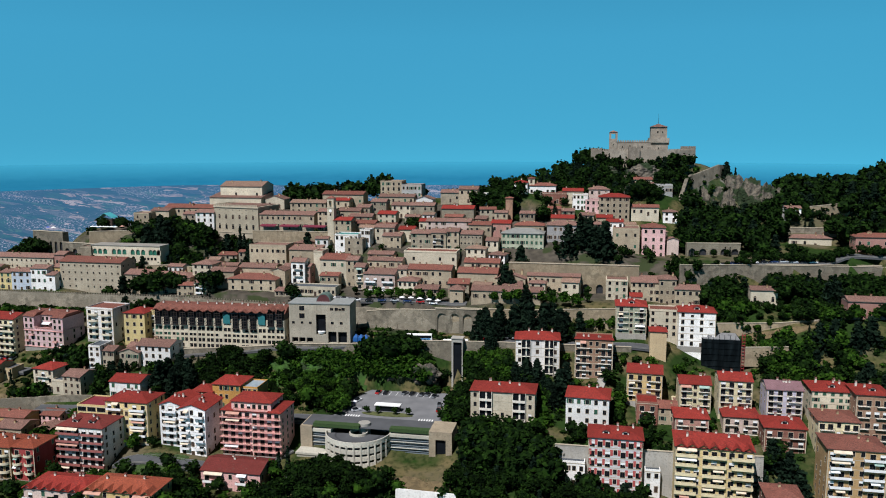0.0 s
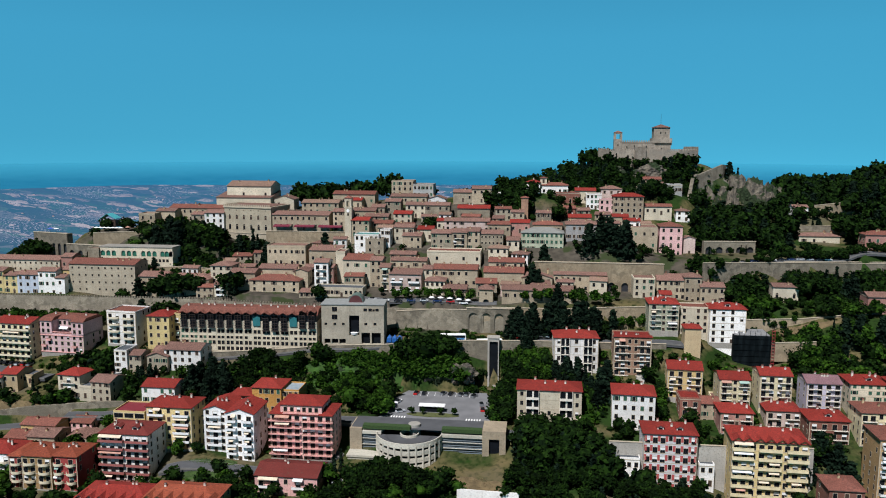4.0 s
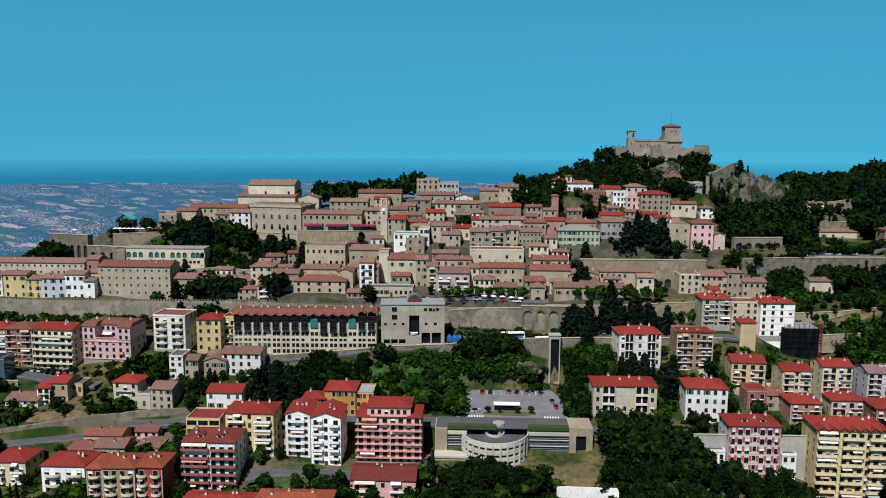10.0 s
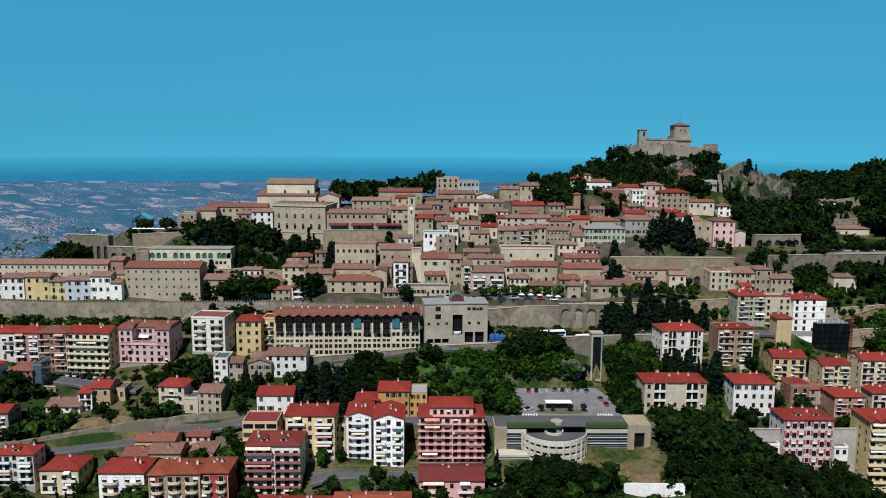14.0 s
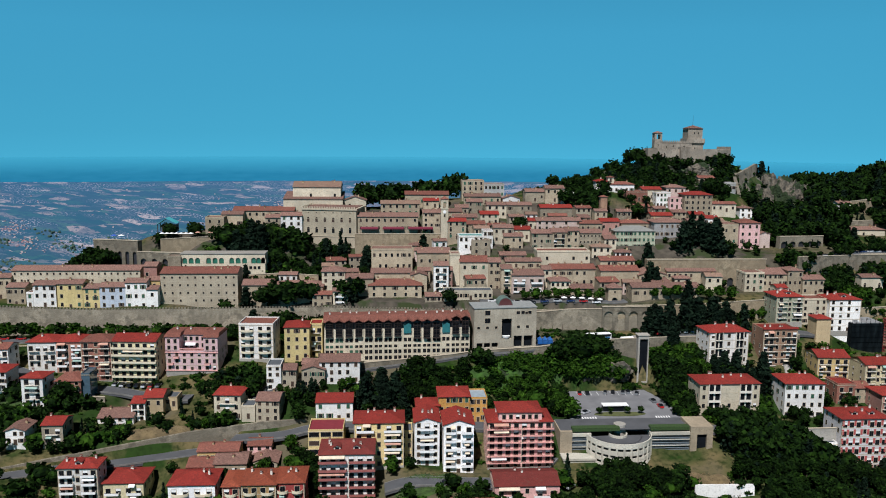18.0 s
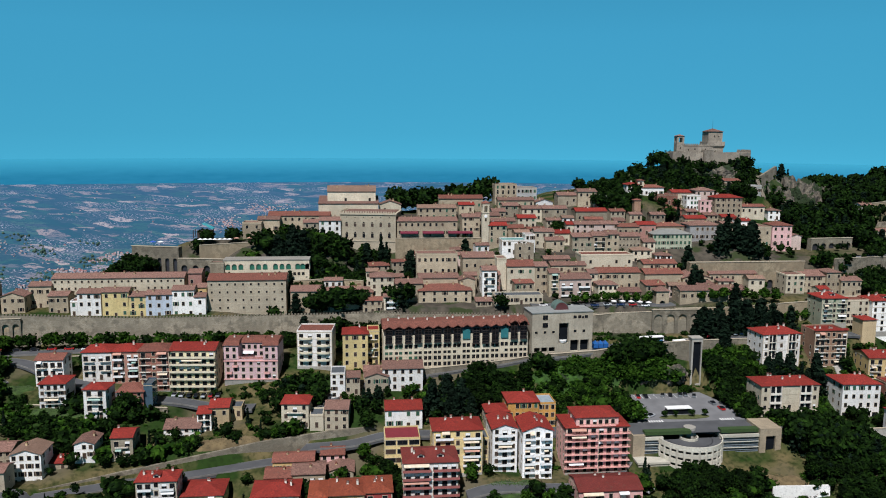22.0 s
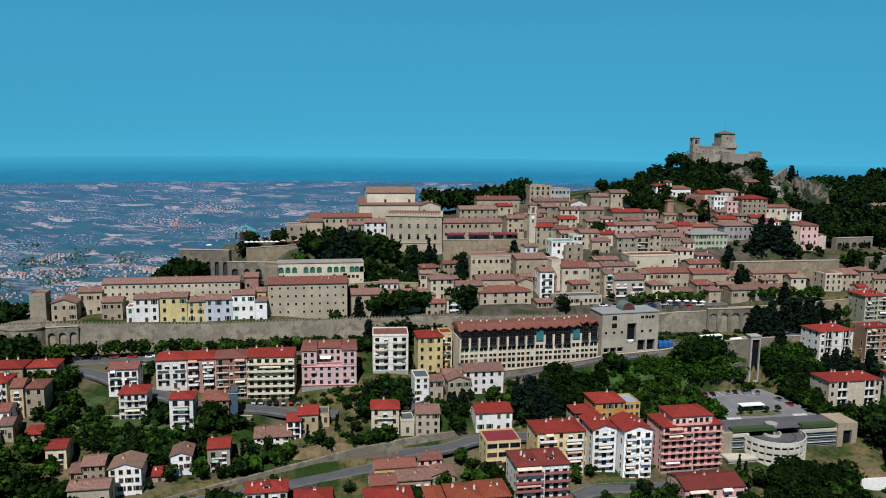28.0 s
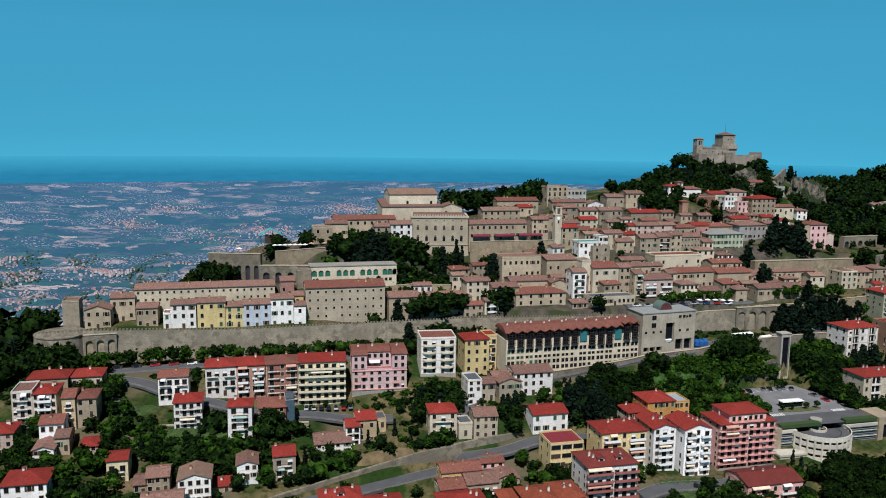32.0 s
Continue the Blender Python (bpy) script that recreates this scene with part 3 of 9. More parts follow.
    if bal:
        spans = [(0.05, 0.40), (0.60, 0.95)] if w > 11 else [(0.2, 0.8)]
        if bal in ("balcr", "balcm", "balcp"):
            spans = [(-0.02, 0.5), (0.54, 1.02)]
        if bal == "balco":
            spans = [(0.06, 0.44), (0.56, 0.94)] if w > 9 else [(0.14, 0.86)]
        if bal == "balcc":
            spans = [(0.0, 1.0)]
        if "zig" in opt:
            spans = [(0.0, 0.28), (0.35, 0.65), (0.72, 1.0)]
    loggias = "logg" in opt
    if loggias:
        spans = [(0.14, 0.34), (0.66, 0.86)] if w > 15 else [(0.1, 0.42), (0.58, 0.9)]
    for i in range(rows):
        zf = fh * i
        for j in range(cols):
            if blind and not (i == rows - 1 and j % 2):
                continue
            fx = (j + 0.5) / cols
            onb = i and any(a < fx < b for a, b in spans)
            if loggias and any(a - 0.03 < fx < b + 0.03 for a, b in spans):
                continue
            if i == 0 and j == cols // 2 and not small:
                part("door", window_mesh(1.2, min(2.3, fh * 0.75), "shut_b", arch), None, base, "", pose(w * fx, -0.0, 0.0))
            elif i == 0 and "shop" in opt:
                part("shop_window", window_mesh(2.4, 2.2, "none", False), None, base, "", pose(w * fx, 0, 0.35))
            elif onb:
                part("balcony_door", window_mesh(1.3 if w / cols < 2.6 else 1.7, min(2.1, fh * 0.72), rnd.choice(("none", "half", "none")), False), None, base, "", pose(w * fx, 0, zf + 0.12))
            else:
                if rnd.random() < 0.05:
                    continue
                part("window", window_mesh(ww if "strip" not in opt else w / cols * 0.85, wh, pick(), arch and i < 2), None, base, "", pose(w * fx, 0, zf + fh * 0.32))
        if wall == "checker":
            for j in range(cols + 1):
                part("panel", shared(("panel", round(fh, 1)), lambda: Kit.of_box((-0.5, -0.05, 0), (0.5, 0.02, fh * 0.62)).mesh("panel", [BRICKRED])), None, base, "", pose(min(max(w * j / cols, 0.6), w - 0.6), 0, zf + fh * 0.2))
        if loggias:
            for a, b in spans:
                part("loggia", loggia_mesh(round((b - a) * w, 1), round(fh, 2), "rail" in opt, rnd.random() < 0.15), None, base, "", pose(w * a, 0, zf))
        if bal and i and wall != "checker":
            for a, b in spans:
                part("balcony", balcony_mesh(round((b - a) * w, 1), 1.0 if bal == "balc" else 1.25, bal), None, base, "", pose(w * a, 0, zf - 0.1))
                if rnd.random() < (0.4 if bal in ("balcm", "balcp", "balcw", "balcy") else 0.12):
                    u = round((b - a) * w * rnd.choice((0.45, 0.9)), 1)
                    part("awning", awning_mesh(u, rnd.choice((AWN, AWN, WHITE, AWNG, AWNR))), None, base, "", pose(w * a + rnd.uniform(0, (b - a) * w - u), 0, zf + fh - 0.25))
        # side walls
        if not blind and h > 4 and "noside" not in opt:
            ns = max(1, int(d / 4.2))
            for j in range(ns):
                if rnd.random() < 0.2:
                    continue
                fy = d * (j + 0.5) / ns
                part("window", window_mesh(min(ww, 1.0), wh, pick(), False), None, base, "", pose(0, fy, zf + fh * 0.32, 0, 0, -90))
                if rnd.random() < 0.85:
                    part("window", window_mesh(min(ww, 1.0), wh, pick(), False), None, base, "", pose(w, fy, zf + fh * 0.32, 0, 0, 90))
    return base


def pink_block():
    """Salmon block with two stacks of long balconies and a set-back top storey."""
    b = house("pink eight-storey apartment block with long balconies and a set-back top", -141.2, 273.6, 89.4, 24.4, 14, 18.6, "hip", "red", "pinkapt", 7, 8, "balcp")
    k = Kit()
    k.box((4.0, 0.6, 18.0), (20.4, 12.5, 22.2))
    part("penthouse", k, WALL["pinkapt"], b, "salmon set-back top storey")
    r, _ = roof_kit("hip", 16.4, 11.9, 0.0)
    part("penthouse_roof", r, ROOF["red"], b, "", pose(4.0, 0.6, 22.2))
    part("balcony", balcony_mesh(14.0, 1.25, "balcp"), None, b, "", pose(5.2, 0.6, 18.9))
    for x in (6.0, 8.6, 11.2, 13.4, 15.8, 18.2):
        part("window", window_mesh(1.3, 1.8, "none" if x != 11.2 else "half", False), None, b, "", pose(x, 0.6, 19.4))


def pink_villa():
    """Rose villa block: a broad lower part with a terrace between two upper wings."""
    w, d, h0, h1 = 23.0, 15.0, 9.0, 15.6
    b = house("large rose pink apartment house with a terrace between two wings", -276.4, 334.2, 110.6, w, d, h0, "flat", "redold", "pinkbig", 3, 7, "", -4)
    k = Kit()
    k.box((0.0, 0.0, h0 - 0.1), (6.2, d, h1))
    k.box((16.8, 0.0, h0 - 0.1), (w, d, h1))
    k.box((6.2, 4.6, h0 - 0.1), (16.8, d, h1))
    part("upper_wall", k, WALL["pinkbig"], b)
    k = Kit()
    for x0, x1, y0 in ((-0.5, 6.7, -0.5), (16.3, w + 0.5, -0.5), (6.2, 16.8, 4.1)):
        k.solid([(x0, y0, h1), (x1, y0, h1), (x1, d + 0.5, h1), (x0, d + 0.5, h1)], [(x0 + 0.4, y0 + 3.4, h1 + 1.5), (x1 - 0.4, y0 + 3.4, h1 + 1.5), (x1 - 0.4, d - 3, h1 + 1.5), (x0 + 0.4, d - 3, h1 + 1.5)])
    part("upper_roof", k, ROOF["redold"], b)
    k = Kit()
    for z in (0.4, h0 - 0.5):
        k.box((-0.2, -0.35, z), (w + 0.2, 0.0, z + 0.35))
    for i in range(21):
        k.box((6.3 + i * 0.5, -0.1, h0 + 0.5), (6.45 + i * 0.5, 0.05, h0 + 1.3))
    k.box((6.2, -0.15, h0 + 1.3), (16.8, 0.1, h0 + 1.5))
    part("terrace_rail", k, REDC, b, "rose string courses and terrace balustrade")
    for x, y in ((1.6, 0), (4.4, 0), (18.4, 0), (21.2, 0), (7.6, 4.6), (10.0, 4.6), (12.6, 4.6), (15.2, 4.6)):
        for z in (9.9, 12.9):
            part("window", window_mesh(1.2, 1.7, "none", False), None, b, "", pose(x, y, z))
    part("awning", awning_mesh(5.0, WHITE), None, b, "", pose(7.0, 4.6, 11.9))
    for x in (2.0, 4.6, 18.2):
        part("balcony", balcony_mesh(2.4, 1.25, "balcr"), None, b, "", pose(x - 1.0, 0, 3.1 if x != 4.6 else 6.1))
    for x in (3.0, 9.0, 19.5):
        part("chimney", chimney_mesh(1.0, ROOF["redold"], True), None, b, "", pose(x, 8.0, h1 + 1.4))


# old town, left district
house("long low cream building with a continuous brown tiled roof", -369.0, 396.8, 138.1, 63.5, 11, 6.8, "gable", "old", "cream", 2, 20, "small")
house("white plastered terraced house above the town wall", -351.9, 380.8, 129.4, 10.8, 9, 11.1, "gable", "old", "white", 3, 3)
house("yellow plastered terraced house above the town wall", -340.5, 380.8, 128.5, 12.3, 9, 12.5, "gable", "old", "yellow", 3, 3)
house("yellow plastered terraced house with arched windows", -328.4, 380.8, 128.5, 8.0, 9, 10.2, "gable", "old", "yellow", 3, 2, "arch")
house("pale blue plastered terraced house above the town wall", -320.4, 380.8, 128.3, 12.3, 9, 11.1, "gable", "old", "paleblue", 3, 3)
house("white plastered terraced house above the town wall", -308.0, 380.8, 127.8, 10.3, 9, 13.7, "gable", "old", "white", 3, 3)
house("small white terraced house with a low tiled roof", -297.5, 379.7, 128.0, 5.4, 8, 10.2, "gable", "old", "white", 2, 1)
house("narrow ochre house between its neighbours", -298.2, 386.1, 131.1, 5.5, 8, 10.6, "gable", "old", "ochre", 2, 1)
house("tall barracks-like stone building with rows of small windows", -291.7, 384.0, 126.0, 37.6, 14, 19.4, "gable", "redold", "sandgrey", 5, 10, "small")
house("small stone annexe beside the arcaded gallery", -294.2, 406.4, 141.8, 6.7, 8, 8.6, "flat", "old", "stone", 1, 1)
house("stone house with a tiled roof near the bastion", -379.3, 394.7, 130.7, 10.6, 9, 11.0, "gable", "old", "sand", 2, 3)
house("stone house with a brown tiled roof inside the wall", -367.1, 386.1, 129.1, 9.1, 9, 9.3, "gable", "old", "sand", 2, 3)
house("sand-coloured stone house with a sloping gable", -388.8, 386.1, 129.6, 10.8, 10, 8.7, "gfront", "old", "sand", 2, 3)
house("blank stone wall of a ruined corner tower", -397.2, 384.0, 131.2, 6.8, 8, 11.9, "flat", "old", "stone", 2, 1, "blind")
house("narrow white house beside the terrace", -355.2, 380.8, 129.5, 3.2, 8, 6.9, "flat", "old", "white", 2, 1)
house("reddish house with a low tiled roof", -303.0, 394.7, 139.8, 6.5, 9, 7.5, "gable", "old", "rose", 1, 2)
# palace hill
house("cream building with a roof terrace", -283.2, 444.8, 157.6, 10.5, 10, 8.9, "flat", "old", "sand", 2, 2)
house("low house with a red-brown tiled roof", -275.7, 452.3, 159.1, 12.3, 9, 8.7, "gable", "old", "sand", 1, 3)
house("long sand-coloured house with a shallow tiled roof", -270.5, 459.7, 160.3, 35.5, 12, 8.9, "gable", "redold", "sand", 2, 9)
house("small stone house with a brown roof", -249.4, 444.8, 158.8, 8.5, 9, 7.9, "gable", "old", "stone", 2, 2)
house("white three-storey house beside the palace", -240.6, 443.7, 158.0, 12.1, 10, 9.9, "gable", "old", "white", 3, 3)
house("cream lower nave of the basilica", -241.8, 465.1, 166.8, 35.2, 20, 8.9, "shed", "old", "cream", 1, 3, "blind")
house("cream upper nave of the basilica with a tiled roof", -236.7, 470.4, 173.9, 28.6, 18, 8.6, "gable", "pale", "cream", 1, 4, "blind")
house("small baroque church front with a gable", -206.0, 469.3, 168.7, 13.1, 10, 5.9, "gfront", "old", "cream", 1, 2)
house("long stone building with a brown tiled roof", -196.7, 439.5, 159.1, 34.4, 11, 8.8, "gable", "old", "sand", 2, 10)
house("cream house with a pale pink tiled roof", -183.8, 456.5, 166.6, 22.9, 10, 7.1, "gable", "pale", "sand", 2, 6)
house("long house on the ridge with a red-brown roof", -169.2, 474.7, 170.5, 26.8, 11, 7.3, "gable", "redold", "sand", 1, 6)
house("small house with a bright red roof", -158.2, 466.1, 170.6, 9.3, 8, 4.1, "gable", "red", "sand", 1, 2)
house("tall stone house beside the bell tower", -159.6, 438.4, 158.5, 10.0, 9, 11.7, "gable", "old", "sand", 4, 3)
house("house with a brown tiled roof", -150.1, 448.0, 165.0, 13.6, 9, 5.0, "gable", "old", "sand", 1, 3)
house("house with a red roof and arched loggia", -146.2, 427.7, 156.3, 10.4, 9, 10.2, "gable", "red", "sand", 3, 3, "arch")
house("stone house with a tiled roof", -142.0, 443.7, 160.9, 14.1, 9, 6.3, "gable", "old", "stone", 2, 3)
house("house with an orange tiled roof", -136.3, 436.3, 158.5, 12.3, 9, 5.5, "gable", "redold", "sand", 2, 3)
house("white building with a flat green copper roof", -141.0, 413.9, 152.3, 13.5, 10, 7.5, "flat", "teal", "white", 2, 5)
house("narrow white plastered town house", -127.5, 418.1, 155.5, 5.6, 8, 6.6, "flat", "old", "white", 2, 2)
house("crenellated stone tower house", -134.2, 410.7, 150.0, 10.1, 7, 7.7, "crenel", "old", "stone", 2, 2)
house("stone house with a tiled roof", -140.0, 453.3, 163.1, 8.0, 9, 8.7, "gable", "old", "stone", 2, 2)
house("weathered stone house with a tiled roof", -132.7, 458.7, 168.0, 9.5, 9, 6.8, "gable", "old", "stone", 2, 2)
house("cream building with arched windows on the ridge", -133.4, 483.2, 175.3, 13.8, 12, 10.3, "flat", "old", "sand", 3, 4, "arch")
house("grey building with a glazed top floor", -119.6, 483.2, 175.3, 12.8, 12, 8.2, "flat", "old", "grey", 2, 5)
house("low building with a long roof", -132.6, 475.7, 172.0, 22.7, 9, 4.6, "gable", "old", "sand", 1, 6)
house("white chapel front with a pediment", -108.8, 475.7, 171.4, 10.8, 9, 3.9, "gfront", "old", "white", 1, 1)
house("cream house with white dormers", -120.5, 460.8, 165.2, 12.2, 9, 7.5, "gable", "old", "cream", 2, 3)
house("stone house with a brown roof", -108.4, 458.7, 164.4, 14.9, 9, 8.5, "gable", "old", "stone", 2, 4)
house("cream house with a bright red roof", -125.6, 448.0, 162.5, 10.9, 9, 6.0, "gable", "red", "cream", 2, 3)
house("stone house with a tiled roof on the ridge", -93.8, 480.0, 173.3, 12.3, 10, 6.0, "gable", "old", "stone", 1, 3)
house("stone house with a white roof pergola", -81.8, 476.8, 173.3, 11.9, 10, 8.4, "gable", "old", "sand", 2, 3)
house("modern white house with a flat terrace", -72.1, 475.7, 174.4, 8.0, 8, 4.5, "flat", "old", "white", 1, 3)
house("grey stone building with a bright red tiled roof", -88.6, 456.5, 164.4, 19.2, 10, 7.1, "gable", "red", "stone", 1, 4)
house("small house with a bright red roof", -98.6, 439.5, 160.3, 5.5, 8, 5.2, "gable", "red", "cream", 1, 2)
house("pinkish house with a long tiled roof", -94.2, 438.4, 159.8, 16.2, 9, 5.9, "gable", "old", "pinkish", 2, 4)
house("house with a shallow tiled roof", -78.6, 438.0, 159.3, 10.4, 9, 6.5, "gable", "old", "pinkish", 2, 3)
house("house with a bright red tiled roof", -108.2, 428.8, 156.4, 9.2, 9, 5.4, "gable", "red", "cream", 1, 2)
house("sand-coloured house with a brown roof", -115.3, 420.3, 150.5, 10.6, 10, 8.5, "gable", "old", "sand", 2, 3)
house("cream house with an attic terrace", -120.9, 424.5, 154.7, 11.3, 9, 8.6, "gable", "old", "cream", 2, 3)
house("stone town house with a balcony", -99.6, 422.4, 151.0, 11.3, 10, 9.5, "gable", "old", "stone", 3, 3)
house("stone town house with iron balconies", -88.4, 422.4, 151.0, 8.8, 10, 10.1, "gable", "old", "sand", 3, 2, "balc")
house("tall sand-coloured stone house", -80.1, 423.5, 150.9, 7.5, 10, 10.8, "gable", "old", "sand", 3, 2)
house("old stone house with rows of small windows", -72.4, 424.5, 150.2, 12.6, 10, 10.2, "gable", "old", "stone", 3, 6, "small")
house("house with a wide red-brown roof", -69.1, 436.3, 159.2, 12.9, 9, 5.2, "gable", "redold", "sand", 1, 4)
house("house with a bright red roof", -56.5, 438.4, 159.4, 11.0, 9, 5.9, "gable", "red", "rose", 1, 3)
house("narrow cream house with arched windows", -57.8, 424.5, 147.7, 6.9, 9, 9.3, "gable", "old", "cream", 2, 2, "arch")
house("pale green hotel with green shutters and a flat hip roof", -49.9, 430.9, 146.4, 23.3, 14, 14.2, "hip", "greyroof", "greenish", 4, 9, "shut")
house("upper block with red-brown hip roofs", -43.6, 441.6, 159.1, 16.4, 10, 4.9, "hip", "redold", "sand", 1, 4)
house("grey plastered public building with pale window frames", -25.2, 437.3, 151.2, 18.5, 13, 13.7, "hip", "old", "greywall", 3, 6)
house("slender brick and stone tower with a tiled cap", -51.0, 460.8, 164.2, 4.1, 4, 13.6, "hip", "redold", "brown", 1, 1, "blind")
house("white villa with a red hip roof", -48.4, 483.2, 176.8, 8.2, 9, 8.9, "hip", "red", "white", 2, 2)
house("cream stair turret of a villa", -40.1, 486.4, 185.2, 4.0, 4, 3.0, "hip", "redold", "cream", 1, 1)
house("long white villa wing with a red roof", -39.4, 485.3, 177.4, 16.4, 9, 6.4, "hip", "redold", "white", 1, 5)
house("brick building with a flat roof", -30.6, 478.9, 173.7, 14.4, 9, 6.0, "flat", "old", "brick", 1, 4)
house("small brick house with a tiled roof", -28.6, 465.1, 165.9, 9.6, 8, 5.5, "gable", "redold", "brick", 1, 2)
house("house with a red tiled roof", -18.7, 482.1, 174.9, 12.4, 9, 6.0, "gable", "red", "cream", 1, 3)
house("modern white house with a flat roof", -12.4, 473.6, 170.1, 9.1, 9, 9.1, "flat", "old", "white", 3, 4)
house("pink house with a dark hip roof", -3.1, 482.1, 173.6, 12.4, 10, 8.5, "hip", "old", "pinkish", 2, 3)
house("low pink house with a terrace", -4.8, 470.4, 169.7, 9.4, 8, 6.6, "flat", "old", "pink", 2, 3)
house("stone palazzo with a red hip roof", 3.0, 466.1, 165.3, 17.5, 11, 13.4, "hip", "red", "sand", 4, 5)
house("yellow house with a long balcony", 23.3, 492.8, 178.7, 12.3, 8, 5.8, "gable", "old", "yellow", 2, 4)
house("grey terrace building with a flat roof", 35.1, 492.4, 178.8, 11.6, 8, 5.4, "flat", "old", "grey", 1, 5)
house("small cream house with a red roof", 24.0, 499.2, 183.3, 11.0, 8, 4.0, "gable", "redold", "cream", 1, 2)
house("long low house with a red roof", 21.4, 469.3, 167.9, 15.9, 8, 4.9, "gable", "redold", "cream", 1, 4)
house("low house with a red hip roof", -23.6, 448.0, 163.1, 12.9, 9, 4.7, "gable", "red", "sand", 1, 4)
house("low house with a red roof", 1.7, 453.3, 162.6, 9.0, 8, 5.4, "gable", "red", "sand", 1, 3)
house("low white house with a red roof", 7.3, 445.9, 162.1, 9.2, 8, 4.3, "gable", "red", "white", 1, 3)
house("square stone building with a flat roof", 10.8, 437.3, 144.8, 14.3, 16, 18.7, "flat", "old", "sand", 3, 3)
house("pink villa with arched ground-floor windows", 26.4, 438.4, 146.7, 12.3, 12, 17.7, "hip", "redold", "pink", 4, 3, "arch")
house("small chapel beside the pink villa", 39.9, 440.5, 148.4, 6.2, 7, 9.3, "gfront", "old", "pinkish", 1, 1)
# middle terraces
house("sand-coloured building with a white roof terrace", -188.1, 405.3, 142.5, 21.7, 12, 11.6, "flat", "old", "sand", 2, 7)
house("stone building with tall dark windows", -163.8, 403.2, 144.9, 17.4, 10, 7.6, "shed", "old", "sand", 1, 4)
house("tall narrow white plastered town house", -156.0, 386.1, 133.6, 7.5, 9, 15.0, "gable", "old", "white", 4, 2, "balc")
house("narrow rose-coloured plastered house", -148.9, 388.3, 135.9, 2.6, 8, 9.8, "gable", "old", "rose", 3, 1)
house("tall windowless cream party wall", -146.9, 395.7, 134.5, 5.0, 10, 18.3, "flat", "old", "cream", 1, 1, "blind")
house("tall cream house with a wide red-brown roof", -142.1, 392.5, 133.0, 14.7, 14, 16.4, "gable", "redold", "cream", 3, 3)
house("tall sand-coloured stone house", -127.4, 391.5, 134.5, 6.4, 10, 14.9, "gable", "old", "sand", 4, 2)
house("narrow house with small balconies", -121.3, 386.1, 131.5, 5.5, 9, 15.3, "gable", "old", "sand", 4, 1, "balc")
house("pinkish hotel with iron balconies and a roof garden", -116.1, 385.1, 130.5, 16.7, 13, 13.2, "gable", "old", "pinkish", 3, 4, "balcw")
house("narrow cream plastered town house", -99.4, 390.4, 133.7, 5.0, 9, 11.9, "gable", "old", "cream", 3, 1)
house("cream house with a brown hip roof", -96.8, 380.8, 133.9, 10.0, 10, 7.3, "hip", "old", "cream", 2, 4)
house("long stone house with a reddish roof", -94.3, 391.5, 136.5, 23.2, 11, 9.2, "gable", "redold", "sand", 2, 6)
house("low house above the tree-lined terrace", -87.3, 377.6, 132.3, 11.9, 9, 5.8, "gable", "old", "sand", 2, 4)
house("long cream building with a white parapet", -99.4, 405.3, 146.1, 28.7, 11, 6.7, "flat", "redold", "cream", 1, 8, "blind")
house("row house with a brown roof", -119.6, 405.3, 147.2, 14.2, 8, 3.7, "gable", "old", "sand", 1, 4)
house("row house with a brown roof", -117.6, 397.9, 144.2, 19.0, 8, 4.5, "gable", "old", "sand", 1, 5)
house("long low building with a dark flat roof and red awnings", -151.5, 373.3, 133.4, 24.1, 9, 4.3, "flat", "dark", "cream", 1, 10)
house("clerestory of the old theatre", -66.0, 401.1, 144.6, 18.6, 10, 3.9, "gable", "redold", "sand", 1, 6)
house("large blank stone hall with a red-brown roof", -68.0, 392.5, 133.4, 20.6, 12, 11.1, "gable", "redold", "sand", 1, 3)
house("gable-fronted stone house with tiles", -48.1, 390.4, 135.2, 15.2, 12, 7.2, "gfront", "old", "sand", 2, 4)
house("long stone building with rows of square windows", -32.2, 393.6, 134.6, 26.6, 11, 9.3, "gable", "old", "sand", 2, 9)
house("long low stone building beside the town gate", -57.5, 371.2, 134.3, 34.4, 10, 5.4, "gable", "old", "sand", 1, 8)
house("cream house with a brown hip roof", -212.6, 386.1, 135.7, 11.6, 11, 10.0, "hip", "old", "cream", 3, 3)
house("low house with a wide brown roof", -200.4, 381.9, 135.4, 13.7, 10, 7.6, "gable", "old", "sand", 1, 5)
house("low house with a red-brown roof", -188.0, 391.5, 136.6, 20.5, 10, 7.4, "gable", "old", "sand", 1, 6)
house("broad stone house with a red hip roof", -188.9, 379.7, 129.8, 26.5, 13, 9.9, "hip", "redold", "sand", 3, 5)
house("gable-fronted stone house with tiles", -167.6, 386.1, 136.2, 8.1, 8, 7.4, "gfront", "old", "sand", 1, 2)
house("long stone house with a broad brown roof", -236.2, 380.8, 128.4, 24.6, 12, 10.8, "hip", "old", "sand", 2, 6)
house("low stone house behind the town wall", -216.5, 375.8, 129.4, 9.5, 7, 6.6, "gable", "redold", "sand", 2, 3)
house("small cream house with a loggia behind the wall", -206.3, 375.4, 129.2, 7.0, 7, 8.6, "gable", "old", "cream", 3, 2, "balcw")
house("low stone outbuilding behind the town wall", -160.8, 374.6, 128.8, 8.2, 6, 6.2, "shed", "old", "sandgrey", 2, 3)
house("stone house with a broad brown roof", -252.0, 384.0, 126.5, 15.0, 12, 12.9, "gable", "old", "sand", 2, 3)
house("long stone convent wing with a brown roof", 19.1, 391.5, 132.3, 14.1, 14, 10.2, "gable", "old", "sand", 3, 5)
house("square stone tower house with a hip roof", 32.4, 390.4, 131.4, 8.2, 10, 13.1, "hip", "old", "sand", 3, 3)
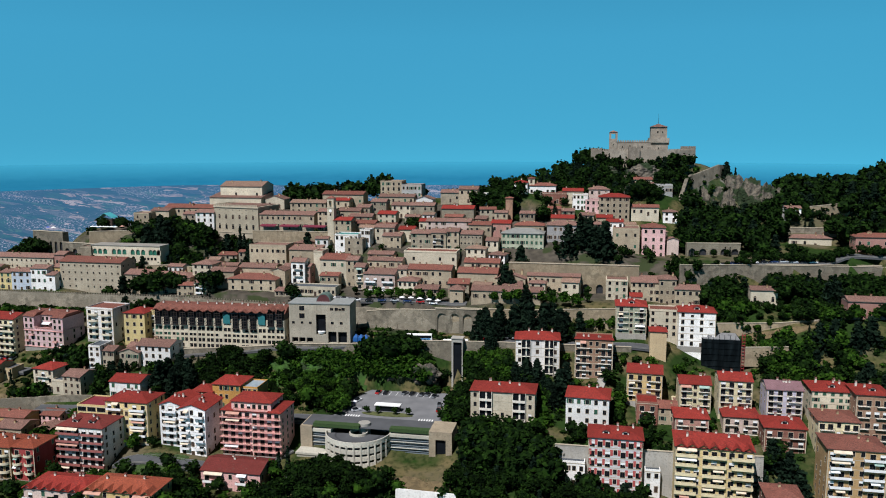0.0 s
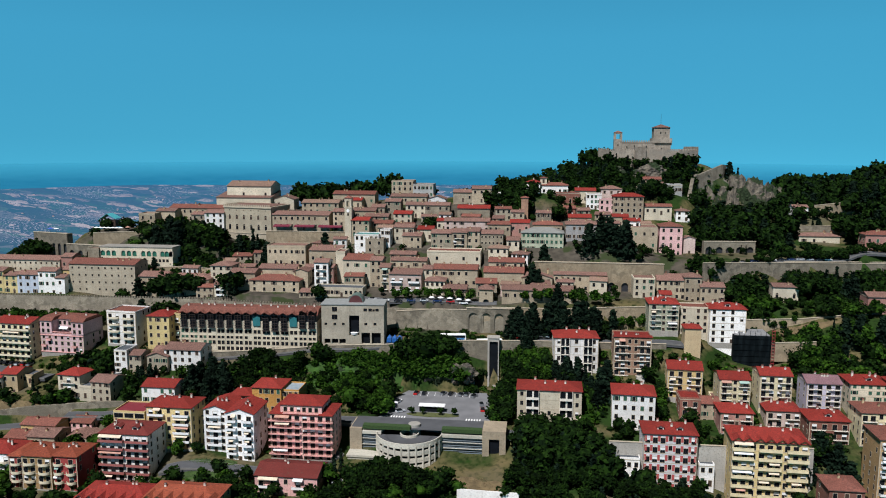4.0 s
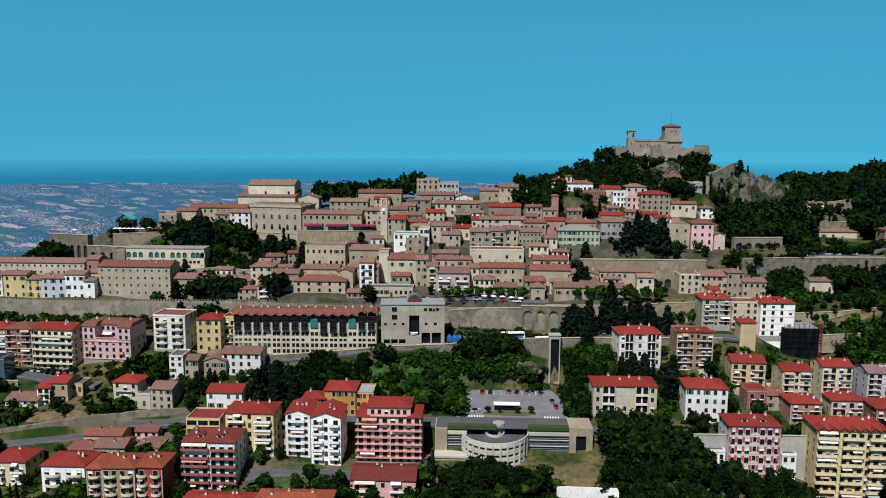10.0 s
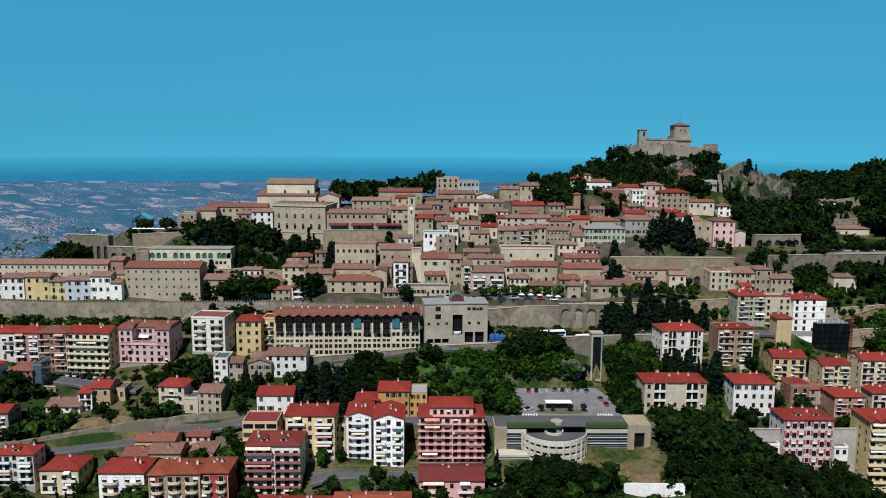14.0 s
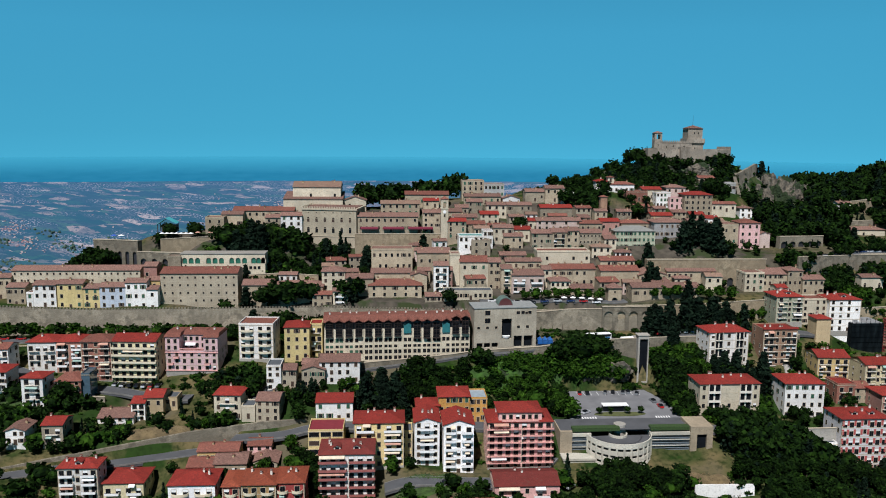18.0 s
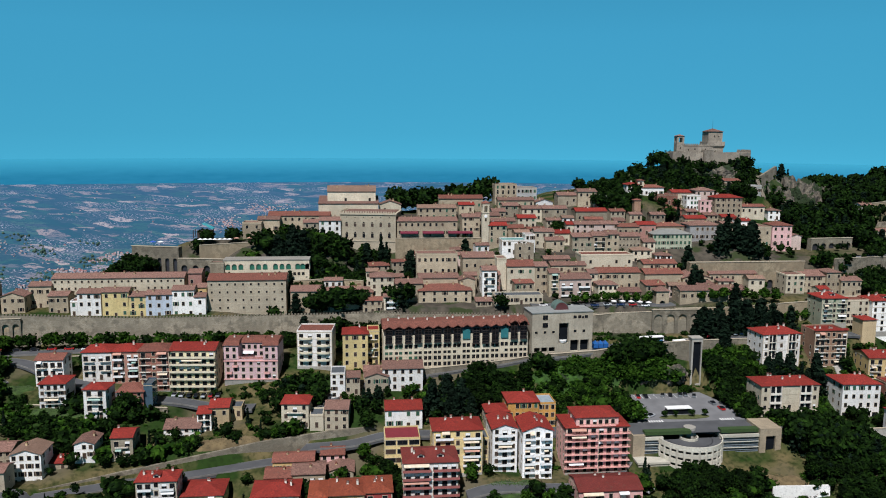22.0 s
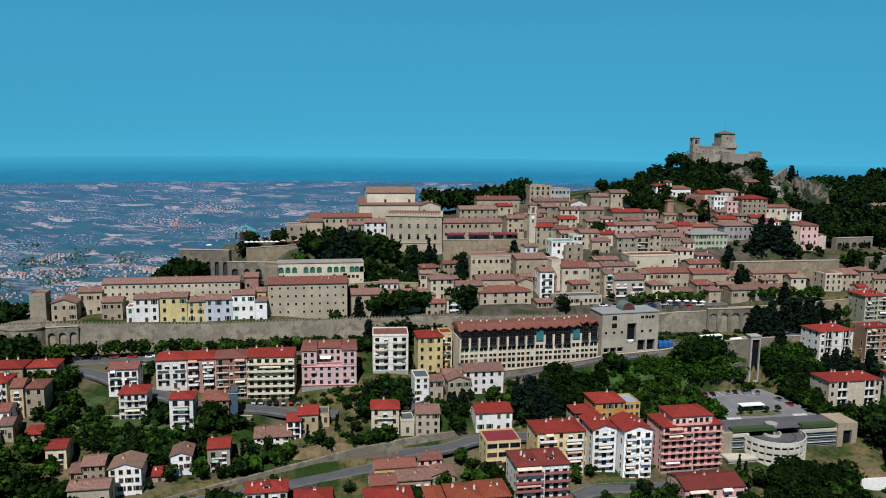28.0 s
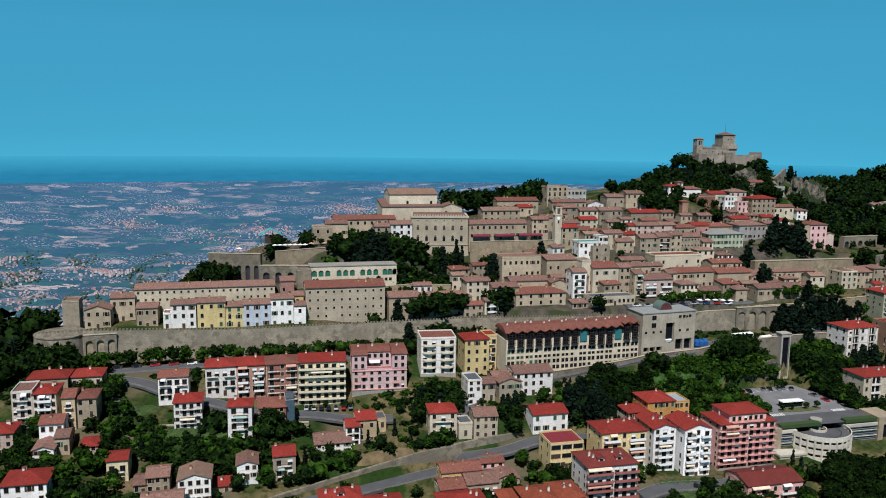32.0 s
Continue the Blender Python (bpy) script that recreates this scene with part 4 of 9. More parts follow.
house("lower stone wing with a tiled roof", 39.7, 388.3, 131.9, 11.7, 10, 8.3, "gable", "old", "sand", 2, 4)
house("cream building with tall windows", 7.0, 386.1, 134.5, 10.4, 11, 9.4, "flat", "old", "cream", 3, 3)
house("small house with a red roof", 17.9, 373.3, 134.3, 5.6, 7, 4.6, "gable", "red", "cream", 1, 2)
# upper borgo, right
house("pale grey-green apartment house with a red hip roof", 11.3, 359.5, 123.8, 13.6, 13, 13.3, "hip", "red", "greenish", 5, 3, "balc")
house("cream building with a tall glazed stair", 26.3, 362.7, 122.3, 12.6, 10, 12.6, "flat", "redold", "cream", 4, 4)
house("tall white house with a red hip roof", 38.8, 360.5, 118.7, 16.4, 12, 16.5, "hip", "red", "white", 5, 4)
house("blank beige stair tower with a red cap", 25.8, 347.7, 118.1, 7.1, 8, 10.6, "hip", "red", "beige", 2, 1, "blind")
house("six-storey white apartment block with stacked loggias and a red hip roof", -32.2, 334.4, 103.2, 19.3, 13, 22.7, "hip", "red", "whitegrey", 6, 5, "logg rail", 4)
house("six-storey brown brick apartment block", -6.4, 334.9, 106.6, 16.1, 12, 20.0, "flatred", "red", "brown", 6, 6, "balc")
house("cream four-storey apartment block with stacked loggias and a red hip roof", -47.4, 305.1, 95.6, 26.1, 13, 15.7, "hip", "red", "cream", 4, 7, "logg")
house("white building with a glazed shop front and red roof", -9.0, 307.2, 95.0, 17.0, 14, 15.3, "hip", "red", "white", 4, 5, "shop", -3)
house("ochre apartment house with a red roof", 15.4, 326.2, 103.1, 14.4, 13, 13.0, "gable", "red", "ochre", 4, 4, "balc", -4)
house("small red brick house with terraces", 19.2, 315.7, 96.0, 8.3, 10, 10.7, "flat", "red", "brick", 3, 2, "balc")
house("small house with a tiled roof", 27.6, 316.8, 95.2, 7.8, 10, 9.4, "gable", "redold", "sand", 3, 2)
house("cream apartment house with long balconies", 36.4, 323.6, 101.3, 12.6, 12, 11.9, "gable", "red", "creamyel", 4, 3, "balc")
house("cream apartment house with a red roof", 51.2, 319.0, 105.0, 12.8, 12, 11.9, "gable", "red", "creamyel", 4, 4, "balc")
house("rose-coloured low apartment house with a red roof", 33.2, 305.1, 95.9, 12.7, 12, 9.3, "hip", "red", "rose", 3, 3, "balc")
house("pinkish low apartment house with a red roof", 52.0, 310.4, 95.0, 13.5, 12, 10.0, "hip", "red", "pinkish", 3, 4, "balc")
house("pale lilac apartment house with a mauve roof", 68.6, 315.7, 103.4, 13.5, 12, 11.9, "gable", "mauve", "lilac", 5, 4, "balc")
house("cream apartment house with green shutters", 84.9, 314.7, 105.9, 15.0, 13, 10.1, "hip", "red", "cream", 4, 5, "shut")
house("low red brick apartment house with a hip roof", 65.1, 299.7, 94.3, 14.9, 13, 11.2, "hip", "red", "brick", 3, 4, "balc")
house("cream-yellow apartment house with a brown roof", 83.4, 298.7, 96.0, 14.3, 13, 13.7, "hip", "redold", "creamyel", 4, 5, "balc")
house("brown brick apartment house with a red roof", 98.5, 307.2, 95.8, 11.9, 13, 22.0, "hip", "red", "brown", 5, 4, "balc")
house("tan brick apartment block with white balconies", 79.6, 272.0, 82.1, 18.8, 14, 27.3, "hip", "redold", "tan", 8, 6, "balcw")
house("white apartment block with red window panels", 0.3, 279.5, 82.5, 19.4, 13, 22.3, "hip", "red", "checker", 6, 7, "balcw")
house("tall yellow apartment block with stacked pale yellow balconies", 30.3, 273.0, 68.4, 26.0, 15, 37.9, "hip", "red", "yellowapt", 11, 9, "balcy zig", -2)
house("low brick house with a dark red roof", 57.3, 253.9, 89.4, 11.2, 12, 8.6, "hip", "redold", "brick", 2, 3)
house("white annexe with a red band", -11.3, 279.5, 85.3, 10.5, 9, 9.2, "flat", "dark", "white", 2, 4)
house("white flat-roofed garage annexe", 20.6, 279.5, 85.4, 5.5, 9, 8.1, "flat", "dark", "white", 2, 2)
house("low yellow plastered house annexe", 34.7, 330.7, 97.6, 2.3, 6, 5.3, "flat", "old", "creamyel", 1, 1)
# lower centre

pink_block()
house("white apartment block with a gabled red roof", -168.8, 275.2, 90.5, 9.4, 15, 17.3, "gfront", "red", "whiteblue", 6, 3, "balcw")
house("white apartment block with a gabled red roof", -158.1, 270.9, 88.8, 11.2, 15, 19.4, "gfront", "red", "whiteblue", 6, 3, "balcw")
house("yellow apartment block with red balconies", -191.4, 273.1, 91.3, 18.5, 13, 17.4, "hip", "red", "yellowapt", 5, 5, "balcw")
house("yellow stair link between apartment blocks", -174.1, 279.5, 91.4, 4.6, 9, 11.0, "flat", "dark", "yellowapt", 3, 2)
house("yellow office block with ribbon windows and a maroon roof", -209.0, 279.5, 93.1, 13.3, 12, 10.3, "flat", "maroon", "yellowapt", 3, 3, "strip")
house("orange plastered house with a red hip roof", -158.3, 299.7, 98.1, 12.7, 13, 11.1, "hip", "red", "orange", 3, 5)
house("cream house with a red hip roof", -167.5, 298.7, 99.1, 9.5, 10, 6.7, "hip", "red", "cream", 2, 4)
house("orange annexe with a glazed roof", -145.7, 300.8, 97.7, 7.4, 11, 10.2, "flat", "glassroof", "orange", 3, 3)
house("white modern house with solar panels on a red roof", -208.1, 300.8, 99.3, 14.9, 12, 7.8, "gable", "red", "white", 2, 4)
house("brown apartment block with red balconies and awnings", -203.0, 259.2, 80.8, 19.3, 14, 21.8, "hip", "maroontile", "whitegrey", 7, 6, "balcm")
house("low pink terrace with a long dark red roof", -140.9, 254.9, 82.8, 23.4, 14, 8.6, "gable", "maroontile", "pinkapt", 2, 5, "balcw")
house("low pinkish house with a broad red roof", -194.1, 228.3, 84.2, 25.5, 13, 7.9, "hip", "red", "pinkish", 2, 5, "balcw zig")
house("low ochre house with a broad red roof", -168.4, 226.1, 87.3, 24.9, 13, 7.3, "hip", "orangetile", "ochre", 2, 5, "balcw zig")
house("white house with rows of small windows", -208.5, 323.2, 107.4, 17.3, 12, 10.0, "gable", "old", "white", 3, 5)
house("small grey gabled stone cottage", -215.9, 321.1, 106.3, 9.8, 10, 8.2, "gfront", "old", "sandgrey", 2, 3)
house("low old house with a brown roof", -216.6, 328.5, 110.1, 8.0, 8, 4.9, "gable", "old", "sand", 1, 2)
house("narrow white house with a roof terrace", -230.4, 318.9, 106.4, 6.1, 10, 10.6, "flat", "dark", "white", 4, 2)
house("grey house with a tiled roof", -224.7, 320.0, 107.6, 6.6, 9, 7.4, "gable", "old", "sandgrey", 2, 2)
house("yellow villa with a red hip roof", -225.7, 341.0, 113.1, 11.2, 12, 15.2, "hip", "red", "yellow", 4, 3)
house("yellow stair wing with open balconies", -214.7, 346.7, 112.2, 5.5, 9, 16.0, "flat", "red", "yellow", 4, 2, "balc")
house("grey apartment block with rounded balconies", -245.8, 340.4, 113.7, 15.6, 13, 16.4, "flat", "redold", "whitegrey", 5, 4, "balco", -5)
pink_villa()
house("cream apartment block with long balconies", -298.6, 332.4, 105.9, 19.2, 13, 19.0, "gable", "red", "creamyel", 6, 6, "balcc", -4)
house("red brick apartment house with a tiled roof", -311.5, 331.7, 107.0, 12.8, 12, 18.0, "hip", "redold", "brick", 6, 3, "balc")
house("pale grey row house with a red roof", -335.3, 334.9, 112.0, 12.1, 12, 12.2, "hip", "red", "whitegrey", 3, 4, "balc")
house("white and red row house with balconies", -323.2, 334.9, 109.5, 11.4, 12, 14.7, "hip", "red", "brickpale", 4, 4, "balcw")
house("white house on a road bend with a brown roof", -352.8, 330.7, 112.1, 11.3, 10, 10.3, "gable", "redold", "white", 3, 4, "balc")
house("white house with a red hip roof", -345.9, 315.7, 106.0, 10.2, 11, 10.8, "hip", "red", "whiteblue", 4, 4, "balc")
house("narrow white house with an orange-red roof", -326.2, 307.8, 104.9, 8.8, 9, 11.8, "hip", "red", "white", 4, 2, "balc", -5)
house("brick house with a tiled roof", -314.9, 312.5, 105.7, 10.2, 12, 8.0, "hip", "redold", "brick", 3, 3, "balc")
house("glass lift enclosure beside a brick house", -304.8, 313.6, 106.5, 3.4, 8, 9.6, "flat", "dark", "glass", 1, 1, "blind")
house("cream villa with a red hip roof", -249.6, 305.4, 98.6, 10.9, 11, 10.8, "hip", "red", "cream", 3, 3, "balc", -5)
house("cream garage annexe with a terrace", -238.2, 302.9, 99.9, 5.4, 8, 5.1, "flat", "dark", "cream", 1, 1)
house("grey stone villa with a central dormer", -232.3, 302.2, 98.8, 9.5, 11, 9.0, "gable", "old", "sandgrey", 3, 3, "", -5)
house("white farmhouse with an old tiled roof", -294.8, 301.9, 97.3, 14.0, 12, 4.4, "gable", "old", "white", 2, 4)
house("tall beige house with an orange-red roof", -278.2, 307.2, 98.6, 7.8, 11, 9.4, "gable", "red", "beige", 2, 2)
house("white house with a red roof", -282.5, 305.1, 98.6, 5.4, 9, 7.8, "gable", "red", "white", 3, 2, "balc")
house("flat-roofed beige plastered house", -271.9, 311.5, 102.6, 6.0, 8, 3.5, "flat", "dark", "beige", 1, 2)
# lower left
house("cream villa with a long awning and red hip roof", -280.9, 266.7, 77.2, 14.2, 13, 12.9, "hip", "red", "creamyel", 3, 4, "balcw")
house("white apartment house with a red hip roof", -295.9, 265.5, 84.0, 13.8, 9, 12.6, "hip", "red", "whitegrey", 4, 5, "balcw")
house("white and dark house with curved balconies", -255.6, 258.1, 81.1, 16.2, 13, 11.7, "hip", "red", "whiteblue", 3, 4, "balco")
house("red apartment wing with rounded balconies", -235.5, 251.7, 81.8, 5.9, 13, 13.1, "hip", "orangetile", "crimson", 4, 2, "balco")
house("beige apartment block with rounded balconies", -228.7, 249.6, 82.9, 11.8, 13, 13.4, "hip", "orangetile", "tan", 4, 4, "balco")
house("red apartment wing with rounded balconies", -217.3, 250.7, 82.4, 9.9, 13, 13.9, "hip", "orangetile", "crimson", 4, 2, "balco")
house("old grey house with a mossy roof", -231.3, 279.5, 84.7, 10.5, 10, 6.5, "gfront", "old", "sandgrey", 2, 3)
house("pink house with a tiled roof", -233.4, 288.0, 88.7, 9.2, 9, 5.9, "gable", "redold", "pink", 2, 3)
house("old stone house with patched roofs", -252.9, 273.1, 86.5, 9.8, 10, 6.3, "gable", "redold", "sand", 2, 3)
house("old house with awnings and a tiled roof", -243.1, 273.1, 85.9, 12.0, 11, 7.9, "gable", "old", "sand", 2, 4, "balcw")
house("old ochre house with patched roofs", -250.7, 280.5, 90.6, 15.3, 9, 5.1, "gable", "redold", "ochre", 1, 4)
house("small pink villa with a red roof", -376.4, 302.9, 102.4, 5.8, 9, 5.1, "hip", "red", "pinkish", 2, 2)
house("small cream house with a red roof", -366.4, 293.3, 96.9, 7.0, 9, 8.4, "gable", "red", "creamyel", 2, 2, "balc")
house("old stone house with a weathered roof", -353.0, 286.9, 95.0, 7.6, 10, 5.8, "gable", "old", "stone", 2, 3)
house("old stone shed with a weathered roof", -357.1, 286.9, 94.9, 4.2, 9, 3.7, "gable", "old", "stone", 1, 2)
house("white house with an asymmetric gable", -341.8, 277.3, 91.1, 10.5, 11, 11.9, "gfront", "pale", "white", 4, 4)
house("long old barn with a tiled roof", -352.3, 266.7, 94.3, 12.9, 8, 7.0, "gable", "old", "sandgrey", 1, 3)
house("white cottage with a gable", -322.9, 285.9, 97.4, 7.1, 10, 5.5, "gfront", "old", "white", 2, 3)
house("grey house with a red roof", -310.5, 288.0, 92.9, 7.9, 10, 11.3, "gable", "red", "sandgrey", 3, 2, "balc")
house("low outbuilding with a red roof", -331.9, 283.7, 94.0, 7.3, 6, 2.9, "shed", "red", "sand", 1, 2, "blind")
house("low house with a bright red roof", -400.8, 337.1, 117.6, 14.3, 11, 5.1, "hip", "red", "sand", 1, 3)
house("cream house with a bright red roof", -386.0, 339.2, 117.3, 11.5, 11, 4.7, "hip", "red", "cream", 1, 4)
house("pale apartment house with balconies", -395.5, 322.1, 109.3, 8.0, 12, 12.2, "hip", "red", "whitegrey", 4, 4, "balcw")
house("tall beige house with a tiled roof", -384.6, 316.8, 109.7, 4.5, 11, 11.4, "gable", "redold", "beige", 3, 1, "balc")
house("house with a broad hip roof", -380.4, 317.9, 112.8, 7.3, 11, 7.3, "hip", "redold", "sand", 2, 2)
house("pale apartment house with a flat roof", -402.6, 322.1, 109.7, 7.1, 12, 12.8, "flat", "old", "whitegrey", 4, 3, "balc")
house("pale blue house with a red roof", -390.5, 308.3, 106.4, 8.0, 10, 8.3, "gable", "redold", "whiteblue", 2, 3)
house("small stone house with an old roof", -384.4, 302.9, 106.3, 4.7, 9, 5.1, "gable", "old", "sand", 1, 2)
house("pale house with a gabled roof", -390.6, 298.7, 101.3, 6.7, 10, 7.7, "gfront", "old", "whiteblue", 3, 3)
house("pink apartment house with a red roof", -408.6, 309.3, 100.6, 9.3, 11, 11.4, "hip", "red", "pinkish", 4, 3)
house("white and blue villa with a red roof", -394.2, 275.2, 100.1, 13.2, 12, 7.1, "hip", "red", "whiteblue", 2, 4)
# right-hand park and upper road
house("low cream house with a brown roof and arches", 75.8, 394.7, 131.7, 12.3, 8, 8.2, "gable", "old", "cream", 1, 3, "arch")
house("low house with old tiled roofs among trees", 116.5, 384.0, 130.0, 19.6, 10, 8.1, "gable", "old", "rose", 1, 4)
house("long low cream house under the trees", 106.6, 458.7, 152.8, 22.0, 9, 5.1, "hip", "old", "cream", 1, 4)
house("dark red pavilion house beside the upper road", 134.8, 439.5, 155.4, 21.1, 10, 6.0, "hip", "redold", "rose", 1, 5)
house("small white hut on the wooded hill", 108.0, 477.9, 170.1, 8.7, 7, 2.6, "gable", "old", "white", 1, 2)


# ---------------------------------------------------------------- landmarks
def arch_bay(k, x0, x1, z0, z1, a, b, zs, deep, mi=0, back=1, y=0.0):
    """A bay of wall with a round-headed opening from a to b that springs at zs; its back lies deep behind."""
    n = 8
    c, r = (a + b) / 2, (b - a) / 2
    arc = [(c - r * math.cos(math.pi * i / n), zs + r * math.sin(math.pi * i / n)) for i in range(n + 1)]
    line = [(a, z0)] + arc + [(b, z0)]
    k.face([(x0, y, z0)] + [(p, y, q) for p, q in line] + [(x1, y, z0), (x1, y, z1), (x0, y, z1)], mi)
    for (p, q), (s, t) in zip(line, line[1:]):
        k.face([(p, y, q), (p, y + deep, q), (s, y + deep, t), (s, y, t)], mi)
    k.face([(p, y + deep, q) for p, q in line], back)


FOOT.append((-80, 312, 25, 20.5, 1.0, 0.0))


def block(kit, x0, y0, z0, x1, y1, z1, mi=0):
    kit.box((x0, y0, z0), (x1, y1, z1), mi)


def foot(x, y, w, d, rot, z, z2=None):
    ca, sa = math.cos(radians(rot)), math.sin(radians(rot))
    FOOT.append((x + w / 2 * ca - d / 2 * sa, y + w / 2 * sa + d / 2 * ca, w / 2 + 1.2, d / 2 + 1.2, ca, sa))
    for fx in (0.0, 0.33, 0.67, 1.0):
        SITES.append((x + w * fx * ca, y + w * fx * sa, z if z2 is None else z + (z2 - z) * fx))


def long_block():
    """The long hillside building with a timber loggia storey under an orange gabled roof."""
    w, d, h0, h1, rot = 65.7, 13.5, 14.2, 20.4, 2.2
    b = thing("apartment_building", pose(-207.5, 338.0, 111.2, 0, 0, rot), "long sand-coloured building with dark timber loggias and orange gabled roof", "apartment building")
    foot(-207.5, 338.0, w, d, rot, 112.0, 116.8)
    k = Kit()
    block(k, 0, 0, -7, w, d, h0 + 2.4)
    for z in (1.6, 7.2):
        block(k, -0.1, -0.1, z, w + 0.1, 0.0, z + 0.25)
    part("wall", k, WALL["cream"], b)
    k = Kit()
    block(k, 0.3, 0.5, h0 + 2.4, w - 0.3, d - 0.3, h1 - 0.2)
    part("upper_storey", k, DARK, b, "dark glazed upper storey")
    k = Kit()
    k.solid([(-0.6, -0.5, h1 - 0.4), (w + 0.6, -0.5, h1 - 0.4), (w + 0.6, d + 0.6, h1 - 0.4), (-0.6, d + 0.6, h1 - 0.4)],
            [(-0.4, 4.0, h1 + 1.9), (w + 0.4, 4.0, h1 + 1.9), (w + 0.4, d - 3, h1 + 1.9), (-0.4, d - 3, h1 + 1.9)])
    part("roof", k, ROOF["redold"], b)
    n = 15
    pm = Kit()
    block(pm, -0.14, -0.16, 0, 0.14, 0.02, h0 - 1.6)
    pil = pm.mesh("pilaster", [WALL["cream"]])
    lg = Kit()
    hh = h1 - h0 + 0.6
    block(lg, -1.55, -1.35, -1.2, 1.55, 0.4, -1.0, 0)
    for u in (-1.5, -0.05, 1.38):
        block(lg, u, -1.3, -1.0, u + 0.12, -1.18, hh - 0.8, 0)
    for z in (0.2, 2.6, 4.9):
        block(lg, -1.55, -1.34, z, 1.55, -1.18, z + 0.22, 0)
        block(lg, -1.5, -1.28, z - 0.9, 1.5, -1.22, z - 0.78, 0)
    block(lg, -1.5, -0.3, -1.0, 1.5, -0.1, hh - 1, 1)
    log = lg.mesh("loggia", [plain("dark stained timber", (0.028, 0.018, 0.014), 0.7), GLASS])
    gb = Kit()
    lo = [(-2.0, -1.9, -0.35), (0, -1.9, 0.75), (0, 4.6, 0.75), (-2.0, 4.6, -0.35)]
    gb.solid(lo, [(p, q, r + 0.25) for p, q, r in lo])
    lo = [(2.0, 4.6, -0.35), (0, 4.6, 0.75), (0, -1.9, 0.75), (2.0, -1.9, -0.35)]
    gb.solid(lo, [(p, q, r + 0.25) for p, q, r in lo])
    gable = gb.mesh("gablet", [ROOF["redold"]])
    for i in range(n):
        x = w * (i + 0.5) / n
        up = 1.3 if i >= n - 2 else 0.0
        if i not in (8, 12):
            part("loggia", log, None, b, "", pose(x, 0, h0 + 0.2 + up * 0.4 - (1.1 if i > 7 and not up else 0.0)))
        part("gablet", gable, None, b, "", pose(x, 0, h1 + up))
        part("pilaster", pil, None, b, "", pose(w * i / n, 0, 0))
        part("chimney", chimney_mesh(1.0, ROOF["redold"], True), None, b, "", pose(x + rnd.uniform(-1, 1), 5 + rnd.uniform(0, 4), h1 + 1.8))
        for r, zz in enumerate((2.4, 5.2, 8.0, 10.6)):
            for s in (-0.95, 0.95):
                if rnd.random() < 0.93:
                    part("window", window_mesh(1.4, 1.7 if r != 2 else 1.2, "shut_g" if i < 4 and r > 0 and rnd.random() < 0.4 else "none", False), None, b, "", pose(x + s, 0, zz))
    for i in range(4):
        for zz in (1.2, 4.4, 7.6):
            part("window", window_mesh(1.0, 1.3, "none", False), None, b, "", pose(w, 2 + i * 3.4, zz, 0, 0, 90))
    for i in (8, 12):
        k = Kit()
        block(k, -1.7, -0.6, 0, 1.7, 0.3, 4.6)
        part("glazed_bay", k, plain("turquoise glazing", (0.03, 0.16, 0.17), 0.25), b, "turquoise glazed bay", pose(w * (i + 0.5) / n, 0, h0 + 0.3))


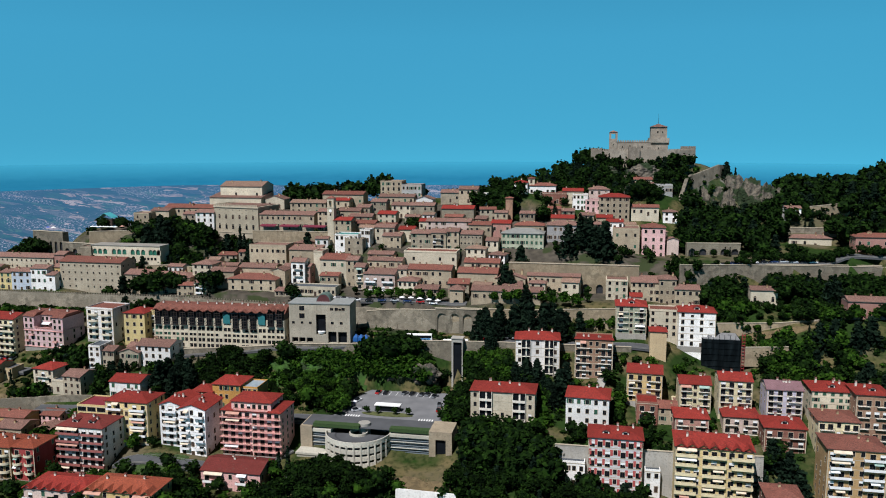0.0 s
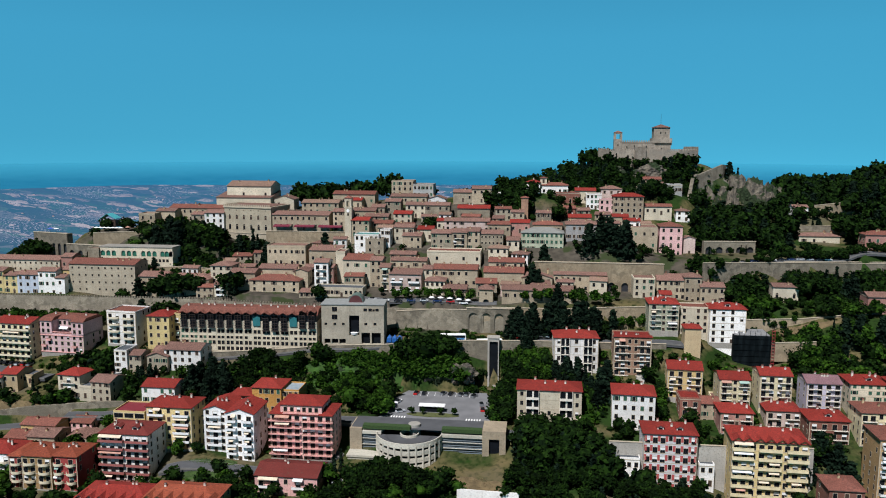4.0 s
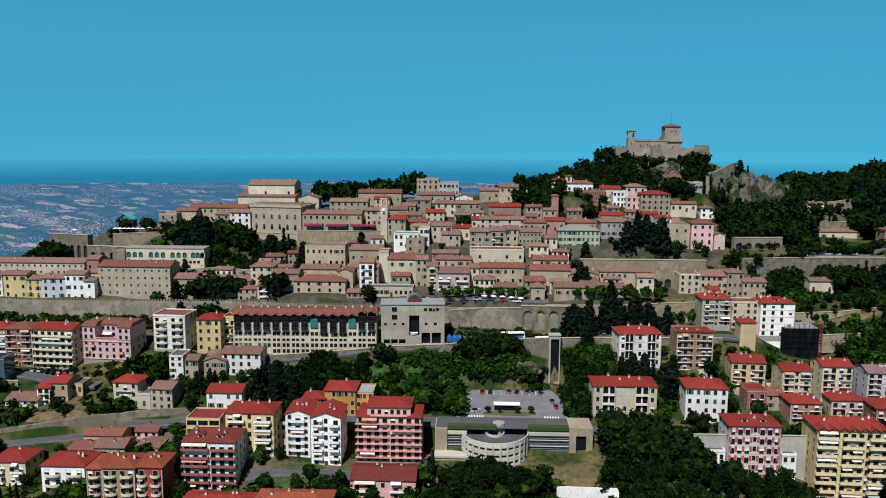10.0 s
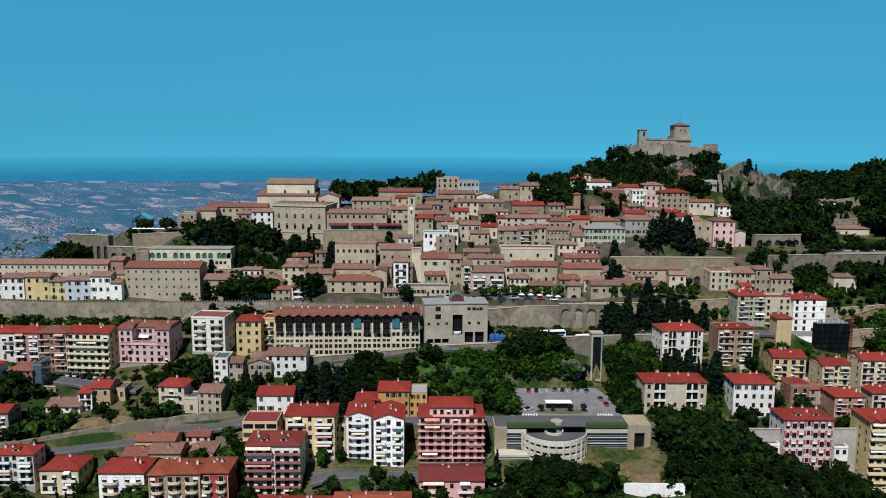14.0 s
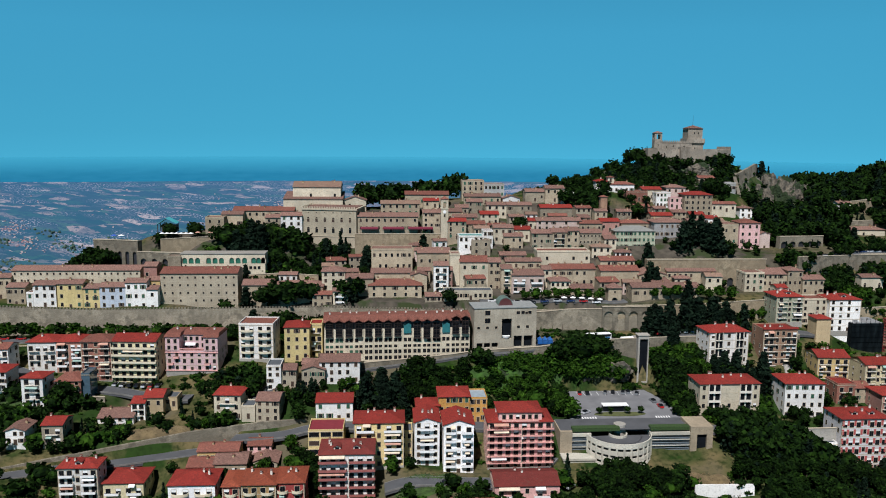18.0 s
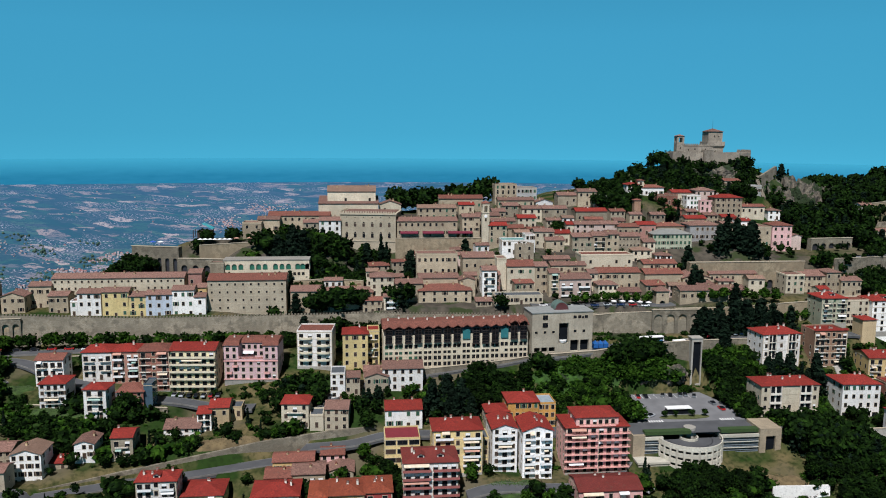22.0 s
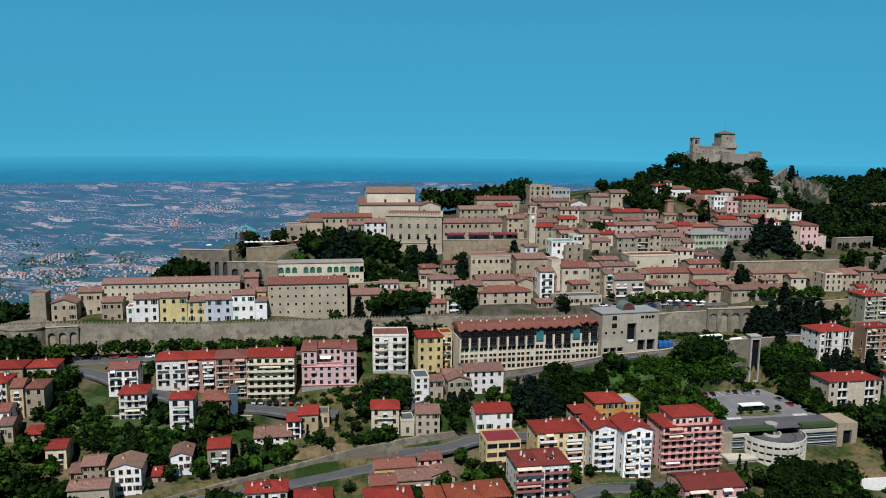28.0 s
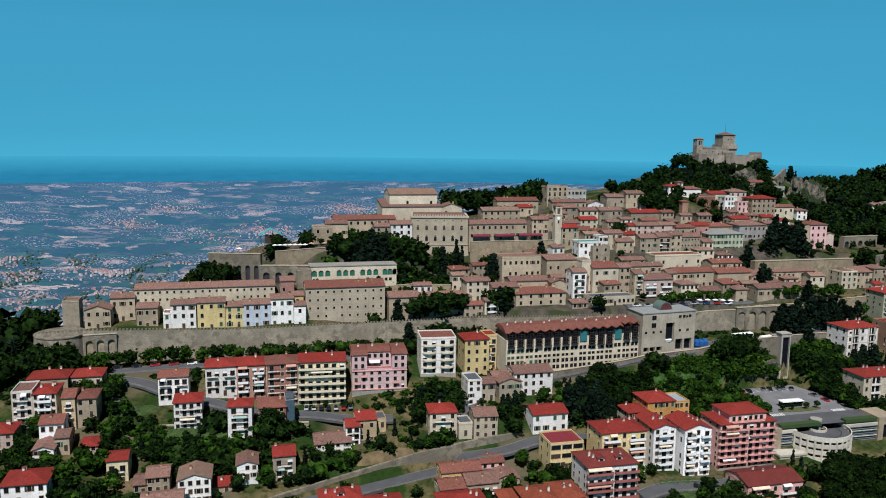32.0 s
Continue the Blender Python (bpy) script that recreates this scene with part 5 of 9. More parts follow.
def museum():
    """Concrete municipal building with deep square openings and a copper barrel roof."""
    b = thing("museum_building", pose(-139.7, 341.5, 117.3, 0, 0, 4.9), "pale concrete public building with deep square openings", "public building")
    w, d, h = 29.2, 13.0, 18.8
    foot(-139.7, 341.5, w, d, 4.9, 117.3, 118.0)
    k = Kit()
    # front wall as a grid that leaves the openings free
    cols = (0, 1.2, 4.0, 4.6, 7.6, 8.2, 11.2, 12.9, 17.6, 18.6, 22.6, 23.4, 27.6, w)
    lows = (-8, 0.3, 2.6, 4.3, 5.6, 13.8, h)
    holes = {1: (0.3, 2.6), 3: (0.3, 2.6), 5: (0.3, 2.6), 7: (4.3, 13.8), 9: (0.3, 5.6), 11: (0.3, 5.6)}
    for i, (a, c) in enumerate(zip(cols, cols[1:])):
        lo, hi = holes.get(i, (0, 0))
        for z0, z1 in zip(lows, lows[1:]):
            if not (lo <= z0 and z1 <= hi):
                k.face([(a, 0, z0), (c, 0, z0), (c, 0, z1), (a, 0, z1)])
        if i in holes:
            rim = [(a, lo), (c, lo), (c, hi), (a, hi)]
            for (p, q), (r, t) in zip(rim, rim[1:] + rim[:1]):
                k.face([(p, 0, q), (r, 0, t), (r, 1.6, t), (p, 1.6, q)][::-1])
    k.face([(0, d, -8), (0, 0, -8), (0, 0, h), (0, d, h)])
    k.face([(w, 0, -8), (w, d, -8), (w, d, h), (w, 0, h)])
    k.face([(w, d, -8), (0, d, -8), (0, d, h), (w, d, h)])
    part("wall", k.mesh("wall", [plaster("pale concrete wall", (0.50, 0.44, 0.34), stain=0.6, mottle=0.3)], weld=True), None, b)
    k = Kit()
    block(k, 0.6, 1.6, -2, w - 0.6, 1.9, h - 3.7)
    part("glazing", k, GLASS, b, "dark glazing behind the openings")
    k = Kit()
    block(k, -0.3, -0.3, h, w + 0.3, d, h + 0.35)
    part("roof", k, plain("grey gravel roof", (0.24, 0.25, 0.24), 0.95), b, "flat grey gravel roof")
    k = Kit()
    n = 12
    prof = [(-3.4 * math.cos(math.pi * i / n), 3.4 * math.sin(math.pi * i / n)) for i in range(n + 1)]
    k.solid([(p, 0, q) for p, q in prof], [(p, 6, q) for p, q in prof])
    part("barrel_roof", k, plain("weathered copper", (0.10, 0.15, 0.13), 0.55), b, "weathered copper barrel roof", pose(15.5, 4.5, h + 0.6))
    k = Kit()
    k.face([(p * 0.9, -0.05, q * 0.9) for p, q in prof])
    block(k, -3.4, -0.3, -0.6, 3.4, 6, 0)
    part("lunette", k, plain("dark red glazing bars", (0.10, 0.03, 0.03), 0.4), b, "dark red glazed lunette", pose(15.5, 4.45, h + 0.6))
    for x, z, s in ((2, 9.2, 1.3), (6.2, 9.2, 1.3), (10.2, 9.2, 1.3), (20.7, 9.2, 1.4), (25, 9.2, 1.4), (6.2, 11.9, 2.6), (6.2, 15.6, 2.4), (20.5, 15.8, 1.6), (22.8, 15.8, 1.6), (26, 15.8, 1.6), (24.4, 15.8, 1.2)):
        part("window", window_mesh(s, s * 0.9, "none", False), None, b, "", pose(x, 0, z))
    k = Kit()
    k.tube((0, 0, 0), 1.6, 1.9, 1.0, 14)
    part("bowl", k, WHITE, b, "white bowl in the central opening", pose(15.2, 1.2, 4.6))


def lift_tower():
    b = thing("lift_tower", pose(-62.3, 343.5, 99.2), "concrete lift tower with a dark glazed shaft", "lift tower")
    foot(-62.3, 343.5, 5.2, 4, 0, 99.2)
    k = Kit()
    block(k, 0, 0, -2, 0.85, 4.2, 23)
    block(k, 4.75, 0, -2, 5.2, 4.2, 23)
    block(k, 0.85, 0, 21.4, 4.75, 4.2, 23)
    block(k, 0.85, 0, -2, 4.75, 4.2, 1.0)
    block(k, -0.3, -0.3, 23, 5.5, 4.6, 23.4)
    part("shaft", k, CONC, b)
    k = Kit()
    block(k, 0.85, 0.9, 1, 4.75, 1.1, 21.4)
    part("glazing", k, GLASS, b, "dark glazed front")
    k = Kit()
    block(k, 0.5, 4.2, 20.2, 4.7, 10, 20.7)
    part("footbridge", k, CONC, b, "concrete footbridge to the upper road")
    h = thing("kiosk", pose(-73.5, 338.5, 99.3), "low pale ticket kiosk beside the lift", "kiosk")
    k = Kit()
    block(k, 0, 0, -1, 5.5, 3, 2.8)
    part("body", k, WALL["cream"], h)
    k = Kit()
    block(k, -0.3, -0.3, 2.8, 5.8, 3.3, 3.05)
    part("roof", k, CONC, h)


def garage():
    """Stepped parking garage: a round ramp drum between two louvred wings."""
    b = thing("parking_garage", pose(-88.5, 281.0, 87.6), "white round parking garage with open decks and louvred wings", "parking garage")
    FOOT.append((-84, 284, 38, 18, 1.0, 0.0))
    for p in ((-110, 281, 89), (-98, 268, 88), (-88, 264, 88), (-76, 270, 88), (-58, 279, 87.5), (-70, 279, 87.5), (-110, 293, 98), (-88, 297, 98.6), (-60, 294, 98.6)):
        SITES.append(p)
    r, n = 12.9, 28
    up, back = 1.5, 2.6
    a0, a1 = math.pi * 1.02, math.pi * 2.0
    pale = plaster("pale ramp concrete", (0.62, 0.58, 0.48), stain=0.4)

    def ring(k, r0, r1, z0, z1, mi=0, s0=a0, s1=a1):
        for i in range(n):
            t0, t1 = s0 + (s1 - s0) * i / n, s0 + (s1 - s0) * (i + 1) / n
            lo = [(q * math.cos(t), back + q * math.sin(t), z0) for q, t in ((r0, t0), (r1, t0), (r1, t1), (r0, t1))]
            k.solid(lo, [(x, y, z1) for x, y, z in lo], mi)
    for i in range(4):
        z = -1.2 + i * 2.75
        k = Kit()
        ring(k, r - 0.35, r, z, z + 1.75)
        part("parapet", k.mesh("parapet", [pale], weld=True), None, b)
        k = Kit()
        ring(k, 2.0, r - 0.36, z - 0.25, z)
        part("deck", k.mesh("deck", [CONC], weld=True), None, b)
    # dark colour here stands in for the shade between the ramp's rings
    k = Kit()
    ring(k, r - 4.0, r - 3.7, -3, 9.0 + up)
    part("core", k.mesh("core", [DARK], weld=True), None, b, "inner wall of the ramp with painted-on shade")
    for i in range(14):
        t = a0 + (a1 - a0) * (i + 0.5) / 14
        k = Kit()
        k.tube((r * 0.985 * math.cos(t), back + r * 0.985 * math.sin(t), -4), 0.45, 0.45, 13.1 + up, 8)
        part("pillar", k, pale, b)
    k = Kit()
    ring(k, 3.7, r - 0.3, 8.55 + up, 8.95 + up)
    part("ramp", k.mesh("ramp", [ASPHALT], weld=True), None, b, "dark asphalt top ramp")
    k = Kit()
    ring(k, r - 0.32, r + 0.05, 8.3 + up, 10.3 + up)
    part("parapet", k.mesh("parapet", [pale], weld=True), None, b)
    k = Kit()
    k.tube((1.5, 3.0 + back, 6), 2.4, 2.4, 6.6 + up, 20)
    part("stair_drum", k, CONC, b, "round concrete stair drum")
    k = Kit()
    ring(k, 3.3, 3.7, 8.6 + up, 9.9 + up, 0, 0.0, math.pi * 2)
    part("inner_parapet", k.mesh("inner_parapet", [pale], weld=True), None, b)
    # wings
    k = Kit()
    block(k, -23.4, 0.6, -5, -18.6, 13, 13.0)
    part("end_block", k, WALL["sand"], b, "sand-coloured end block")
    k = Kit()
    block(k, 28.6, 0.4, -5, 31.2, 12, 14.2)
    block(k, 35.2, 0.4, -5, 37.6, 12, 14.2)
    block(k, 31.2, 0.4, 11, 35.2, 12, 14.2)
    block(k, 31.2, 2.0, -5, 35.2, 12, 11)
    part("end_block", k, WALL["sand"], b, "sand-coloured end block with a dark slot")
    k = Kit()
    block(k, 31.2, 1.4, 0.3, 35.2, 1.7, 11)
    part("slot_glazing", k, GLASS, b)
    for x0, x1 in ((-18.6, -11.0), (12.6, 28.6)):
        # one solid block, its dark grey painting the shade of open decks
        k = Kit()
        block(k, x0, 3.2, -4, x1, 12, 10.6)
        part("wing", k, plain("grey painted deck shade", (0.09, 0.10, 0.11), 0.8), b, "solid parking wing with deck shade painted grey")
        k = Kit()
        block(k, x0, 1.0, 10.7, x1, 12, 11.9)
        part("deck_edge", k, pale, b)
        for z in (1.6, 4.0, 6.4, 8.8):
            k = Kit()
            block(k, x0, 0.9, z, x1, 1.15, z + 0.22)
            part("rail", k, pale, b)
        for i in range(15):
            k = Kit()
            block(k, x0, 1.2 + 0.02 * i, 0.3 + i * 0.7, x1, 1.9, 0.55 + i * 0.7)
            part("louvre", k, plain("grey louvre", (0.15, 0.18, 0.20), 0.5) if i == 0 else bpy.data.materials["grey louvre"], b)
    k = Kit()
    block(k, -23, 2, 12.9, 37, 14, 13.05)
    part("roof_deck", k, ASPHALT, b, "asphalt roof deck")
    for x0, x1 in ((-18.4, 0.5), (12.8, 28.4)):
        k = Kit()
        block(k, x0, 1.4, 12.6, x1, 4.4, 14.0)
        part("planter", k, plain("clipped green hedge", (0.035, 0.075, 0.015), 0.9, 0, 0.8, 2.5), b, "green planted roof strip")
    k = Kit()
    block(k, -23, -5, -3, -11, 1, 3.6)
    block(k, -23.4, -5.4, 3.6, -10.6, 1, 4.4)
    part("entrance", k, pale, b, "low white entrance building")


def fortress():
    """The old castle on its crag: curtain walls, keep, bell tower and great tower."""
    st = plaster("castle stone", (0.44, 0.375, 0.30), stain=0.6, joints=0.6, mottle=0.7)
    b = thing("fortress", pose(0, 0, 0), "medieval stone fortress with a bell tower and great tower", "castle")
    for p in ((0, 523, 193), (40, 529, 193), (65, 544, 194), (20, 545, 200), (40, 556, 200), (60, 560, 196), (10, 560, 194)):
        SITES.append(p)

    def run(name, pts, top, low, thick, merlon=True):
        k = Kit()
        for (xa, ya), (xb, yb) in zip(pts, pts[1:]):
            ln = math.hypot(xb - xa, yb - ya)
            nx, ny = -(yb - ya) / ln * thick, (xb - xa) / ln * thick
            lo = [(xa, ya, low), (xb, yb, low), (xb + nx, yb + ny, low), (xa + nx, ya + ny, low)]
            k.solid(lo, [(x, y, top) for x, y, z in lo])
            if merlon:
                m = max(2, int(ln / 1.5))
                for i in range(m):
                    f0, f1 = (i + 0.1) / m, (i + 0.68) / m
                    lo = [(xa + (xb - xa) * f, ya + (yb - ya) * f, top) for f in (f0, f1)]
                    lo += [(x + nx * 0.5, y + ny * 0.5, z) for x, y, z in reversed(lo)]
                    k.solid(lo, [(x, y, z + 0.9) for x, y, z in lo])
        part(name, k, st, b)
    run("curtain_wall", [(-1.1, 524.8), (41.1, 531.2), (52, 536), (65.2, 546.1)], 204.6, 186, 1.4)
    run("curtain_wall", [(-1.1, 540), (-1.1, 524.8)], 204.6, 186, 1.4)
    run("end_tower", [(59, 543.0), (65.5, 546.2), (62.6, 552), (56, 549), (59, 543)], 206.2, 188, 1.0)
    run("corner_tower", [(-2.6, 523.6), (4.4, 523.9), (4.4, 529.5), (-2.6, 529.2), (-2.6, 523.6)], 205.2, 186, 1.0)
    run("mid_tower", [(21.5, 526.4), (28.5, 527.4), (28.0, 532), (21, 531), (21.5, 526.4)], 206.2, 186, 1.0)
    k = Kit()
    block(k, 14.8, 546.1, 195, 36.5, 556, 209.6)
    part("keep", k, st, b)
    run("keep_merlons", [(14.8, 546.1), (36.5, 546.1)], 210.3, 209.2, 1.0)
    k = Kit()
    block(k, 9.3, 546.0, 195, 14.7, 551.5, 212.2)
    for u, v in ((9.3, 546.0), (13.4, 546.0), (9.3, 550.2), (13.4, 550.2)):
        block(k, u, v, 212.2, u + 1.3, v + 1.3, 215.4)
    block(k, 9.3, 546.0, 215.4, 14.7, 551.5, 216.5)
    part("bell_tower", k, st, b)
    k = Kit()
    k.solid([(8.9, 545.6, 216.5), (15.1, 545.6, 216.5), (15.1, 551.9, 216.5), (8.9, 551.9, 216.5)], [(11.9, 548.6, 217.8), (12.1, 548.6, 217.8), (12.1, 548.9, 217.8), (11.9, 548.9, 217.8)])
    part("bell_tower_roof", k, ROOF["old"], b)
    k = Kit()
    block(k, 36.6, 554.9, 193, 48.4, 566.4, 209.4)
    block(k, 35.8, 554.0, 209.4, 49.2, 567.2, 212.6)
    block(k, 36.9, 555.2, 212.6, 47.6, 566, 220.0)
    part("great_tower", k, st, b)
    k = Kit()
    for i in range(9):
        u = 35.6 + i * 1.6
        k.solid([(u, 554.0, 209.4), (u + 0.6, 554.0, 209.4), (u + 0.6, 554.9, 209.4), (u, 554.9, 209.4)][::-1], [(u, 554.8, 207.8), (u + 0.6, 554.8, 207.8), (u + 0.6, 554.9, 207.8), (u, 554.9, 207.8)][::-1])
    part("corbels", k, st, b)
    k = Kit()
    k.solid([(36.2, 554.5, 220), (48.3, 554.5, 220), (48.3, 566.6, 220), (36.2, 566.6, 220)], [(41.8, 560.3, 222.2), (42.4, 560.3, 222.2), (42.4, 560.9, 222.2), (41.8, 560.9, 222.2)])
    part("great_tower_roof", k, ROOF["old"], b)
    k = Kit()
    k.tube((42.1, 560.6, 222), 0.12, 0.06, 7, 6)
    part("flagpole", k, DARK, b)
    for x, y, z, s in ((18, 546.1, 206.0, 0.9), (23, 546.1, 206.6, 0.9), (31, 546.1, 206.0, 1.1), (41.5, 555.2, 215.8, 1.0), (44.6, 555.2, 215.8, 0.9), (42.3, 554.9, 205, 0.9), (12, 546.0, 207.5, 0.8), (28, 546.1, 205, 0.9)):
        part("window", window_mesh(s, s * 1.4, "none", False), None, b, "", pose(x, y, z))


def palace():
    """The tall public palace over the terraces, battered foot and arched windows."""
    rot = -10.9
    b = thing("palace", pose(-228.7, 445.4, 147.0, 0, 0, rot), "tall cream stone palace with arched windows and crenellated cornice", "palace")
    w, d, h = 31.8, 22.0, 24.6
    foot(-228.7, 445.4, w, d, rot, 147.0)
    up = plaster("warm palace stone", (0.56, 0.48, 0.35), stain=0.35, joints=0.3)
    k = Kit()
    block(k, 0, 0, 9.2, w, d, h)
    part("wall", k, up, b)
    k = Kit()
    k.solid([(-1.2, -1.2, -5), (w + 1.2, -1.2, -5), (w + 1.2, d, -5), (-1.2, d, -5)], [(0, 0, 9.2), (w, 0, 9.2), (w, d, 9.2), (0, d, 9.2)])
    part("foot_wall", k, WALL["sandgrey"], b, "battered grey stone foot")
    k = Kit()
    block(k, -0.35, -0.35, 9.1, w + 0.35, 0, 9.5)
    block(k, -0.5, -0.5, h - 0.3, w + 0.5, d + 0.5, h + 0.6)
    part("cornice", k, TRIM, b)
    k = Kit()
    for i in range(22):
        x = w * i / 22
        block(k, x, -0.4, h + 0.6, x + 0.85, 0.05, h + 1.6)
        if i < 15:
            block(k, -0.4, d * i / 15, h + 0.6, 0.05, d * i / 15 + 0.85, h + 1.6)
    part("merlons", k, TRIM, b)
    k = Kit()
    block(k, 1, 1, h + 0.6, w - 1, d - 1, h + 0.9)
    part("roof", k, ROOF["old"], b)
    for i in range(6):
        x = w * (i + 0.75) / 6.5
        part("window", window_mesh(1.5, 2.4, "none", True), None, b, "", pose(x, 0, 11.2))
        part("window", window_mesh(1.5, 1.8, "shut_b", True), None, b, "", pose(x, 0, 17.4))
        part("window", window_mesh(1.0, 1.2, "none", False), None, b, "", pose(x, 0, 6.4)) if i else None
        part("window", window_mesh(0.8, 0.8, "none", False), None, b, "", pose(x, -0.6, 3.0)) if i else None
        part("window", window_mesh(0.7, 0.5, "none", False), None, b, "", pose(x, 0, 22.6))
    for i in range(4):
        part("window", window_mesh(1.4, 2.2, "none", True), None, b, "", pose(0, 3 + i * 5, 11.2, 0, 0, -90))
        part("window", window_mesh(1.4, 1.8, "none", True), None, b, "", pose(0, 3 + i * 5, 17.2, 0, 0, -90))
        part("window", window_mesh(1.4, 2.2, "none", True), None, b, "", pose(w, 3 + i * 5, 11.2, 0, 0, 90))


def bell_tower():
    b = thing("bell_tower", pose(-149.9, 427.7, 152.5), "slender pale stone bell tower with an open belfry", "bell tower")
    foot(-149.9, 427.7, 4, 4, 0, 152.5)
    k = Kit()
    block(k, 0, 0, -5, 4, 4, 21)
    block(k, -0.25, -0.25, 21, 4.25, 4.25, 21.5)
    for u, v in ((0.1, 0.1), (2.9, 0.1), (0.1, 2.9), (2.9, 2.9)):
        block(k, u, v, 21.5, u + 1.0, v + 1.0, 25)
    block(k, 0, 0, 25, 4, 4, 26.4)
    part("shaft", k, WALL["cream"], b)
    k = Kit()
    k.solid([(-0.4, -0.4, 26.4), (4.4, -0.4, 26.4), (4.4, 4.4, 26.4), (-0.4, 4.4, 26.4)], [(1.9, 1.9, 28), (2.1, 1.9, 28), (2.1, 2.1, 28), (1.9, 2.1, 28)])
    part("roof", k, ROOF["redold"], b)
    part("window", window_mesh(0.9, 1.3, "none", True), None, b, "", pose(2, 0, 16.5))
    part("clock", Kit_disc(0.9), [WHITE], b, "round white clock face", pose(2, -0.05, 19.3))


def Kit_disc(r):
    k = Kit()
    n = 16
    k.solid([(r * math.cos(2 * math.pi * i / n), 0, r * math.sin(2 * math.pi * i / n)) for i in range(n)], [(r * math.cos(2 * math.pi * i / n), -0.1, r * math.sin(2 * math.pi * i / n)) for i in range(n)])
    return k


def wall_run(name, label, pts, mat, thick=1.2, category="wall", coping=True):
    """A straight-sided retaining wall through points of x, y, foot and top."""
    b = thing(name, pose(0, 0, 0), label, category, kind="structure")
    k, c = Kit(), Kit()
    for (xa, ya, la, ta), (xb, yb, lb, tb) in zip(pts, pts[1:]):
        ln = math.hypot(xb - xa, yb - ya)
        nx, ny = -(yb - ya) / ln, (xb - xa) / ln
        k.solid([(xa - nx * 0.5, ya - ny * 0.5, la), (xb - nx * 0.5, yb - ny * 0.5, lb), (xb + nx * thick, yb + ny * thick, lb), (xa + nx * thick, ya + ny * thick, la)],
                [(xa, ya, ta), (xb, yb, tb), (xb + nx * thick, yb + ny * thick, tb), (xa + nx * thick, ya + ny * thick, ta)])
        if coping:
            c.solid([(xa - nx * 0.2, ya - ny * 0.2, ta), (xb - nx * 0.2, yb - ny * 0.2, tb), (xb + nx * 0.6, yb + ny * 0.6, tb), (xa + nx * 0.6, ya + ny * 0.6, ta)],
                    [(xa - nx * 0.2, ya - ny * 0.2, ta + 0.25), (xb - nx * 0.2, yb - ny * 0.2, tb + 0.25), (xb + nx * 0.6, yb + ny * 0.6, tb + 0.25), (xa + nx * 0.6, ya + ny * 0.6, ta + 0.25)])
    part("masonry", k, mat, b)
    if coping:
        part("coping", c, TRIM, b)
    return b


def arcade_wall(name, label, x, y, z, w, h, n, aw, zs, mat, back, rot=0.0, lead=0.0, category="wall"):
    """A wall with a row of n round arches that starts lead metres in."""
    b = thing(name, pose(x, y, z, 0, 0, rot), label, category, kind="structure" if category == "wall" else "")
    k = Kit()
    step = (w - 2 * lead) / n
    if lead:
        k.face([(0, 0, -3), (lead, 0, -3), (lead, 0, h), (0, 0, h)])
        k.face([(w - lead, 0, -3), (w, 0, -3), (w, 0, h), (w - lead, 0, h)])
    for i in range(n):
        x0 = lead + step * i
        arch_bay(k, x0, x0 + step, -3, h, x0 + (step - aw) / 2, x0 + (step + aw) / 2, zs, 0.9)
    k.face([(0, 0, h), (w, 0, h), (w, 4, h), (0, 4, h)])
    k.face([(0, 4, -3), (0, 0, -3), (0, 0, h), (0, 4, h)])
    k.face([(w, 0, -3), (w, 4, -3), (w, 4, h), (w, 0, h)])
    # a DARK back paints in the shade of deep arches
    part("arches", k, [mat, back], b)
    c = Kit()
    c.box((-0.2, -0.25, h), (w + 0.2, 0.5, h + 0.35))
    part("coping", c, TRIM, b)
    foot(x, y, w, 4, rot, z)
    return b


def gallery():
    b = thing("gallery", pose(-287.9, 407.5, 141.8), "long white arcaded gallery with green glazed arches", "gallery")
    w, h, d = 43.8, 9.6, 10
    foot(-287.9, 407.5, w, d, 0, 141.8)
    k = Kit()
    gaps = [0, 3.4, 6.8, 12.6, 16.0, 19.4, 24.8, 28.2, 31.6, 36.4, 39.0, 41.6]
    xs = [0.9 + g * 0.98 for g in gaps]
    edges = [0] + [(p + 2.6 + q) / 2 for p, q in zip(xs, xs[1:])] + [w]
    for x, e0, e1 in zip(xs, edges, edges[1:]):
        arch_bay(k, e0, e1, 4.6, h, x, x + 2.5, 6.4, 0.5)
    k.face([(0, 0, -4), (w, 0, -4), (w, 0, 4.6), (0, 0, 4.6)])
    k.face([(0, d, -4), (0, 0, -4), (0, 0, h), (0, d, h)])
    k.face([(w, 0, -4), (w, d, -4), (w, d, h), (w, 0, h)])
    part("wall", k, [WALL["cream"], plain("green arch glazing", (0.03, 0.15, 0.10), 0.3)], b)
    k = Kit()
    block(k, -0.2, -0.3, h, w + 0.2, d, h + 0.4)
    part("roof", k, CONC, b, "flat pale terrace roof")
    for i in range(4):
        part("window", window_mesh(1.4, 1.5, "none", False), None, b, "", pose(34 + i * 2.2, 0, 1.6))


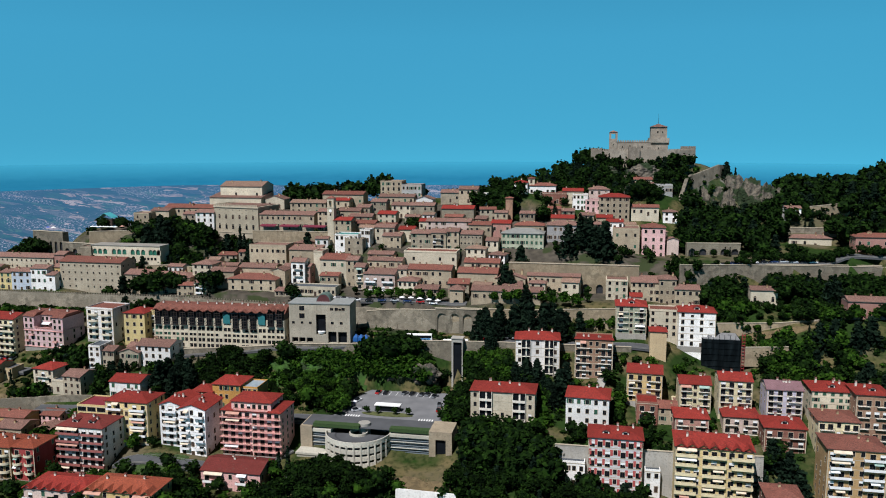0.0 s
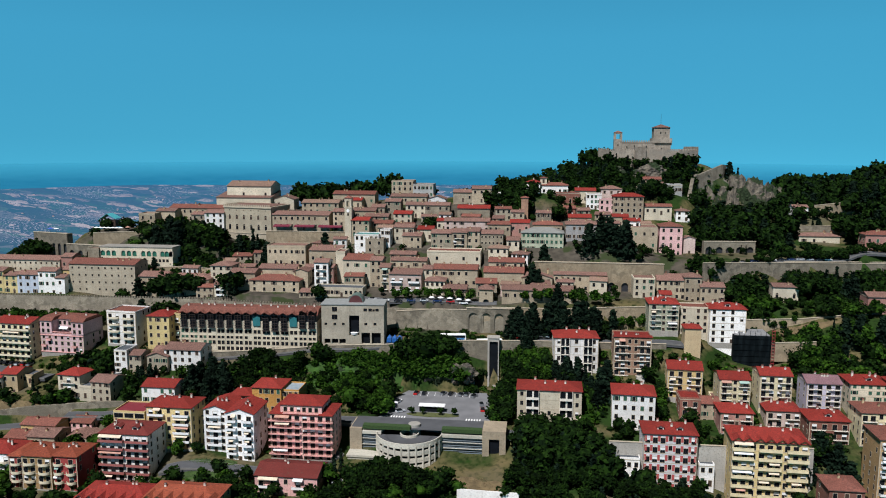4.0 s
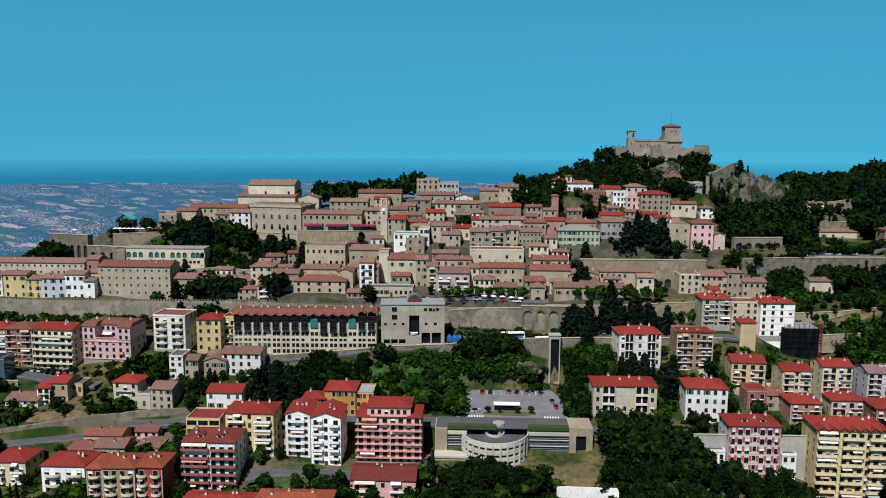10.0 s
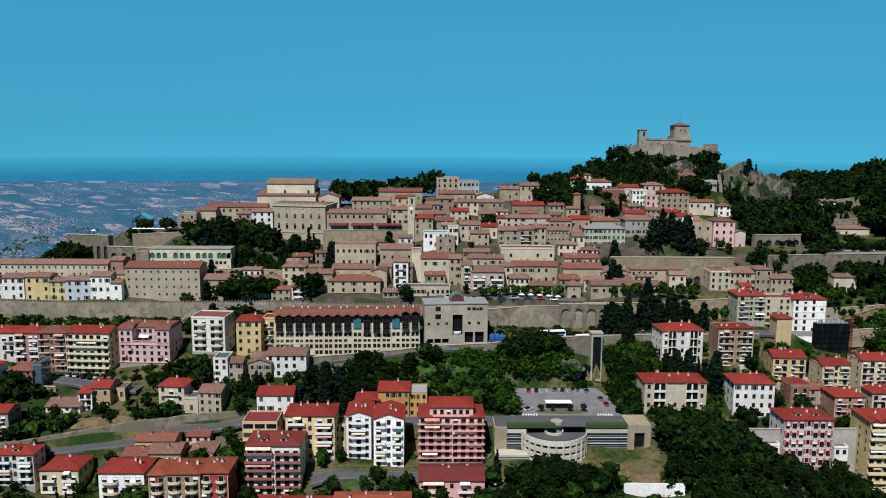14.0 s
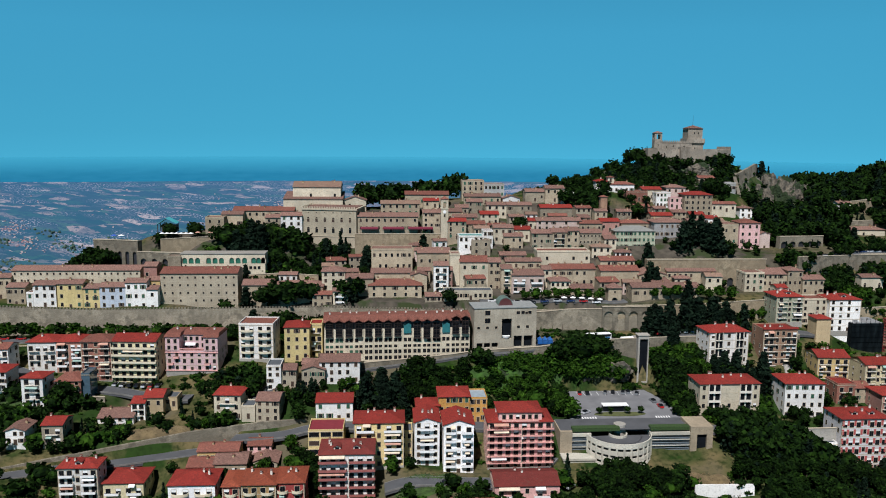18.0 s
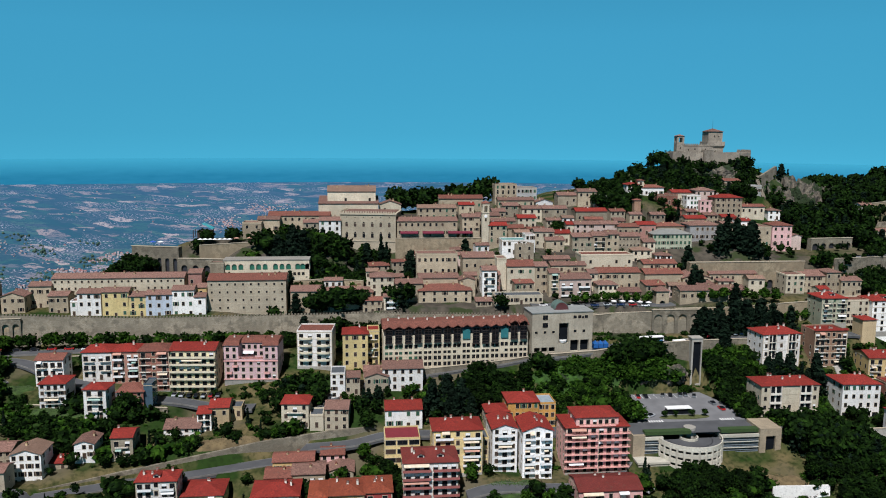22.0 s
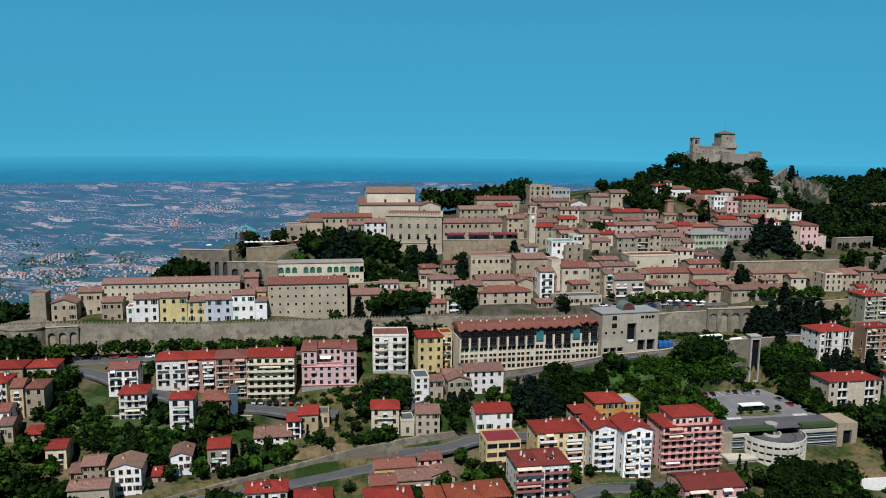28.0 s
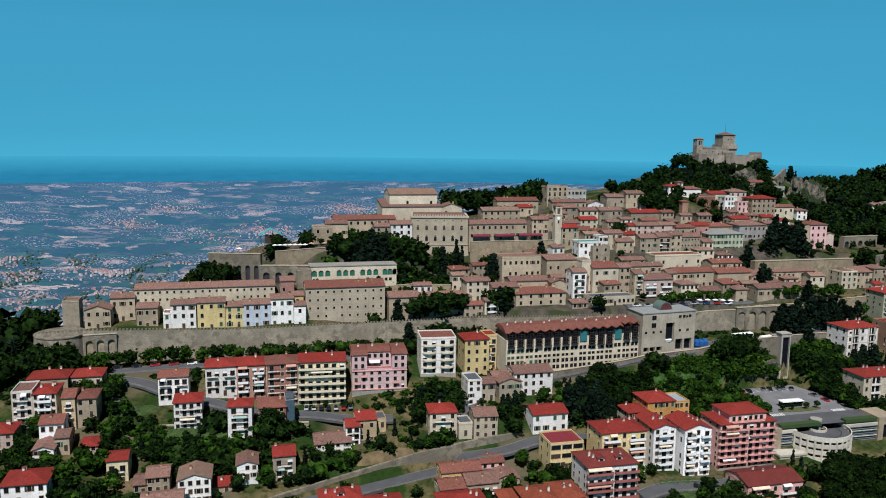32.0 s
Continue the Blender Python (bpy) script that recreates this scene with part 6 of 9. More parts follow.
def scaffold():
    b = thing("scaffolded_building", pose(49.3, 357.3, 108.0), "building wrapped in black netting and scaffolding", "building")
    foot(49.3, 357.3, 16.5, 12, 0, 108)
    net, n, l, bs = nodes_of("black debris netting")
    c = mix_rgb(n, l, noise_fac(n, l, world_pos(n), 0.5, 0.4, 0.7, 4, (1, 1, 0.2)), (0.003, 0.005, 0.006), (0.010, 0.015, 0.017))
    l.new(c, bs.inputs["Base Color"])
    bs.inputs["Roughness"].default_value = 0.9
    bs.inputs["Specular IOR Level"].default_value = 0.05
    k = Kit()
    block(k, 0, 0, -4, 16.4, 13, 15.8)
    part("netting", k, net, b)
    pole = Kit()
    pole.tube((0, 0, -3), 0.09, 0.09, 21, 6)
    pm = pole.mesh("pole", [net])
    for i in range(8):
        part("pole", pm, None, b, "", pose(16.4 * i / 7, -0.2, 0))
    for j in range(6):
        k = Kit()
        block(k, -0.1, -0.28, 1 + j * 2.7, 16.5, -0.14, 1.1 + j * 2.7)
        part("rail", k, net, b)
    k = Kit()
    block(k, 0.5, 0.5, 15.8, 15.9, 12.5, 16.1)
    for i in range(9):
        u, v = rnd.uniform(1, 13), rnd.uniform(1, 9)
        block(k, u, v, 16.1, u + rnd.uniform(0.6, 2.0), v + rnd.uniform(0.5, 1.5), 16.1 + rnd.uniform(0.2, 0.9))
    tagged(part("roof_clutter", k, plain("grey building sheets", (0.22, 0.22, 0.22), 0.8), b, "grey sheets and building material"), kind="stuff")
    k = Kit()
    for u in (0, 1.2):
        block(k, 16.8 + u, 0, -4, 16.95 + u, 0.15, 19)
        block(k, 16.8 + u, 1.2, -4, 16.95 + u, 1.35, 19)
    for j in range(15):
        block(k, 16.8, 0.0, -3 + j * 1.5, 18.1, 1.3, -2.9 + j * 1.5)
    part("hoist", k, plain("red hoist steel", (0.25, 0.03, 0.03), 0.5), b, "red steel hoist mast")


def gate_tower():
    b = thing("gate_tower", pose(-68.7, 374.0, 130.0), "square stone gate tower with an arched passage", "gate")
    foot(-68.7, 374.0, 6.7, 6, 0, 130.0)
    k = Kit()
    arch_bay(k, 0, 6.7, -6, 9.0, 1.9, 4.8, 2.6, 3.0)
    k.face([(0, 6, -6), (0, 0, -6), (0, 0, 9), (0, 6, 9)])
    k.face([(6.7, 0, -6), (6.7, 6, -6), (6.7, 6, 9), (6.7, 0, 9)])
    # passage shade painted as a dark back wall
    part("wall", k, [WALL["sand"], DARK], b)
    k = Kit()
    k.solid([(-0.7, -0.7, 9), (7.4, -0.7, 9), (7.4, 6.7, 9), (-0.7, 6.7, 9)], [(3.2, 2.9, 11.2), (3.5, 2.9, 11.2), (3.5, 3.1, 11.2), (3.2, 3.1, 11.2)])
    part("roof", k, ROOF["old"], b)
    part("window", window_mesh(0.8, 1.1, "none", False), None, b, "", pose(3.3, 0, 6.3))


CRESTSTONE = plaster("crest wall stone", (0.27, 0.235, 0.18), stain=0.9, joints=0.5, mottle=0.9)
long_block()
museum()
lift_tower()
garage()
fortress()
palace()
bell_tower()
gallery()
scaffold()
gate_tower()
wall_run("wall_terrace", "sandstone terrace wall below the palace square", [(-198, 432, 146, 159), (-148, 430, 146, 159.2)], SANDWALL)
wall_run("wall_garden", "rough stone garden wall on the palace hill", [(-304, 428.8, 144, 156.4), (-286, 432, 146, 157), (-262, 438, 147, 157)], SANDWALL)
wall_run("wall_road", "grey stone retaining wall of the upper road", [(43, 400, 132, 150.4), (80, 411.5, 132, 149.4), (122, 422.2, 132, 148.2), (210, 431, 132, 147.5)], WALLSTONE)
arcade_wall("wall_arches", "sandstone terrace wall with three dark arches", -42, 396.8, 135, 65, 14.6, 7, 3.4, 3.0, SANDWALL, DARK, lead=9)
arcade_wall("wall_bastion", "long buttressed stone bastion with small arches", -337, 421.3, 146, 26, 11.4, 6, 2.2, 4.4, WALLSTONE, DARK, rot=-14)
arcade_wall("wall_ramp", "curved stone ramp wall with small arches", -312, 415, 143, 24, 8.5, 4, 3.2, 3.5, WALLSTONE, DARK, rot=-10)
arcade_wall("wall_niches", "grey retaining wall with tall blind niches", -74, 364.6, 119, 25, 12.4, 4, 4.3, 8.0, WALLSTONE, SANDWALL)
wall_run("wall_quay", "long grey retaining wall under the tree-lined terrace", [(-109, 366, 114, 128.4), (-90, 367, 114, 129.8), (-66, 365.0, 114, 130.4)], WALLSTONE)
wall_run("wall_crest", "ruined stone wall climbing the crag", [(46, 470, 148, 163), (52, 494, 154, 174.5), (59.1, 521, 158, 188), (61.5, 523.2, 158, 189.5)], CRESTSTONE, 2.2, coping=False)
wall_run("wall_crest_upper", "tall ruined stone wall on the crest", [(61.6, 523.2, 158, 189), (70, 529, 170, 192), (79.7, 535.5, 172, 195.5), (83, 540, 174, 195)], CRESTSTONE, 1.6, coping=False)
wall_run("wall_gate_terrace", "sandstone terrace wall beside the gate", [(-62, 366.4, 116, 131.6), (-30, 365.4, 116, 132), (0, 371.3, 116, 132.4), (29.5, 373.3, 118, 133.4)], SANDWALL)
wall_run("wall_hotel", "tall grey stone wall behind the roadside house", [(104, 467, 150, 162.4), (124, 469, 150, 162.6), (142, 472, 150, 162.8)], WALLSTONE, 1.0)
wall_run("wall_ridge", "ruined crenellated wall on the wooded ridge", [(122, 494, 160, 172), (134, 492.5, 160, 173.6), (150, 497, 162, 175)], SANDWALL, 1.0)
wall_run("wall_lower_road", "grey concrete retaining wall below the street", [(-12, 283, 80, 99.6), (40, 282.5, 80, 100), (62, 284, 82, 100)], CONC, 1.0)
wall_run("wall_slope_road", "rough stone wall under the museum street", [(-212, 331, 100, 112.6), (-190, 332.5, 102, 114.0), (-167, 333.5, 104, 115.6), (-150, 335, 106, 116.8), (-139, 337, 106, 117.8), (-110, 340, 104, 118.4), (-92, 344, 104, 119.6), (-66, 346.5, 104, 120.2), (-40, 347.5, 106, 120.6), (18, 348, 108, 121.0)], WALLSTONE)
wall_run("wall_park", "low sandstone wall of the hillside park", [(52, 372, 118, 127.5), (85, 377, 118, 128), (118, 384, 118, 130)], SANDWALL)
wall_run("wall_park_lower", "long sandstone wall of the lower park road", [(66, 358, 112, 120.5), (100, 362, 112, 121.5), (150, 370, 112, 124)], SANDWALL)
wall_run("wall_vineyard", "rough stone wall along the lower street", [(-345, 269.5, 80, 90.5), (-322, 275.5, 80, 92.5), (-290, 286, 82, 94.6), (-257, 294.3, 86, 98), (-228, 299.8, 88, 99.7), (-212, 301.5, 90, 99.9)], WALLSTONE, coping=False)
wall_run("wall_bend", "stone retaining wall above the hairpin", [(-384, 352.5, 106, 117), (-352, 352.5, 106, 117.4), (-330, 354, 108, 117.6)], WALLSTONE)

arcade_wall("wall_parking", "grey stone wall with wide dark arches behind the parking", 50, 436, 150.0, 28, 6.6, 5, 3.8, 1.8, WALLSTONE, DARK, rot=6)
wall_run("wall_parapet", "low crenellated parapet along the upper road", [(86, 414.0, 146, 149.5), (122, 423.2, 146, 148.8), (210, 432.2, 146, 148.2)], WALLSTONE, 0.5)
wall_run("wall_terrace_lower", "low rubble terrace wall between gardens", [(-262, 404, 134, 140.5), (-236, 405, 136, 141.5), (-216, 404, 136, 140.5)], SANDWALL, 0.8)
wall_run("wall_meadow", "low white garden wall below the dry meadow", [(-67, 257.2, 84, 89.3), (-56, 256.9, 84, 89.2), (-45, 256.6, 84, 89.2)], WALL["white"], 0.5, coping=False)
wall_run("wall_vineyard_upper", "dry stone wall above the vineyard", [(-352, 318, 100, 107.5), (-325, 316, 100, 107), (-296, 314, 98, 106)], WALLSTONE, 0.6)
wall_run("wall_white", "low white garden wall below the garage", [(-60, 270.5, 76, 80.6), (-37, 271.8, 76, 80.6)], WALL["white"], 0.4, coping=False)


# ---------------------------------------------------------------- lie of the land
# streets, squares and open slopes
for p in (
    *[(x, y, 98.4) for x in (-100, -91, -82, -73, -64, -57) for y in (300, 309, 318, 326, 331.5)], (-112, 299, 99), (-75, 290, 98), (-67, 336, 99.2), (-60, 337, 99.8), (-60, 341, 100), (-63, 339, 100), (-55, 337, 100.5), *[(x, 355, 118.0) for x in range(-380, -234, 9)], *[(x, 362, 118.6) for x in range(-380, -234, 9)], *[(x, y, z) for x in range(-104, 20, 7) for y, z in ((348.5, 119.8), (353, 120.2), (358, 120.5), (362.5, 120.8))],
    (-190, 334.5, 112.3), (-167, 336, 114), (-150, 337.3, 115.6), (-128, 339, 117.6), (-110, 343, 118.6), (-92, 348, 119.8), (-110, 354, 119.8), (-140, 362, 121), (-180, 362, 121), (-215, 358, 118), (-75, 352, 120.3), (-60, 352, 120.5), (-40, 353, 120.5), (-21, 352, 120.5), (5, 352, 121), (21, 352, 121),
    (-98, 338, 108), (-88, 339, 108), (-78, 339, 108), (-68, 340, 108), (-92, 344, 117), (-75, 346, 118), (-110, 334, 107), (-45, 341, 110), (-45, 362, 122), (-20, 362, 123), (5, 364, 124), (25, 366, 124),
    (-160, 320, 103), (-128, 325, 102), (-45, 286, 97), (-25, 286, 97), (-12, 284, 95), (-45, 272, 91), (-22, 268, 89), (-35, 252, 84), (-55, 250, 82), (-60, 262, 85), (-21, 250, 84), (-55, 240, 80), (10, 240, 82), (-60, 220, 78),
    (-250, 276, 94), (-220, 281, 96), (-310, 279, 90),
    (-395, 357, 120), (-352, 357, 120), (-320, 357, 118), (-267, 357, 115), (-373, 326, 110), (-368, 315, 106), (-363, 304, 99),
    (-428, 372, 104), (-440, 345, 98), (-448, 320, 92), (-450, 267, 80), (-480, 350, 78), (-330, 240, 78), (50, 353, 104), (58, 353, 104), (66, 353, 104), (50, 346, 102), (62, 345, 102), (46, 338, 103), (60, 336, 102), (60, 393, 136), (90, 402, 137), (125, 410, 137), (170, 415, 138), (70, 376, 127), (110, 380, 128), (75, 362, 121), (120, 366, 122), (-200, 215, 76), (-100, 215, 76), (0, 200, 76), (90, 220, 80),
):
    site(*p)
for p in (
    (48, 408, 149.8), (80, 418, 149), (110, 427, 148.2), (150, 433, 148), (200, 438, 147.5), (138, 440, 150), (110, 461, 155), (134, 493, 164), (109, 478, 157), (80, 545, 188), (43, 556, 199), (0, 534, 197),
    (64, 500, 157), (60, 480, 154), (84, 490, 156), (82, 512, 160), (104, 512, 160), (70, 460, 152), (90, 450, 151), (32, 512, 186), (160, 512, 176), (135, 530, 170), (214, 500, 184), (192, 470, 166), (120, 518, 166), (150, 555, 174), (200, 545, 184),
    (-237, 502, 168), (-128, 512, 172), (0, 597, 170), (107, 608, 160), (-320, 470, 136), (-300, 492, 128), (-350, 446, 120), (-333, 418, 146), (-358, 424, 122), (-385, 412, 112), (-400, 395, 112), (-420, 400, 96), (-400, 430, 92), (-375, 455, 92), (-340, 490, 100), (-280, 520, 118), (-220, 540, 132), (-450, 400, 78), (-420, 450, 70), (-150, 560, 140),
    (-60, 530, 176), (-25, 505, 182), (20, 530, 196), (-15, 480, 178), (250, 520, 186), (250, 450, 160), (300, 480, 176),
    (-303, 451, 158.2), (-310, 446, 158), (-200, 425, 147), (-160, 425, 147), (-130, 372, 129.4), (-112, 371, 129.6), (-95, 370, 129.9), (-78, 369, 130.3), (-60, 371, 130.8), (-42, 370, 131), (-30, 369, 131.2), (-16, 371, 131.4), (-4, 374, 131.6), (10, 376, 132), (24, 377, 132.6),
):
    site(*p)

DIVIDE_X = (-480, -405, -385, -322, -213, -139, -60, -30, 0, 30, 42, 80, 122, 210, 300)
DIVIDE_Y = (374, 368, 370, 374, 374, 369, 367, 366, 372, 374, 400.5, 411.9, 422.6, 431.4, 433)


def divide(x):
    return np.interp(x, DIVIDE_X, DIVIDE_Y)


FAR_D = (0, 470, 560, 800, 1500, 3000, 3500, 4000, 4500, 4760)
FAR_Z = (78, 76, 40, -20, -195, -445, -322, -165, -44, -40)


def outer(x, y):
    d = np.hypot(x + 165, y)
    return np.interp(d, FAR_D, FAR_Z)


def ground_many(x, y):
    """Ground heights: sites weighted by nearness, kept apart by the line of the town wall; far off the wide country."""
    x, y = np.asarray(x, float), np.asarray(y, float)
    s = np.array(SITES)
    up = s[:, 1] > divide(s[:, 0])
    z = np.empty_like(x)
    here = y > divide(x)
    for side in (True, False):
        q = np.where(here == side)[0]
        t = s[up == side]
        for c in range(0, len(q), 4000):
            i = q[c:c + 4000]
            d2 = (x[i, None] - t[None, :, 0]) ** 2 + (y[i, None] - t[None, :, 1]) ** 2
            w = np.exp(-d2 / (2 * 8.0 ** 2)) + 0.03 * np.exp(-d2 / (2 * 22.0 ** 2)) + 2e-4 * np.exp(-d2 / (2 * 45.0 ** 2))
            e = 1e-5
            z[i] = ((w * t[None, :, 2]).sum(1) + e * outer(x[i], y[i])) / (w.sum(1) + e)
    # the car park is cut level into the slope
    park = (x > -104.5) & (x < -56.5) & (y > 293) & (y < 333.5)
    # the lower street is cut into the foot of the slope
    line = np.interp(x, (-335, -318, -301, -282, -268, -252, -236), (266, 271.8, 278, 283, 286.7, 290.5, 293.4))
    street = (x > -335) & (x < -240) & (np.abs(y - line) < 5)
    z = np.where(street, np.interp(x, (-335, -282, -252, -240), (91, 90.6, 91.2, 92.6)), z)
    lift_foot = (x > -72) & (x < -55) & (y > 333) & (y < 344.5)
    return np.where(lift_foot, np.minimum(z, 99.3), np.where(park, np.minimum(z, 98.7), z))


def ground(x, y):
    return float(ground_many(np.array([x]), np.array([y]))[0])


def roll(d):
    """How far the country heaves at a distance d."""
    return float(np.interp(d, (650, 1600, 3200, 4200), (0, 20, 18, 0)))


def ground_sheet():
    """One sheet from the town to the coast, as rings round the hill."""
    cx, cy, na = -120.0, 330.0, 400
    radii = [2.6 * i for i in range(1, 120)]
    while radii[-1] < 4560:
        radii.append(radii[-1] * 1.035)
    ang = np.linspace(0, 2 * math.pi, na, endpoint=False)
    rr, aa = np.meshgrid(np.array(radii), ang, indexing="ij")
    x, y = (cx + rr * np.cos(aa)).ravel(), (cy + rr * np.sin(aa)).ravel()
    z = ground_many(x, y)
    d = np.hypot(x + 165, y)
    z += np.array([noise.noise(Vector((a / 90, b / 90, 0))) * roll(k) for a, b, k in zip(x, y, d)])
    z += np.array([noise.noise(Vector((a / 5, b / 5, 3))) * 0.25 for a, b in zip(x, y)])
    verts = [(cx, cy, ground(cx, cy))] + list(zip(x.tolist(), y.tolist(), z.tolist()))
    faces = [(0, 1 + i, 1 + (i + 1) % na) for i in range(na)]
    for r in range(len(radii) - 1):
        a, b = 1 + r * na, 1 + (r + 1) * na
        faces += [(a + i, b + i, b + (i + 1) % na, a + (i + 1) % na) for i in range(na)]
    me = bpy.data.meshes.new("ground")
    me.from_pydata(verts, [], faces)
    me.polygons.foreach_set("use_smooth", [True] * len(faces))
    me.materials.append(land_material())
    return tagged(new("ground", me), "green and earthy hillside falling to a patchwork plain", "ground", kind="structure")


def land_material():
    m, n, l, b = nodes_of("hillside and plain")
    p = world_pos(n)
    near = mix_rgb(n, l, noise_fac(n, l, p, 0.06, 0.42, 0.62), (0.020, 0.040, 0.010), (0.12, 0.095, 0.046))
    near = mix_rgb(n, l, noise_fac(n, l, p, 0.5, 0.45, 0.75), near, (0.012, 0.022, 0.007))
    near = mix_rgb(n, l, noise_fac(n, l, p, 0.03, 0.56, 0.66), near, (0.095, 0.082, 0.052))
    # paved and walled ground of the old town
    paved = mix_rgb(n, l, noise_fac(n, l, p, 0.25, 0.35, 0.7), (0.085, 0.073, 0.057), (0.045, 0.04, 0.032))
    paved = mix_rgb(n, l, noise_fac(n, l, p, 0.09, 0.50, 0.58), paved, (0.035, 0.045, 0.02))
    el = n.new("ShaderNodeVectorMath")
    el.operation = "MULTIPLY_ADD"
    el.inputs[1].default_value, el.inputs[2].default_value = (1 / 185, 1 / 62, 0), (140 / 185, -422 / 62, 0)
    l.new(p, el.inputs[0])
    le = n.new("ShaderNodeVectorMath")
    le.operation = "LENGTH"
    l.new(el.outputs[0], le.inputs[0])
    ft = n.new("ShaderNodeMapRange")
    ft.inputs[1].default_value, ft.inputs[2].default_value = 1.06, 0.94
    l.new(le.outputs["Value"], ft.inputs[0])
    near = mix_rgb(n, l, ft.outputs[0], near, paved)
    # fields of the plain
    wp = n.new("ShaderNodeTexNoise")
    wp.inputs["Scale"].default_value = 0.006
    l.new(p, wp.inputs["Vector"])
    am = n.new("ShaderNodeVectorMath")
    am.operation = "MULTIPLY_ADD"
    am.inputs[1].default_value = (60, 60, 0)
    l.new(wp.outputs["Color"], am.inputs[0])
    l.new(p, am.inputs[2])
    mp = n.new("ShaderNodeMapping")
    mp.inputs[2].default_value, mp.inputs[3].default_value = (0, 0, -0.2), (0.36, 1, 0)
    l.new(am.outputs[0], mp.inputs[0])
    vo = n.new("ShaderNodeTexVoronoi")
    vo.inputs["Scale"].default_value = 0.030
    l.new(mp.outputs[0], vo.inputs["Vector"])
    sc = n.new("ShaderNodeSeparateColor")
    l.new(vo.outputs["Color"], sc.inputs[0])
    ramp = n.new("ShaderNodeValToRGB")
    ramp.color_ramp.interpolation = "CONSTANT"
    ramp.color_ramp.elements[0].color = (0.014, 0.05, 0.026, 1)
    ramp.color_ramp.elements[1].position, ramp.color_ramp.elements[1].color = 0.22, (0.028, 0.08, 0.034, 1)
    for pos, c in ((0.42, (0.06, 0.11, 0.05)), (0.56, (0.055, 0.066, 0.055)), (0.66, (0.22, 0.165, 0.135)), (0.76, (0.13, 0.125, 0.105)), (0.85, (0.38, 0.275, 0.22)), (0.94, (0.52, 0.39, 0.32))):
        el = ramp.color_ramp.elements.new(pos)
        el.color = (*c, 1)
    l.new(sc.outputs[0], ramp.inputs[0])
    far = mix_rgb(n, l, noise_fac(n, l, mp.outputs[0], 0.016, 0.50, 0.54), ramp.outputs[0], (0.028, 0.052, 0.034))
    far = mix_rgb(n, l, noise_fac(n, l, mp.outputs[0], 0.08, 0.55, 0.60), far, (0.018, 0.036, 0.026))
    # built-up stretches, as a fine pale speckle
    town = noise_fac(n, l, mp.outputs[0], 0.008, 0.50, 0.56)
    speck = noise_fac(n, l, p, 0.16, 0.56, 0.62, 2, (0.6, 1, 0))
    both = n.new("ShaderNodeMath")
    both.operation = "MULTIPLY"
    l.new(town, both.inputs[0])
    l.new(speck, both.inputs[1])
    far = mix_rgb(n, l, both.outputs[0], far, (0.50, 0.41, 0.42))
    # hedges and lanes: fine dark and pale threads
    far = mix_rgb(n, l, noise_fac(n, l, mp.outputs[0], 0.3, 0.60, 0.63, 2), far, (0.015, 0.034, 0.022))
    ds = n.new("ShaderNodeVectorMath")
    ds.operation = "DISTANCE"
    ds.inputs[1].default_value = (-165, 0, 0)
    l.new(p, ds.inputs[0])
    f1 = n.new("ShaderNodeMapRange")
    f1.inputs[1].default_value, f1.inputs[2].default_value = 560, 800
    l.new(ds.outputs["Value"], f1.inputs[0])
    c = mix_rgb(n, l, f1.outputs[0], near, far)
    # distance haze painted into the base colour: bluer the farther off
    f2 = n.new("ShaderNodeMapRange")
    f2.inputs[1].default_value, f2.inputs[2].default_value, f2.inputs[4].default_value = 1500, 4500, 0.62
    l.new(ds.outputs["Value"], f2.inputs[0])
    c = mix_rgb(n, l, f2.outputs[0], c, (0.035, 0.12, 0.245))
    l.new(c, b.inputs["Base Color"])
    b.inputs["Roughness"].default_value = 1.0
    b.inputs["Specular IOR Level"].default_value = 0.0
    return m


def sea():
    k = Kit()
    n = 180
    for i in range(n):
        a, b = 2 * math.pi * i / n, 2 * math.pi * (i + 1) / n
        k.face([(-165 + r * math.cos(t), r * math.sin(t), z) for r, t, z in ((4280, a, -136), (4760, a, 68), (4760, b, 68), (4280, b, -136))][::-1])
    m, nn, l, b = nodes_of("sea with painted haze")
    c = mix_rgb(nn, l, noise_fac(nn, l, world_pos(nn), 0.01, 0.3, 0.7, 3, (1, 1, 6)), (0.012, 0.125, 0.215), (0.016, 0.14, 0.235))
    # horizon haze painted in: the colour pales toward the sky's tone with height
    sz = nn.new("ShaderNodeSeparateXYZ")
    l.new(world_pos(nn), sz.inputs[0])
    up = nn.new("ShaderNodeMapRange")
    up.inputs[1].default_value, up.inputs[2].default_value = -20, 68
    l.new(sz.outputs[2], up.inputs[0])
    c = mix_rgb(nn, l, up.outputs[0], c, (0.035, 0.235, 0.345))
    l.new(c, b.inputs["Base Color"])
    b.inputs["Roughness"].default_value = 0.9
    b.inputs["Specular IOR Level"].default_value = 0.0
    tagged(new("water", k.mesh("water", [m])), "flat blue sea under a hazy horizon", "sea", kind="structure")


def clear(x, y, gap=0.0):
    for fx, fy, hw, hd, ca, sa in FOOT:
        u, v = (x - fx) * ca + (y - fy) * sa, -(x - fx) * sa + (y - fy) * ca
        if abs(u) < hw + gap and abs(v) < hd + gap:
            return False
    return True


